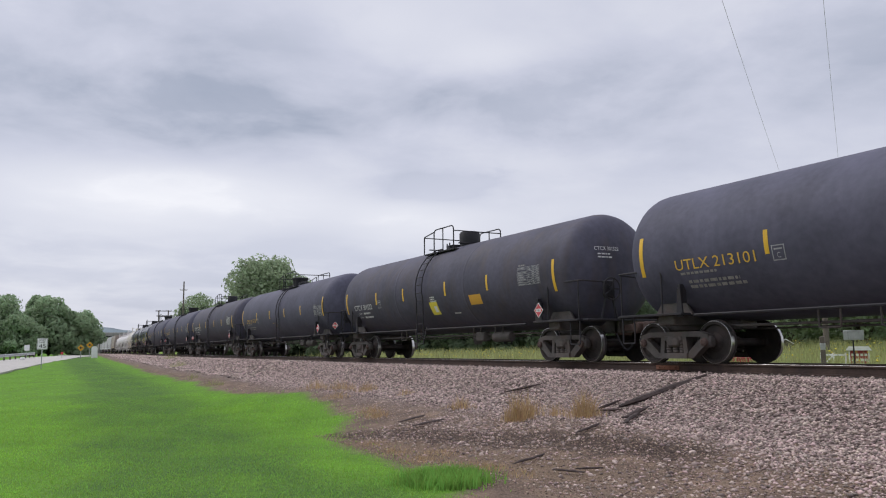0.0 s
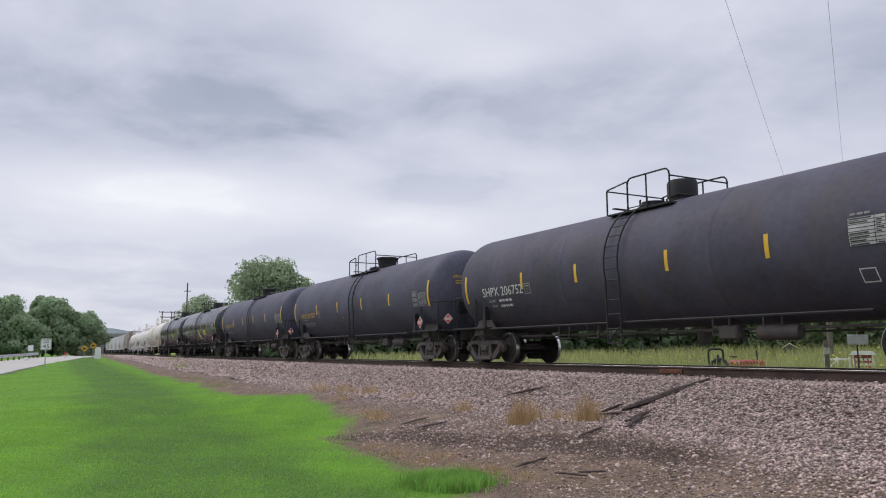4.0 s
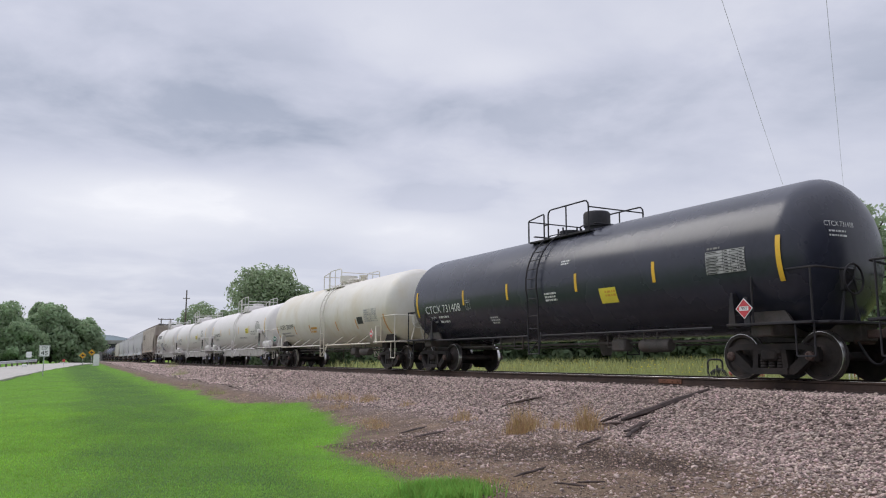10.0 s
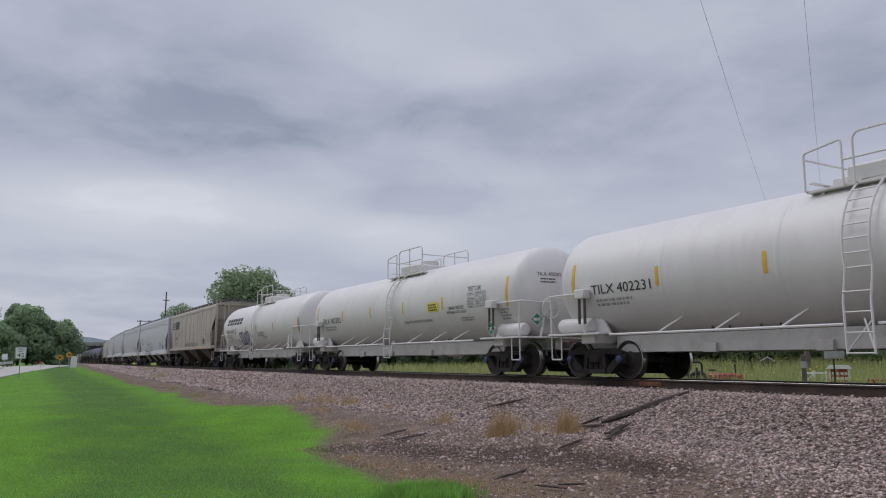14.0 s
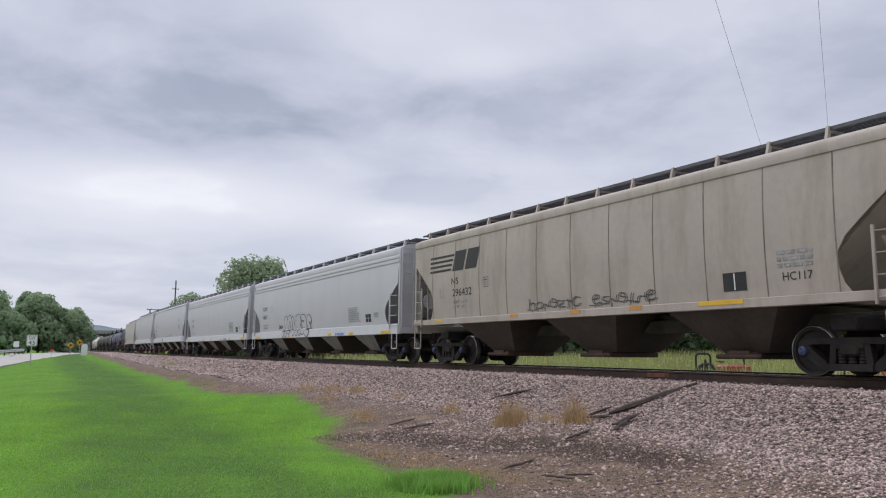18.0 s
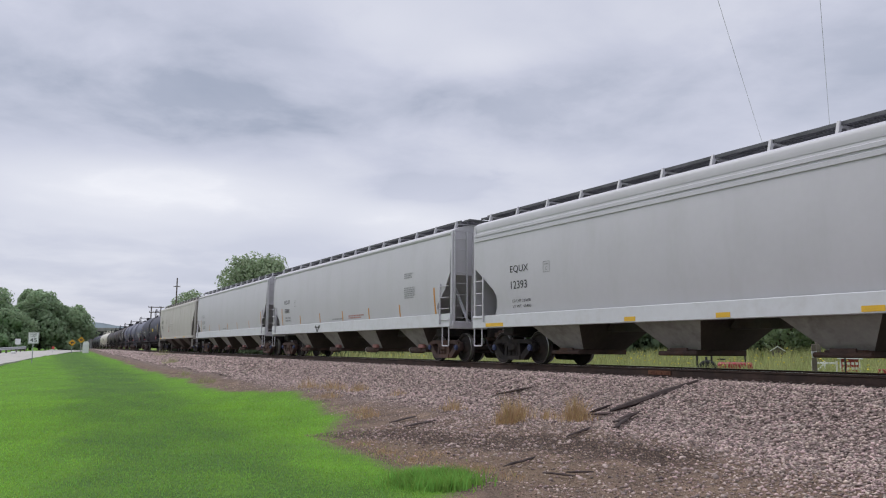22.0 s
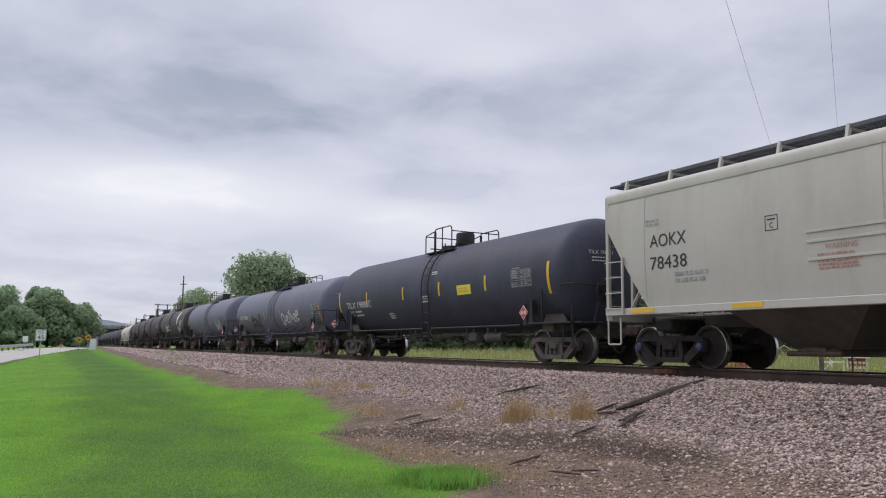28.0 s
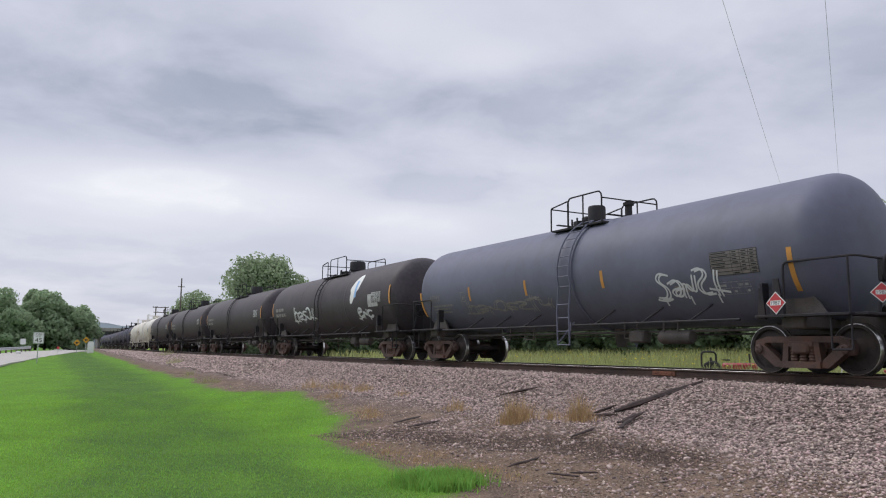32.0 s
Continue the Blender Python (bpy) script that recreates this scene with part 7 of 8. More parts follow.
# ---- grass and weeds ----
def leaf_material(name, color, spread=0.3, scale=0.6, through_=0.45, other=None):
    """Leaves and blades: dull green that also lets light through, each one a little different."""
    m = bpy.data.materials.new(name)
    m.use_nodes = True
    nt = m.node_tree
    N, L = nt.nodes.new, nt.links.new
    nt.nodes.remove(nt.nodes["Principled BSDF"])
    out = nt.nodes["Material Output"]
    no = N("ShaderNodeTexNoise")
    no.inputs["Scale"].default_value, no.inputs["Detail"].default_value = scale, 3
    L(N("ShaderNodeTexCoord").outputs["Object"], no.inputs["Vector"])
    ramp = N("ShaderNodeValToRGB")
    ramp.color_ramp.elements[0].position, ramp.color_ramp.elements[0].color = 0.3, (*[c * (1 - spread) for c in color], 1)
    ramp.color_ramp.elements[1].position, ramp.color_ramp.elements[1].color = 0.7, (*[c * (1 + spread) for c in color], 1)
    L(no.outputs[0], ramp.inputs[0])
    if other:
        shade, mx2 = N("ShaderNodeAttribute"), N("ShaderNodeMixRGB")
        shade.attribute_name = "tone"
        L(shade.outputs["Fac"], mx2.inputs[0])
        mx2.inputs[1].default_value = (*other, 1)
        L(ramp.outputs[0], mx2.inputs[2])
        ramp = mx2
    hsv = N("ShaderNodeHueSaturation")
    rnd = N("ShaderNodeNewGeometry").outputs["Random Per Island"]
    for sock, lo, hi in (("Value", 0.84, 1.16), ("Hue", 0.48, 0.515)):
        mr = N("ShaderNodeMapRange")
        mr.inputs[3].default_value, mr.inputs[4].default_value = lo, hi
        L(rnd, mr.inputs[0])
        L(mr.outputs[0], hsv.inputs[sock])
    L(ramp.outputs[0], hsv.inputs["Color"])
    d, t, mx = N("ShaderNodeBsdfDiffuse"), N("ShaderNodeBsdfTranslucent"), N("ShaderNodeMixShader")
    L(hsv.outputs[0], d.inputs["Color"]), L(hsv.outputs[0], t.inputs["Color"])
    mx.inputs[0].default_value = through_
    L(d.outputs[0], mx.inputs[1]), L(t.outputs[0], mx.inputs[2])
    L(mx.outputs[0], out.inputs["Surface"])
    return m


LEAF = {
    "lawn": leaf_material("short_lawn_grass", (0.30, 0.53, 0.085), spread=0.16, scale=0.7, through_=0.5, other=(0.215, 0.385, 0.095)),
    "tall": leaf_material("tall_green_grass", (0.225, 0.42, 0.095), spread=0.45, scale=0.8),
    "meadow": leaf_material("meadow_weeds", (0.36, 0.375, 0.175), spread=0.35, scale=0.4),
    "dry": leaf_material("dry_straw_grass", (0.47, 0.34, 0.185), spread=0.3, scale=3),
    # tree and wood: greens lightened, distance haze mixed into the leaf colour
    "tree": leaf_material("haze_lightened_tree_leaves", (0.335, 0.41, 0.265), spread=0.2, scale=0.35, through_=0.55),
    "dark_tree": leaf_material("dark_tree_leaves", (0.135, 0.18, 0.11), spread=0.35, scale=0.3),
    "wood": leaf_material("hazy_wood_leaves", (0.32, 0.415, 0.26), spread=0.2, scale=0.3, through_=0.55),
    "flower": material("yellow_meadow_flowers", (0.6, 0.5, 0.06), 0.7, spread=0.2),
}
BARK = material("grey_brown_bark", (0.10, 0.08, 0.06), 0.9, spread=0.3, scale=6, bump=0.6, bump_scale=20)


def blades(points, heights, width, lean=0.45):
    """Bent grass blades: two triangles over a quad, rooted at the points."""
    n = len(points)
    a = RNG.uniform(0, 2 * np.pi, n)
    d = np.stack([np.cos(a), np.sin(a), 0 * a], 1)
    b = RNG.uniform(0, 2 * np.pi, n)
    l = np.stack([np.cos(b), np.sin(b), 0 * b], 1) * (heights * RNG.uniform(0.1 if lean < 2 else 1.2, lean, n))[:, None]
    h = np.stack([0 * a, 0 * a, heights], 1)
    w = d * (width * RNG.uniform(0.6, 1.4, n))[:, None]
    v = np.stack([points - w, points + w, points + 0.55 * h + 0.3 * l + 0.75 * w, points + 0.55 * h + 0.3 * l - 0.75 * w, points + h + l], 1)
    k = (np.arange(n) * 5)[:, None]
    f = np.concatenate([k + np.array([[0, 1, 2]]), k + np.array([[0, 2, 3]]), k + np.array([[3, 2, 4]])])
    return v.reshape(-1, 3), f


def region(n, s0, s1, w0, w1, keep):
    s, w = RNG.uniform(s0, s1, n), RNG.uniform(w0, w1, n)
    k = RNG.random(n) < keep(s, w)
    return s[k], w[k]


def in_lawn(s, w):
    return np.clip((w - lawn_edge(s)) * 1.0 + RNG.normal(0, 0.42, len(s)), 0, 1)


s1, w1 = region(190000, 5, 32, 6, 18, lambda s, w: in_lawn(s, w) * (1 - smooth(17, 32, s)) * (1 - 0.6 * smooth(12, 18, w)))
s2, w2 = region(26000, 20, 60, 5.5, 22, lambda s, w: in_lawn(s, w) * smooth(18, 30, s) * (1 - 0.75 * smooth(35, 60, s)))
s3, w3 = region(9000, 40, 130, 5.5, 24, lambda s, w: in_lawn(s, w) * smooth(40, 60, s) * (1 - smooth(80, 130, s)))
v, f = joined([blades(ground_points(s1, w1, -0.005), RNG.uniform(0.018, 0.045, len(s1)) * (1 + 0.5 * (RNG.random(len(s1)) < 0.12)), 0.006, 1.4), blades(ground_points(s2, w2, -0.005), RNG.uniform(0.02, 0.05, len(s2)), 0.010, 1.5), blades(ground_points(s3, w3, -0.005), RNG.uniform(0.03, 0.06, len(s3)), 0.018, 1.5)])
lawn_mesh = tri_mesh("lawn_grass", v, f, LEAF["lawn"])
tone = lawn_mesh.attributes.new("tone", "FLOAT", "POINT")
tone.data.foreach_set("value", np.repeat(lawn_tone(np.concatenate([s1, s2, s3]), np.concatenate([w1, w2, w3])), 5).astype(np.float32))
thing("lawn_grass", lawn_mesh, "short mown green grass of the roadside lawn", "grass", kind="stuff")

# lush uncut grass where the lawn meets bare soil
pts = []
for cx_, cy_, n, r in ((0.08, 9.95, 800, 0.16), (-0.22, 10.0, 600, 0.16), (0.3, 9.7, 600, 0.14), (0.15, 9.4, 450, 0.15), (-0.1, 9.55, 400, 0.2)):
    p = RNG.normal(0, 1, (n, 2)) * np.array([r, r * 0.6]) + (cx_, cy_)
    pts.append(p)
p = np.concatenate(pts)
sw = np.array([to_track(a, b) for a, b in p[::1]])
v, f = blades(ground_points(sw[:, 0], sw[:, 1], -0.01), RNG.uniform(0.05, 0.24, len(sw)), 0.007, 0.75)
skirt = RNG.normal(0, 1, (1800, 2)) * np.array([0.35, 0.25]) + (-0.2, 9.8)
ssw = np.array([to_track(a, b) for a, b in skirt])
v, f = joined([(v, f), blades(ground_points(ssw[:, 0], ssw[:, 1], -0.01), RNG.uniform(0.02, 0.08, len(ssw)), 0.006, 1.2)])
thing("uncut_grass", tri_mesh("uncut_grass", v, f, LEAF["tall"]), "lush uncut green grass at the lawn's edge", "grass", kind="stuff")


def tuft(x, y, n, r, h, mat, label, name="grass_tuft", z=None):
    """One clump of grass blades fanning out from its root."""
    n = int(n * 0.75)
    c = RNG.normal(0, r * 0.42, (n, 2))
    fall = np.exp(-(np.hypot(c[:, 0], c[:, 1]) / (r * 0.62)) ** 2)
    root = np.concatenate([c, np.zeros((n, 1))], 1)
    v, f = blades(root, RNG.uniform(0.35, 1.15, n) * h * (0.3 + 0.75 * fall), 0.003 + h * 0.004, 0.75 if mat == "dry" and h > 0.3 else 1.5)
    X, Y, Z = drop(x, y)
    root = thing(name, None, label, "grass tuft", "dry tufts" if mat == "dry" else "green weeds", m=Matrix.Translation((X, Y, Z - 0.01)))
    tagged(part("tuft", tri_mesh("tuft", v, f, LEAF[mat]), root), kind="stuff")
    return root


for x, y, n, r, h in ((1.36, 14.5, 380, 0.32, 0.62), (1.62, 14.9, 200, 0.26, 0.55), (2.5, 14.0, 380, 0.38, 0.58), (2.1, 14.6, 140, 0.3, 0.31), (1.95, 15.6, 80, 0.4, 0.25), (0.36, 17.1, 220, 0.4, 0.34), (-2.3, 23.6, 260, 0.5, 0.36), (-3.2, 24.5, 300, 0.7, 0.4), (-4.1, 25.2, 260, 0.6, 0.4), (-3.0, 22.3, 200, 0.6, 0.3),
                      (-1.45, 17.2, 200, 0.45, 0.3), (-1.7, 18.4, 160, 0.4, 0.26), (-1.0, 21.0, 160, 0.4, 0.25), (0.62, 10.6, 260, 0.4, 0.14), (-0.3, 11.6, 260, 0.5, 0.13), (-0.76, 12.4, 260, 0.5, 0.13), (0.3, 11.0, 200, 0.5, 0.12), (0.0, 12.2, 200, 0.5, 0.1), (1.0, 10.0, 160, 0.4, 0.12), (-1.2, 13.2, 160, 0.5, 0.12)):
    tuft(x, y, n, r, h, "dry", "dry straw-coloured grass tuft on the gravel slope")
for x, y, n, r, h in ((-9.6, 32.5, 150, 0.45, 0.4), (-9.1, 32.0, 90, 0.3, 0.3), (-17.5, 52.0, 260, 0.8, 0.6), (-23.0, 66.0, 260, 1.0, 0.6), (2.35, 7.9, 40, 0.12, 0.2), (-12.3, 38.5, 160, 0.5, 0.35)):
    tuft(x, y, n, r, h, "meadow", "green weed clump growing at the embankment's foot", "weed_clump")

# meadow beyond the track
s1, w1 = region(60000, -30, 75, -48, -5.5, lambda s, w: np.clip(1.2 - (-w - 6) / 55, 0.15, 1) * smooth(4.5, 7.5, -w) * np.where((s > 44) & (w > -16), 0.1, 1.0))
h1 = RNG.uniform(0.45, 1.05, len(s1)) * (0.75 + 0.5 * smooth(8, 25, -w1))
s2, w2 = region(16000, 40, 160, -60, -14, lambda s, w: np.ones(len(s)))
v, f = joined([blades(ground_points(s1, w1, -0.02), h1, 0.022, 0.5), blades(ground_points(s2, w2, -0.02), RNG.uniform(0.6, 1.2, len(s2)), 0.06, 0.5)])
thing("meadow", tri_mesh("meadow", v, f, LEAF["meadow"]), "tall wild meadow of yellow-green weeds beyond the track", "meadow", kind="stuff")
s1, w1 = region(1500, -20, 60, -40, -9, lambda s, w: np.ones(len(s)))
v, f = scatter(ground_points(s1, w1, 0.0) + np.stack([0 * s1, 0 * s1, RNG.uniform(0.55, 1.0, len(s1))], 1), RNG.uniform(0.03, 0.06, len(s1)), OCT_V, OCT_F)
thing("meadow_flowers", tri_mesh("meadow_flowers", v, f, LEAF["flower"]), "scattered yellow flowers in the wild meadow", "flowers", kind="stuff")


# ---- trees ----
def leaf_quads(points, size, out):
    """Small tilted leaf cards at the points; out turns them roughly outwards."""
    n = len(points)
    nrm = out + RNG.normal(0, 0.42, (n, 3))
    nrm /= np.linalg.norm(nrm, axis=1)[:, None] + 1e-9
    ref = RNG.normal(0, 1, (n, 3))
    a = np.cross(nrm, ref)
    a /= np.linalg.norm(a, axis=1)[:, None] + 1e-9
    b = np.cross(nrm, a)
    k = (size * RNG.uniform(0.6, 1.3, n))[:, None]
    v = np.stack([points - a * k, points - b * k * 0.55, points + a * k, points + b * k * 0.55], 1)
    return v.reshape(-1, 3), np.arange(n * 4).reshape(n, 4)


def tree(x, y, height, spread, seed, mat="tree", label="", n=3500, leaf=0.26, base=0.25, name="tree", lobes=26, top=0.42):
    """A tapered trunk with limbs, and a crown of leaf clumps with gaps."""
    rnd = np.random.default_rng(seed)
    X, Y, Z = drop(x, y)
    root = thing(name, None, label or "leafy green tree", "tree", "trees", m=Matrix.Translation((X, Y, Z - 0.1)))
    g = Geo()
    g.revolve([(0, 0.024 * height), (0.05 * height, 0.018 * height), (0.4 * height, 0.013 * height), (0.8 * height, 0.004 * height)], 10, "Z")
    part("trunk", g.mesh("trunk", BARK), root)
    vs, fs, k = [], [], 0
    g = Geo()
    lo = base * height
    for i in range(lobes):
        t = (i + 0.5) / lobes
        z = lo + (height - lo) * (0.08 + 0.86 * t)
        prof = math.sqrt(max(0.05, 1 - ((t - top) / 0.62) ** 2))
        a = i * 2.4 + rnd.uniform(-0.6, 0.6)
        r = spread * prof * rnd.uniform(0.3, 0.8)
        c = np.array([r * math.cos(a), r * math.sin(a), z])
        lr = spread * rnd.uniform(0.26, 0.42) * (0.55 + 0.45 * prof)
        g.rod((0, 0, max(lo * 0.7, z - 0.28 * height)), tuple(c), 0.0045 * height, 5)
        m = n // lobes
        d = rnd.normal(0, 1, (m, 3))
        d /= np.linalg.norm(d, axis=1)[:, None]
        rad = lr * rnd.uniform(0.45, 1.1, m) ** 0.45
        p = c + d * rad[:, None] * np.array([1, 1, 0.8])
        v, f = leaf_quads(p, leaf, d)
        vs.append(v), fs.append(f + k)
        k += len(v)
    part("limb", g.mesh("limb", BARK), root)
    part("crown", tri_mesh("crown", np.concatenate(vs), np.concatenate(fs), LEAF[mat]), root)
    return root


tree(-27.0, 117.0, 14.6, 6.9, 16, "tree", "tall broad cottonwood tree standing behind the railway", 18000, 0.3, 0.06, lobes=90, top=0.5)
tree(-22.0, 121.0, 10.0, 4.0, 12, "tree", "smaller leafy tree beside the tall cottonwood", 3500, 0.24, 0.1)
tree(-33.5, 119.0, 8.5, 3.6, 15, "tree", "smaller leafy tree beside the tall cottonwood", 3000, 0.24, 0.1)
tree(-49.9, 157.3, 12.2, 5.4, 13, "tree", "rounded leafy tree beyond the track", 6500, 0.26, 0.08, lobes=40)
tree(-54.0, 160.0, 9.5, 3.2, 14, "tree", "rounded leafy tree beyond the track", 1800, 0.28, 0.12)
# dark woods across the road
for i, (x, y, h, r) in enumerate(((-96, 150, 9.6, 6.5), (-88, 152, 12.6, 7.0), (-80, 158, 12.2, 5.5), (-103, 146, 11.0, 6.0), (-112, 150, 12.0, 7.0), (-75, 160, 9.4, 5.0), (-93, 144, 8.5, 5.5), (-82, 150, 8.0, 5.0), (-104, 170, 13.5, 7.0), (-86, 166, 13.6, 5.0))):
    tree(x, y, h * 0.96, r, 30 + i, "wood", "dense green tree in a roadside wood", 7000, 0.42, 0.04, lobes=44)
# trees behind the meadow, tall towards the pole
for i, (x, y, h, r) in enumerate(((30.0, 56.0, 12.2, 4.6), (36.5, 52.0, 11.8, 5.4), (26.5, 60.0, 11.4, 3.8), (44.0, 50.0, 11.6, 5.6), (22.0, 66.0, 8.0, 4.0), (52.0, 44.0, 11.8, 6.0), (60.0, 34.0, 11.5, 5.6), (33, 62, 12, 5))):
    tree(x, y, h, r, 60 + i, "tree", "tall leafy tree at the edge of the meadow", 8000, 0.22, 0.05, lobes=44)
for i in range(34):
    t = (i // 2) / 16
    x, y = 24 - 58 * t + RNG.uniform(-1, 1), 62 + 44 * t + RNG.uniform(-2, 2) + (i % 2) * 4
    tree(x, y, RNG.uniform(4.6, 6.4) * (1 - 0.3 * t), RNG.uniform(2.8, 3.6), 90 + i, "dark_tree", "low dark shrubby tree in the hedgerow behind the meadow", 3200, 0.3, 0.0, "hedge_tree", 18)


# the dense understory behind the hedgerow
def thicket():
    g = Geo()
    vs, fs = [], []
    n, m = 120, 7
    for i in range(n):
        t = i / (n - 1)
        x, y = 70 - 112 * t, 34 + 82 * t
        top = (3.6 + 1.2 * noise.noise((i * 0.35, 0, 0)) + 0.5 * noise.noise((i * 1.3, 5, 0))) * (1 - 0.3 * t)
        for j in range(m):
            a = j / (m - 1)
            k = 1.2 * noise.noise((i * 0.6, j * 0.9, 9))
            vs.append((x + 4 * a * a + k, y + 9 + 5 * a * a + k, drop(x, y)[2] - 0.2 + top * math.sin(a * 1.57) + (0.3 * k if 0 < j else 0)))
    for i in range(n - 1):
        for j in range(m - 1):
            fs.append((i * m + j, (i + 1) * m + j, (i + 1) * m + j + 1, i * m + j + 1))
    g.add(vs, fs)
    mat = material("shadowy_understory_leaves", (0.06, 0.085, 0.04), 1.0, spread=0.5, scale=0.6, bump=1.0, bump_scale=4)
    thing("thicket", g.mesh("thicket", mat, 80), "dense dark green understory behind the hedgerow", "thicket", kind="stuff")


thicket()


# ---- road, bridge and far hill ----
ROAD = material("pale_worn_concrete", (0.42, 0.40, 0.37), 0.9, spread=0.1, scale=0.5, dirt=(0.25, 0.23, 0.21), dirt_amount=0.5, bump=0.2, bump_scale=20)
GRAVEL = material("pale_gravel_lane", (0.47, 0.44, 0.40), 0.95, spread=0.15, scale=1.5, bump=0.5, bump_scale=25)
CONCRETE = material("weathered_bridge_concrete", (0.30, 0.29, 0.28), 0.9, spread=0.15, scale=0.6, dirt=(0.14, 0.13, 0.12), dirt_amount=0.6, streak=0.8)
GIRDER = material("dark_bridge_steel", (0.05, 0.055, 0.06), 0.7, spread=0.2, scale=0.4)
GALV = material("galvanised_steel", (0.45, 0.46, 0.47), 0.45, 0.7, spread=0.15)
POLE = material("weathered_pole_timber", (0.12, 0.10, 0.085), 0.9, spread=0.3, scale=3, bump=0.4, bump_scale=25)
OLD_WOOD = material("dark_split_timber", (0.05, 0.034, 0.031), 0.9, spread=0.45, scale=7, dirt=(0.11, 0.085, 0.075), dirt_amount=0.5, bump=0.6, bump_scale=25)
WIRE = material("grey_overhead_wire", (0.42, 0.42, 0.44), 0.6, 0.2)
TRACTOR_RED = material("red_machine_paint", (0.34, 0.03, 0.045), 0.4, spread=0.12)
WHITE_WOOD = material("white_painted_timber", (0.72, 0.72, 0.70), 0.6, spread=0.08, scale=5, dirt=(0.4, 0.38, 0.35), dirt_amount=0.4)
BARN_RED = material("barn_red_boards", (0.30, 0.035, 0.045), 0.7, spread=0.2, scale=5)
SIGN_WHITE = material("white_sign_face", (0.74, 0.74, 0.75), 0.5, spread=0.04)
SIGN_YELLOW = material("amber_sign_face", (0.68, 0.34, 0.02), 0.5, spread=0.08)
RUBBER = material("black_rubber", (0.02, 0.02, 0.02), 0.8, spread=0.2)


def road_strip(name, line, width, mat, label, thick=0.12, up=0.03):
    """A paved strip along points of the plan, lying on the ground."""
    pts = []
    for (x0, y0), (x1, y1) in zip(line, line[1:]):
        n = max(2, int(math.hypot(x1 - x0, y1 - y0) / 3))
        pts += [(x0 + (x1 - x0) * i / n, y0 + (y1 - y0) * i / n) for i in range(n)]
    pts.append(line[-1])
    vs, fs = [], []
    for i, (x, y) in enumerate(pts):
        a, b = pts[max(i - 1, 0)], pts[min(i + 1, len(pts) - 1)]
        d = Vector((b[0] - a[0], b[1] - a[1], 0)).normalized()
        n = Vector((-d.y, d.x, 0)) * width / 2
        z = max(drop(x + k * n.x, y + k * n.y)[2] for k in (-1, 0, 1)) + up
        for k, dz in ((-1, -thick), (-1, 0), (0, 0.04), (1, 0), (1, -thick)):
            vs.append((x + k * n.x, y + k * n.y, z + dz))
    for i in range(len(pts) - 1):
        for j in range(4):
            fs.append((i * 5 + j, i * 5 + j + 1, (i + 1) * 5 + j + 1, (i + 1) * 5 + j))
    g = Geo()
    g.add(vs, fs)
    return thing(name, g.mesh(name, mat), label, "road", kind="structure")


road_strip("road", [(-8.0, -10.0), (-31.0, 48.0), (-52.0, 103.0), (-66.0, 140.0), (-90.0, 190.0)], 6.6, ROAD, "pale two-lane concrete road beside the lawn")
lane = [place(s, -11.0)[:2] for s in (38, 60, 85, 110, 140, 180)]
road_strip("gravel_lane", lane, 5.5, GRAVEL, "pale gravel lane beyond the railway track", up=0.05)


def bridge():
    b = thing("road_bridge", None, "grey highway bridge over the railway on concrete piers", "bridge", m=Matrix.Translation((-124.0, 280.0, -3.2)) @ pose(0, 0, 0, 0, 0, 16))
    geo_part("deck", lambda g: g.box((2, 0, 8.4), (76, 11, 0.5), 0.05), CONCRETE, b)
    for y in (-4.5, -1.5, 1.5, 4.5):
        geo_part("girder", lambda g, y=y: g.box((2, y, 7.55), (76, 0.4, 1.2), 0.03), GIRDER, b)
    for y in (-5.4, 5.4):
        geo_part("parapet", lambda g, y=y: g.box((2, y, 9.0), (76, 0.25, 0.75), 0.04), CONCRETE, b)
    for x in (-15.0, 1.2, 20.0):
        p = geo_part("pier_cap", lambda g, x=x: g.box((x, 0, 6.55), (1.1, 10.5, 0.8), 0.06), CONCRETE, b)
        for y in (-4.0, 0, 4.0):
            geo_part("pier_column", lambda g, x=x, y=y: g.rod((x, y, -1.5), (x, y, 6.2), 0.5, 14), CONCRETE, p)
    for k, x in ((1, 52.0), (-1, -48.0)):
        geo_part("abutment", lambda g, x=x, k=k: g.prism([(x - k * 14, 8.1), (x + k * 22, 8.6), (x + k * 22, -2), (x - k * 14, 6.8)], -7, 7, "Y"), CONCRETE, b)
    return b


bridge()


def hill():
    """A long wooded ridge on the horizon."""
    g = Geo()
    xs = np.linspace(-700, 60, 90)
    vs, fs = [], []
    for i, x in enumerate(xs):
        t = (x + 700) / 760
        h = 25 + 5 * math.sin(t * 7.0 + 0.6) + 5 * noise.noise((x * 0.02, 0, 0)) + 2.5 * noise.noise((x * 0.11, 3, 0))
        y = 900 + 40 * math.sin(t * 5)
        vs += [(x, y, -4), (x, y + 10, h * 0.7), (x, y + 40, h), (x, y + 160, h * 0.5)]
    for i in range(len(xs) - 1):
        for j in range(3):
            fs.append((i * 4 + j, i * 4 + j + 1, i * 4 + j + 5, i * 4 + j + 4))
    g.add(vs, fs)
    # blue of the air's haze is painted into the wood's colour
    m = material("haze_tinted_wooded_hill", (0.15, 0.19, 0.21), 1.0, spread=0.15, scale=0.05)
    return thing("distant_hill", g.mesh("distant_hill", m), "hazy blue-green wooded ridge on the horizon", "hill", kind="structure")


hill()


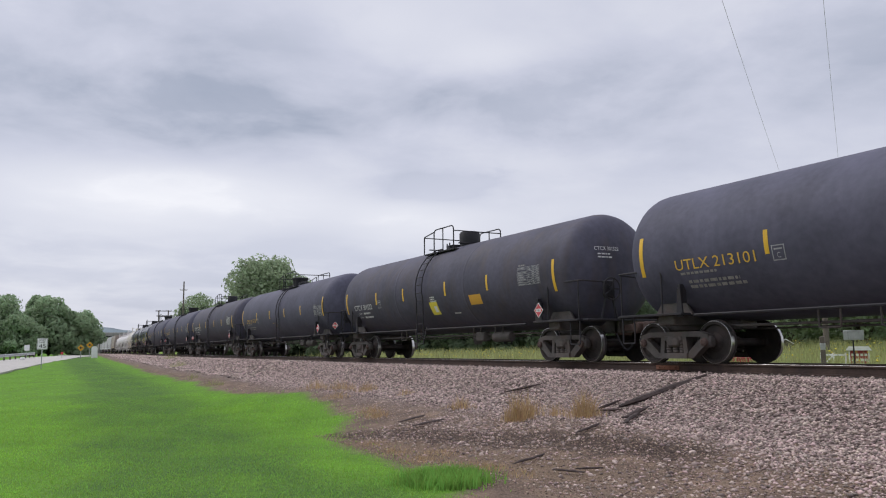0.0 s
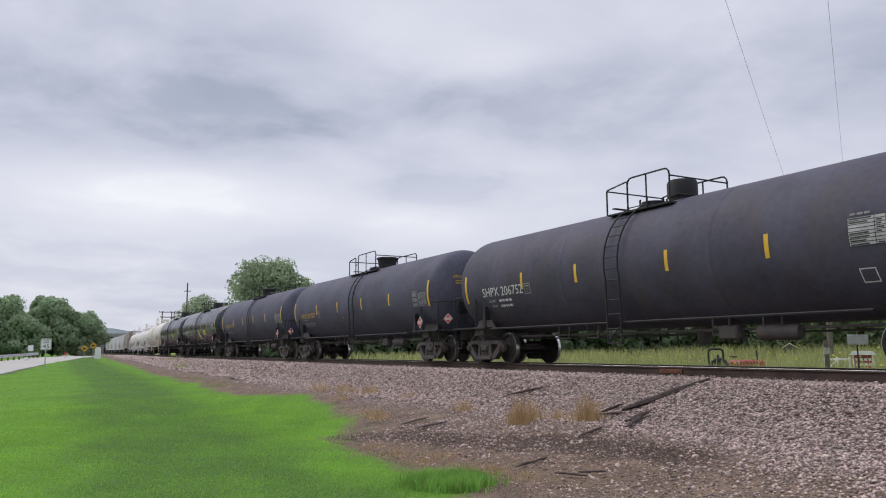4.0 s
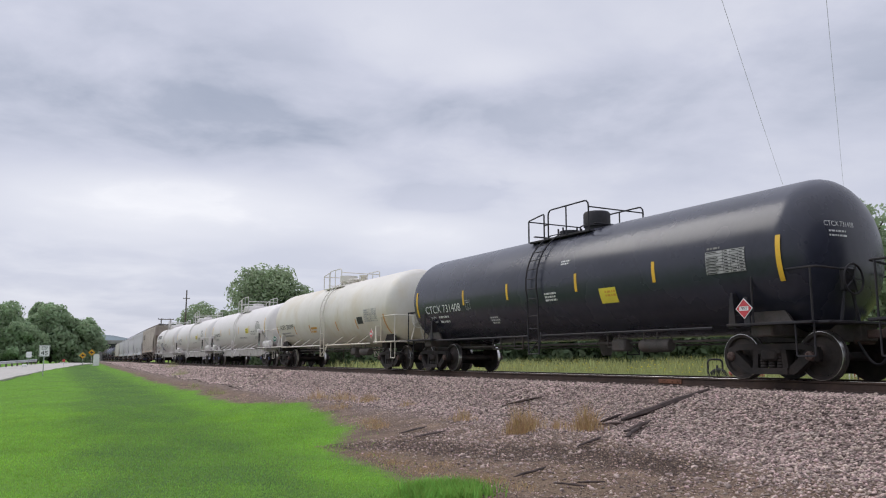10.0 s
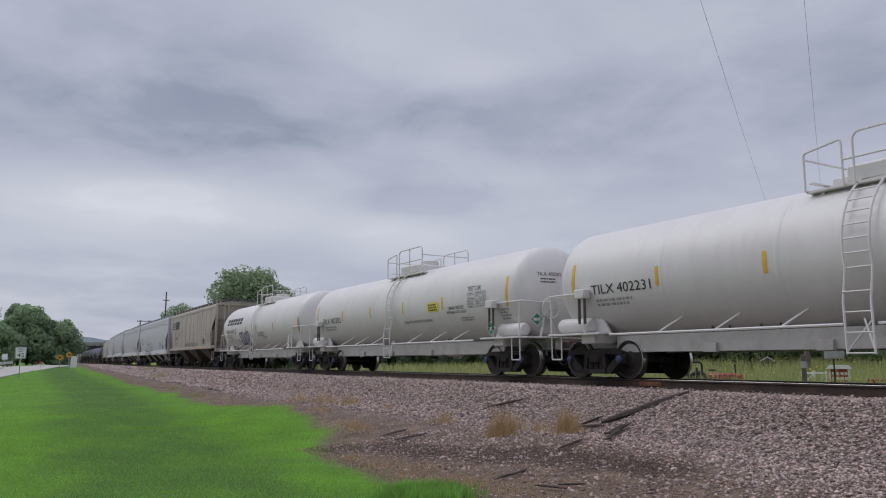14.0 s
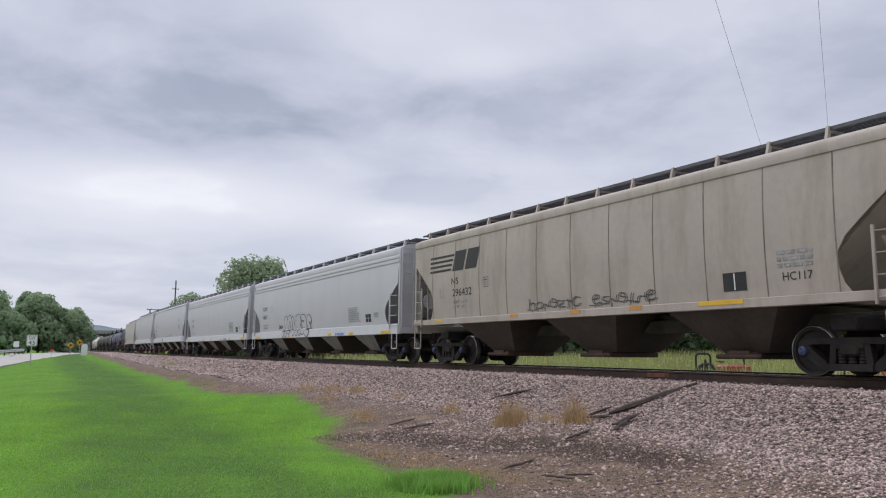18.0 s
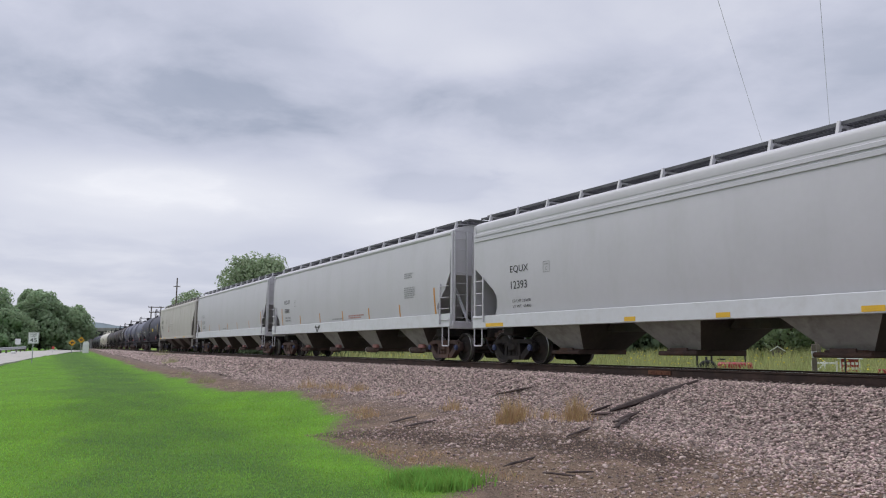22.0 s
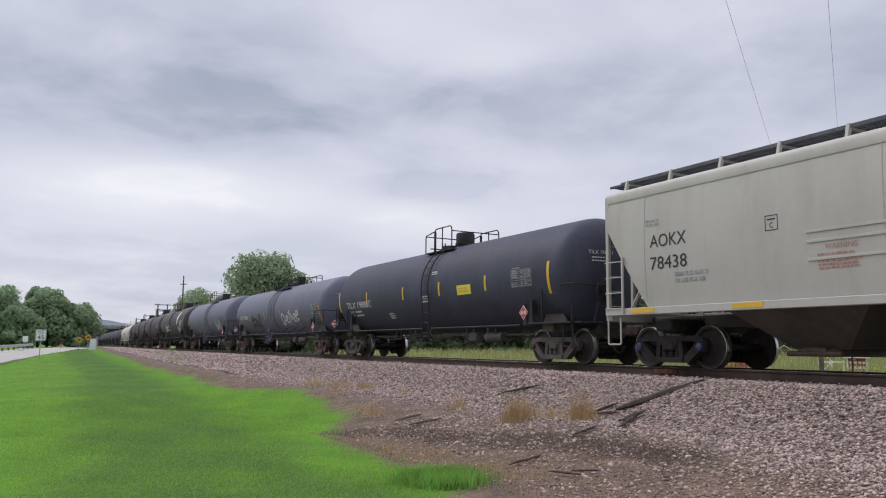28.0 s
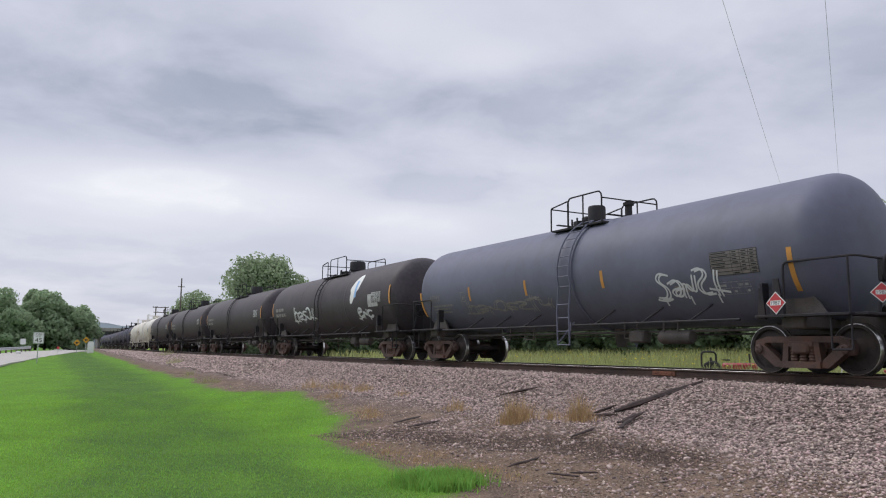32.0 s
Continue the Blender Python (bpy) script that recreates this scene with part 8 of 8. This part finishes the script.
# ---- roadside signs, guard rail, cabinet ----
def flat_text(s, height, width, mat, parent, m):
    bm = text_flat(s, height, width)
    g = Geo()
    g.bm(bm, pose(0, 0, 0, 90))
    me = bpy.data.meshes.new("lettering")
    me.from_pydata(g.v, [], g.f)
    me.materials.append(mat)
    return part("lettering", me, parent, m=m)


def facing(x, y, z):
    """Stands at the place, its -y side towards the camera."""
    return Matrix.Translation((x, y, z)) @ pose(0, 0, 0, 0, 0, math.degrees(math.atan2(-x, y)))


def speed_sign():
    X, Y, Z = drop(-30.2, 58.7)
    ob = thing("speed_limit_sign", None, "white speed limit sign on a thin steel post in the lawn", "road sign", m=facing(X, Y, Z - 0.2))
    geo_part("post", lambda g: [g.box((0, 0.03, 1.2), (0.07, 0.04, 2.6), 0.008), g.box((0, 0.05, 1.2), (0.03, 0.03, 2.6), 0.004)], GALV, ob)
    z = 2.06
    p = geo_part("panel", lambda g: g.box((0, 0, z), (0.72, 0.012, 0.84), 0.003), SIGN_WHITE, ob)
    geo_part("border", lambda g: [g.box((0, -0.009, z + k * 0.385), (0.66, 0.004, 0.018)) for k in (-1, 1)] + [g.box((k * 0.33, -0.009, z), (0.018, 0.004, 0.77)) for k in (-1, 1)], MAT["mark_black"], p)
    flat_text("SPEED", 0.11, 0.44, MAT["mark_black"], p, Matrix.Translation((-0.22, -0.012, z + 0.22)))
    flat_text("LIMIT", 0.11, 0.38, MAT["mark_black"], p, Matrix.Translation((-0.19, -0.012, z + 0.07)))
    flat_text("45", 0.30, 0.46, MAT["mark_black"], p, Matrix.Translation((-0.23, -0.012, z - 0.31)))


speed_sign()


def chevrons():
    X, Y, Z = drop(-43.9, 95.4)
    for k, dx in enumerate((-0.45, 0.35)):
        ob = thing("arrow_sign", None, "amber diamond warning sign with dark arrows on a post", "road sign", "warning signs", m=facing(X + dx, Y + k * 0.6, Z - 0.2 + k * 0.35))
        geo_part("post", lambda g: g.box((0, 0.05, 0.9), (0.07, 0.05, 1.9), 0.01), GALV, ob)
        p = geo_part("panel", lambda g: g.prism([(-0.4, 1.5), (0, 1.1), (0.4, 1.5), (0, 1.9)], -0.008, 0.008, "Y"), SIGN_YELLOW, ob)
        geo_part("arrow", lambda g: g.prism([(-0.2, 1.5), (0.02, 1.7), (0.02, 1.57), (0.19, 1.57), (0.19, 1.43), (0.02, 1.43), (0.02, 1.3)], -0.014, -0.009, "Y"), MAT["mark_black"], p)
    for x, y, w, h, mat, zc in ((-51.8, 97.0, 0.6, 0.7, SIGN_WHITE, 1.5), (-47.4, 97.0, 0.3, 0.3, MAT["red"], 0.8)):
        X, Y, Z = drop(x, y)
        ob = thing("small_sign", None, "small sign panel on a thin post beyond the road", "road sign", m=facing(X, Y, Z - 0.1))
        geo_part("post", lambda g, zc=zc: g.box((0, 0.03, zc / 2), (0.05, 0.04, zc + 0.2), 0.006), GALV, ob)
        geo_part("panel", lambda g, zc=zc, w=w, h=h: g.box((0, 0, zc), (w, 0.012, h), 0.003), mat, ob)


chevrons()
X, Y, Z = drop(-44.9, 100.4)
cab = thing("equipment_cabinet", None, "white rounded equipment cabinet beside the road", "cabinet", m=facing(X, Y, Z))
geo_part("housing", lambda g: g.prism([(-0.38, 0.0), (0.38, 0.0), (0.38, 1.3), (0.3, 1.48), (0.14, 1.55), (-0.14, 1.55), (-0.3, 1.48), (-0.38, 1.3)], -0.3, 0.3, "Y"), WHITE_WOOD, cab)
geo_part("door", lambda g: g.box((0, -0.305, 0.72), (0.6, 0.02, 1.1), 0.008), SIGN_WHITE, cab)
X, Y, Z = drop(-45.8, 85.0)
box = thing("marker_block", None, "low white marker block at the road's edge", "marker", m=facing(X, Y, Z))
geo_part("body", lambda g: g.box((0, 0, 0.2), (0.5, 0.3, 0.42), 0.06), WHITE_WOOD, box)


def guard_rail():
    ob = thing("guard_rail", None, "galvanised steel guard rail along the far road edge", "guard rail")
    a, b = Vector((-40.0, 63.0, 0)), Vector((-56.0, 107.0, 0))
    n = 14
    d = (b - a).normalized()
    nn = Vector((-d.y, d.x, 0))
    za, zb = drop(a.x, a.y)[2], drop(b.x, b.y)[2]
    prof = [(0, 0.42), (-0.05, 0.5), (0.03, 0.58), (-0.05, 0.66), (0, 0.74)]
    g = Geo()
    vs = [tuple(p + nn * o + Vector((0, 0, z + h))) for p, z in ((a, za), (b, zb)) for o, h in prof] + [tuple(p + nn * (o + 0.01) + Vector((0, 0, z + h))) for p, z in ((a, za), (b, zb)) for o, h in prof]
    g.add(vs, [(i, i + 1, i + 6, i + 5) for i in range(4)] + [(10 + i, 15 + i, 16 + i, 11 + i) for i in range(4)])
    part("beam", g.mesh("beam", GALV), ob)
    for i in range(n):
        p = a.lerp(b, i / (n - 1))
        z = za + (zb - za) * i / (n - 1)
        geo_part("post", lambda g, p=p, z=z: g.box((p.x + nn.x * 0.12, p.y + nn.y * 0.12, z + 0.28), (0.14, 0.14, 0.9), 0.01), POLE, ob)


guard_rail()


# ---- poles and wires ----
def utility_pole(x, y, top, label, arms=((0.35, 2.4),), twin=0.0):
    X, Y, Z = drop(x, y)
    m = facing(X, Y, Z - 0.3)
    ob = thing("utility_pole", None, label, "utility pole", "utility poles", m=m)
    for dx in ((-twin / 2, twin / 2) if twin else (0.0,)):
        geo_part("pole", lambda g, dx=dx: g.revolve([(0, 0.1 if twin else 0.17), (top - Z + 0.3, 0.08 if twin else 0.11)], 10, "Z", (dx, 0, 0)), POLE, ob)
    for down, w in arms:
        z = top - Z + 0.3 - down
        arm = geo_part("crossarm", lambda g, z=z, w=w: g.box((0, -0.16, z), (w, 0.09, 0.11), 0.012), POLE, ob)
        for k in (-0.47, -0.2, 0.2, 0.47):
            geo_part("insulator", lambda g, z=z, w=w, k=k: g.revolve([(z + 0.06, 0.02), (z + 0.1, 0.05), (z + 0.16, 0.05), (z + 0.2, 0.02)], 8, "Z", (k * w, -0.16, 0)), GALV, arm)
    return ob


utility_pole(21.6, 44.0, 8.55, "wooden utility pole with a crossarm behind the meadow", ((0.2, 2.4),))
utility_pole(-47.7, 142.2, 12.6, "slender wooden utility pole beside the far trees", ((1.6, 1.2),))
utility_pole(-40.7, 112.9, 5.9, "twin-legged timber pole with two crossarms", ((0.12, 2.2), (0.85, 1.9)), 1.3)


def wire(a, b, sag):
    ob = thing("overhead_wire", None, "thin overhead wire hung from the pole's crossarm", "wire", "overhead wires")
    a, b = Vector(a), Vector(b)
    pts = []
    for i in range(41):
        t = i / 40
        p = a.lerp(b, t)
        p.z -= 4 * sag * t * (1 - t)
        pts.append(p)
    geo_part("strand", lambda g: g.pipe(pts, 0.0045, 5), WIRE, ob)


wire((20.35, 44.55, 8.5), (-10.0, -16.0, 8.6), 0.55)
wire((22.75, 43.4, 8.5), (-8.6, -16.0, 8.6), 0.55)

# ---- things in the meadow's edge ----
def tractor():
    X, Y, Z = drop(12.95, 35.7, -0.15)
    ob = thing("small_tractor", None, "small red tractor with a black roll bar parked in the weeds", "tractor", m=facing(X, Y, Z))
    geo_part("hood", lambda g: g.box((0.68, 0, 0.62), (1.5, 0.62, 0.42), 0.08), TRACTOR_RED, ob)
    geo_part("fender", lambda g: [g.box((-0.45, y, 0.62), (0.75, 0.22, 0.14), 0.05) for y in (-0.5, 0.5)], TRACTOR_RED, ob)
    geo_part("seat", lambda g: [g.box((-0.35, 0, 0.72), (0.42, 0.42, 0.12), 0.04), g.box((-0.55, 0, 0.9), (0.1, 0.42, 0.35), 0.04)], RUBBER, ob)
    geo_part("roll_bar", lambda g: g.pipe([(-0.95, -0.1, 0.3), (-0.95, -0.1, 1.32), (-0.32, 0.1, 1.32), (-0.32, 0.1, 0.3)], 0.045, 8, 0.18), MAT["darksteel"], ob)
    geo_part("exhaust", lambda g: g.rod((1.15, 0, 0.7), (1.1, 0, 1.25), 0.04, 8), MAT["darksteel"], ob)
    geo_part("steering_wheel", lambda g: g.revolve([(0.93, 0.17), (0.96, 0.19), (0.99, 0.17)], 14, "Z", (0.1, 0, 0)), RUBBER, ob)
    for x, r in ((-0.5, 0.46), (1.1, 0.3)):
        for y in (-0.55, 0.55):
            w = geo_part("wheel", lambda g, x=x, y=y, r=r: g.revolve([(-0.13, r * 0.5), (-0.12, r * 0.9), (-0.07, r), (0.07, r), (0.12, r * 0.9), (0.13, r * 0.5)], 20, "Y", (x, y, r)), RUBBER, ob)
            geo_part("rim", lambda g, x=x, y=y, r=r: g.revolve([(-0.1, r * 0.1), (-0.1, r * 0.52), (0.1, r * 0.52), (0.1, r * 0.1)], 16, "Y", (x, y, r)), WHITE_WOOD, w)


tractor()


def stand():
    X, Y, Z = drop(17.0, 32.0)
    ob = thing("produce_stand", None, "little barn-red wooden stand with a white roof", "stand", m=facing(X, Y, Z))
    geo_part("body", lambda g: g.box((0, 0, 0.45), (0.72, 0.6, 0.95), 0.01), BARN_RED, ob)
    geo_part("roof", lambda g: g.prism([(-0.48, 0.9), (0.48, 0.9), (0.36, 1.06), (-0.36, 1.06)], -0.42, 0.42, "Y"), WHITE_WOOD, ob)
    for v in (0.72, 0.52, 0.32):
        for x in (-0.22, -0.06, 0.1, 0.24):
            geo_part("writing_bar", lambda g, v=v, x=x: g.box((x, -0.304, v), (0.1, 0.006, 0.1)), WHITE_WOOD, ob)
    for x in (-0.345, 0.345):
        geo_part("corner_board", lambda g, x=x: g.box((x, -0.305, 0.46), (0.05, 0.012, 0.92), 0.003), WHITE_WOOD, ob)
    X, Y, Z = drop(16.1, 32.3)
    gt = thing("white_gate", None, "low white timber gate with a diagonal brace", "gate", m=facing(X, Y, Z))
    for z in (0.25, 0.72):
        geo_part("rail", lambda g, z=z: g.box((0, 0, z), (0.95, 0.05, 0.08), 0.008), WHITE_WOOD, gt)
    for x in (-0.45, 0.0, 0.45):
        geo_part("upright", lambda g, x=x: g.box((x, -0.005, 0.4), (0.07, 0.05, 0.82), 0.008), WHITE_WOOD, gt)
    geo_part("brace", lambda g: g.rod((-0.42, -0.03, 0.28), (0.0, -0.03, 0.7), 0.03, 6), WHITE_WOOD, gt)
    X, Y, Z = drop(18.2, 31.4)
    rb = thing("red_crate", None, "low red timber crate beside the stand", "crate", m=facing(X, Y, Z))
    geo_part("body", lambda g: g.box((0, 0, 0.25), (0.7, 0.5, 0.5), 0.02), BARN_RED, rb)


stand()
X, Y, Z = drop(23.3, 53.1)
shed = thing("garden_shed", None, "small dark shed with a pale gable roof in the weeds", "shed", m=facing(X, Y, Z))
geo_part("wall", lambda g: g.prism([(-0.4, 0), (0.4, 0), (0.4, 0.85), (0, 1.1), (-0.4, 0.85)], -0.6, 0.6, "Y"), POLE, shed)
for k in (-1, 1):
    geo_part("roof_panel", lambda g, k=k: g.prism([(0, 1.11), (k * 0.48, 0.8), (k * 0.48, 0.85), (0, 1.17)], -0.68, 0.68, "Y"), WHITE_WOOD, shed)
X, Y, Z = drop(11.8, 24.3)
post = thing("fence_post", None, "weathered square timber fence post with a pale band", "post", m=facing(X, Y, Z - 0.2))
geo_part("timber", lambda g: g.box((0, 0, 0.75), (0.15, 0.15, 1.7), 0.015), POLE, post)
geo_part("band", lambda g: g.box((0, 0, 1.28), (0.156, 0.156, 0.22), 0.012), GALV, post)
X, Y, Z = drop(12.55, 23.9)
bs = thing("blank_sign", None, "grey back of a sign on a thin dark post", "sign", m=facing(X, Y, Z - 0.2))
geo_part("post", lambda g: g.rod((0, 0.02, 0), (0, 0.02, 1.5), 0.022, 8), MAT["darksteel"], bs)
geo_part("panel", lambda g: g.box((0.02, 0, 1.62), (0.56, 0.012, 0.3), 0.004), GALV, bs)
geo_part("frame", lambda g: [g.box((0.02, -0.01, 1.62 + k * 0.12), (0.3, 0.008, 0.015)) for k in (-1, 1)] + [g.box((0.02 + k * 0.15, -0.01, 1.62), (0.015, 0.008, 0.24)) for k in (-1, 1)], MAT["mark_grey"], bs)


# ---- broken timber on the embankment ----
def timber(a, b, wid, thick, seed, label):
    """A split, splintered length of old tie lying on the stones between two places of the plan."""
    rnd = random.Random(seed)
    A, B = Vector(drop(*a, 0.05)), Vector(drop(*b, 0.05))
    d = (B - A).normalized()
    s = d.cross(Vector((0, 0, 1))).normalized()
    u = s.cross(d)
    n = 9
    g = Geo()
    vs = []
    for i in range(n):
        t = i / (n - 1)
        c = A.lerp(B, t) + s * rnd.uniform(-0.02, 0.02)
        k = (0.35 + 0.65 * min(1, 3 * t, 3.2 * (1 - t) + 0.2)) * rnd.uniform(0.75, 1.1)
        for q in range(6):
            ang = q / 6 * 2 * math.pi
            vs.append(tuple(c + s * math.cos(ang) * wid * k * rnd.uniform(0.85, 1.1) + u * math.sin(ang) * thick * k))
    fs = [(i * 6 + j, i * 6 + (j + 1) % 6, (i + 1) * 6 + (j + 1) % 6, (i + 1) * 6 + j) for i in range(n - 1) for j in range(6)]
    fs += [tuple(range(5, -1, -1)), tuple(range((n - 1) * 6, n * 6))]
    g.add(vs, fs)
    return thing("broken_timber", g.mesh("broken_timber", OLD_WOOD, 25), label, "timber", "broken timbers")


for k, (a, b, wd, th) in enumerate((((5.0, 14.9), (3.2, 14.35), 0.1, 0.06), ((3.6, 13.9), (3.0, 13.2), 0.06, 0.035), ((3.4, 13.7), (2.85, 12.5), 0.05, 0.03), ((3.2, 14.1), (2.75, 14.4), 0.04, 0.025), ((2.2, 17.8), (1.4, 18.2), 0.05, 0.03),
                                    ((-0.9, 15.6), (-0.4, 16.2), 0.045, 0.02), ((-0.6, 14.9), (0.0, 15.4), 0.045, 0.02), ((2.0, 12.1), (2.5, 12.7), 0.03, 0.02), ((0.9, 10.6), (1.4, 11.0), 0.03, 0.02), ((3.3, 14.75), (2.85, 14.55), 0.03, 0.03),
                                    ((1.35, 9.95), (1.7, 9.6), 0.02, 0.015), ((1.62, 9.85), (1.95, 9.75), 0.018, 0.015))):
    timber(a, b, wd, th, 70 + k, "dark splintered length of old timber on the stones" if k < 3 else "small dark broken stick among the stones")


motions()
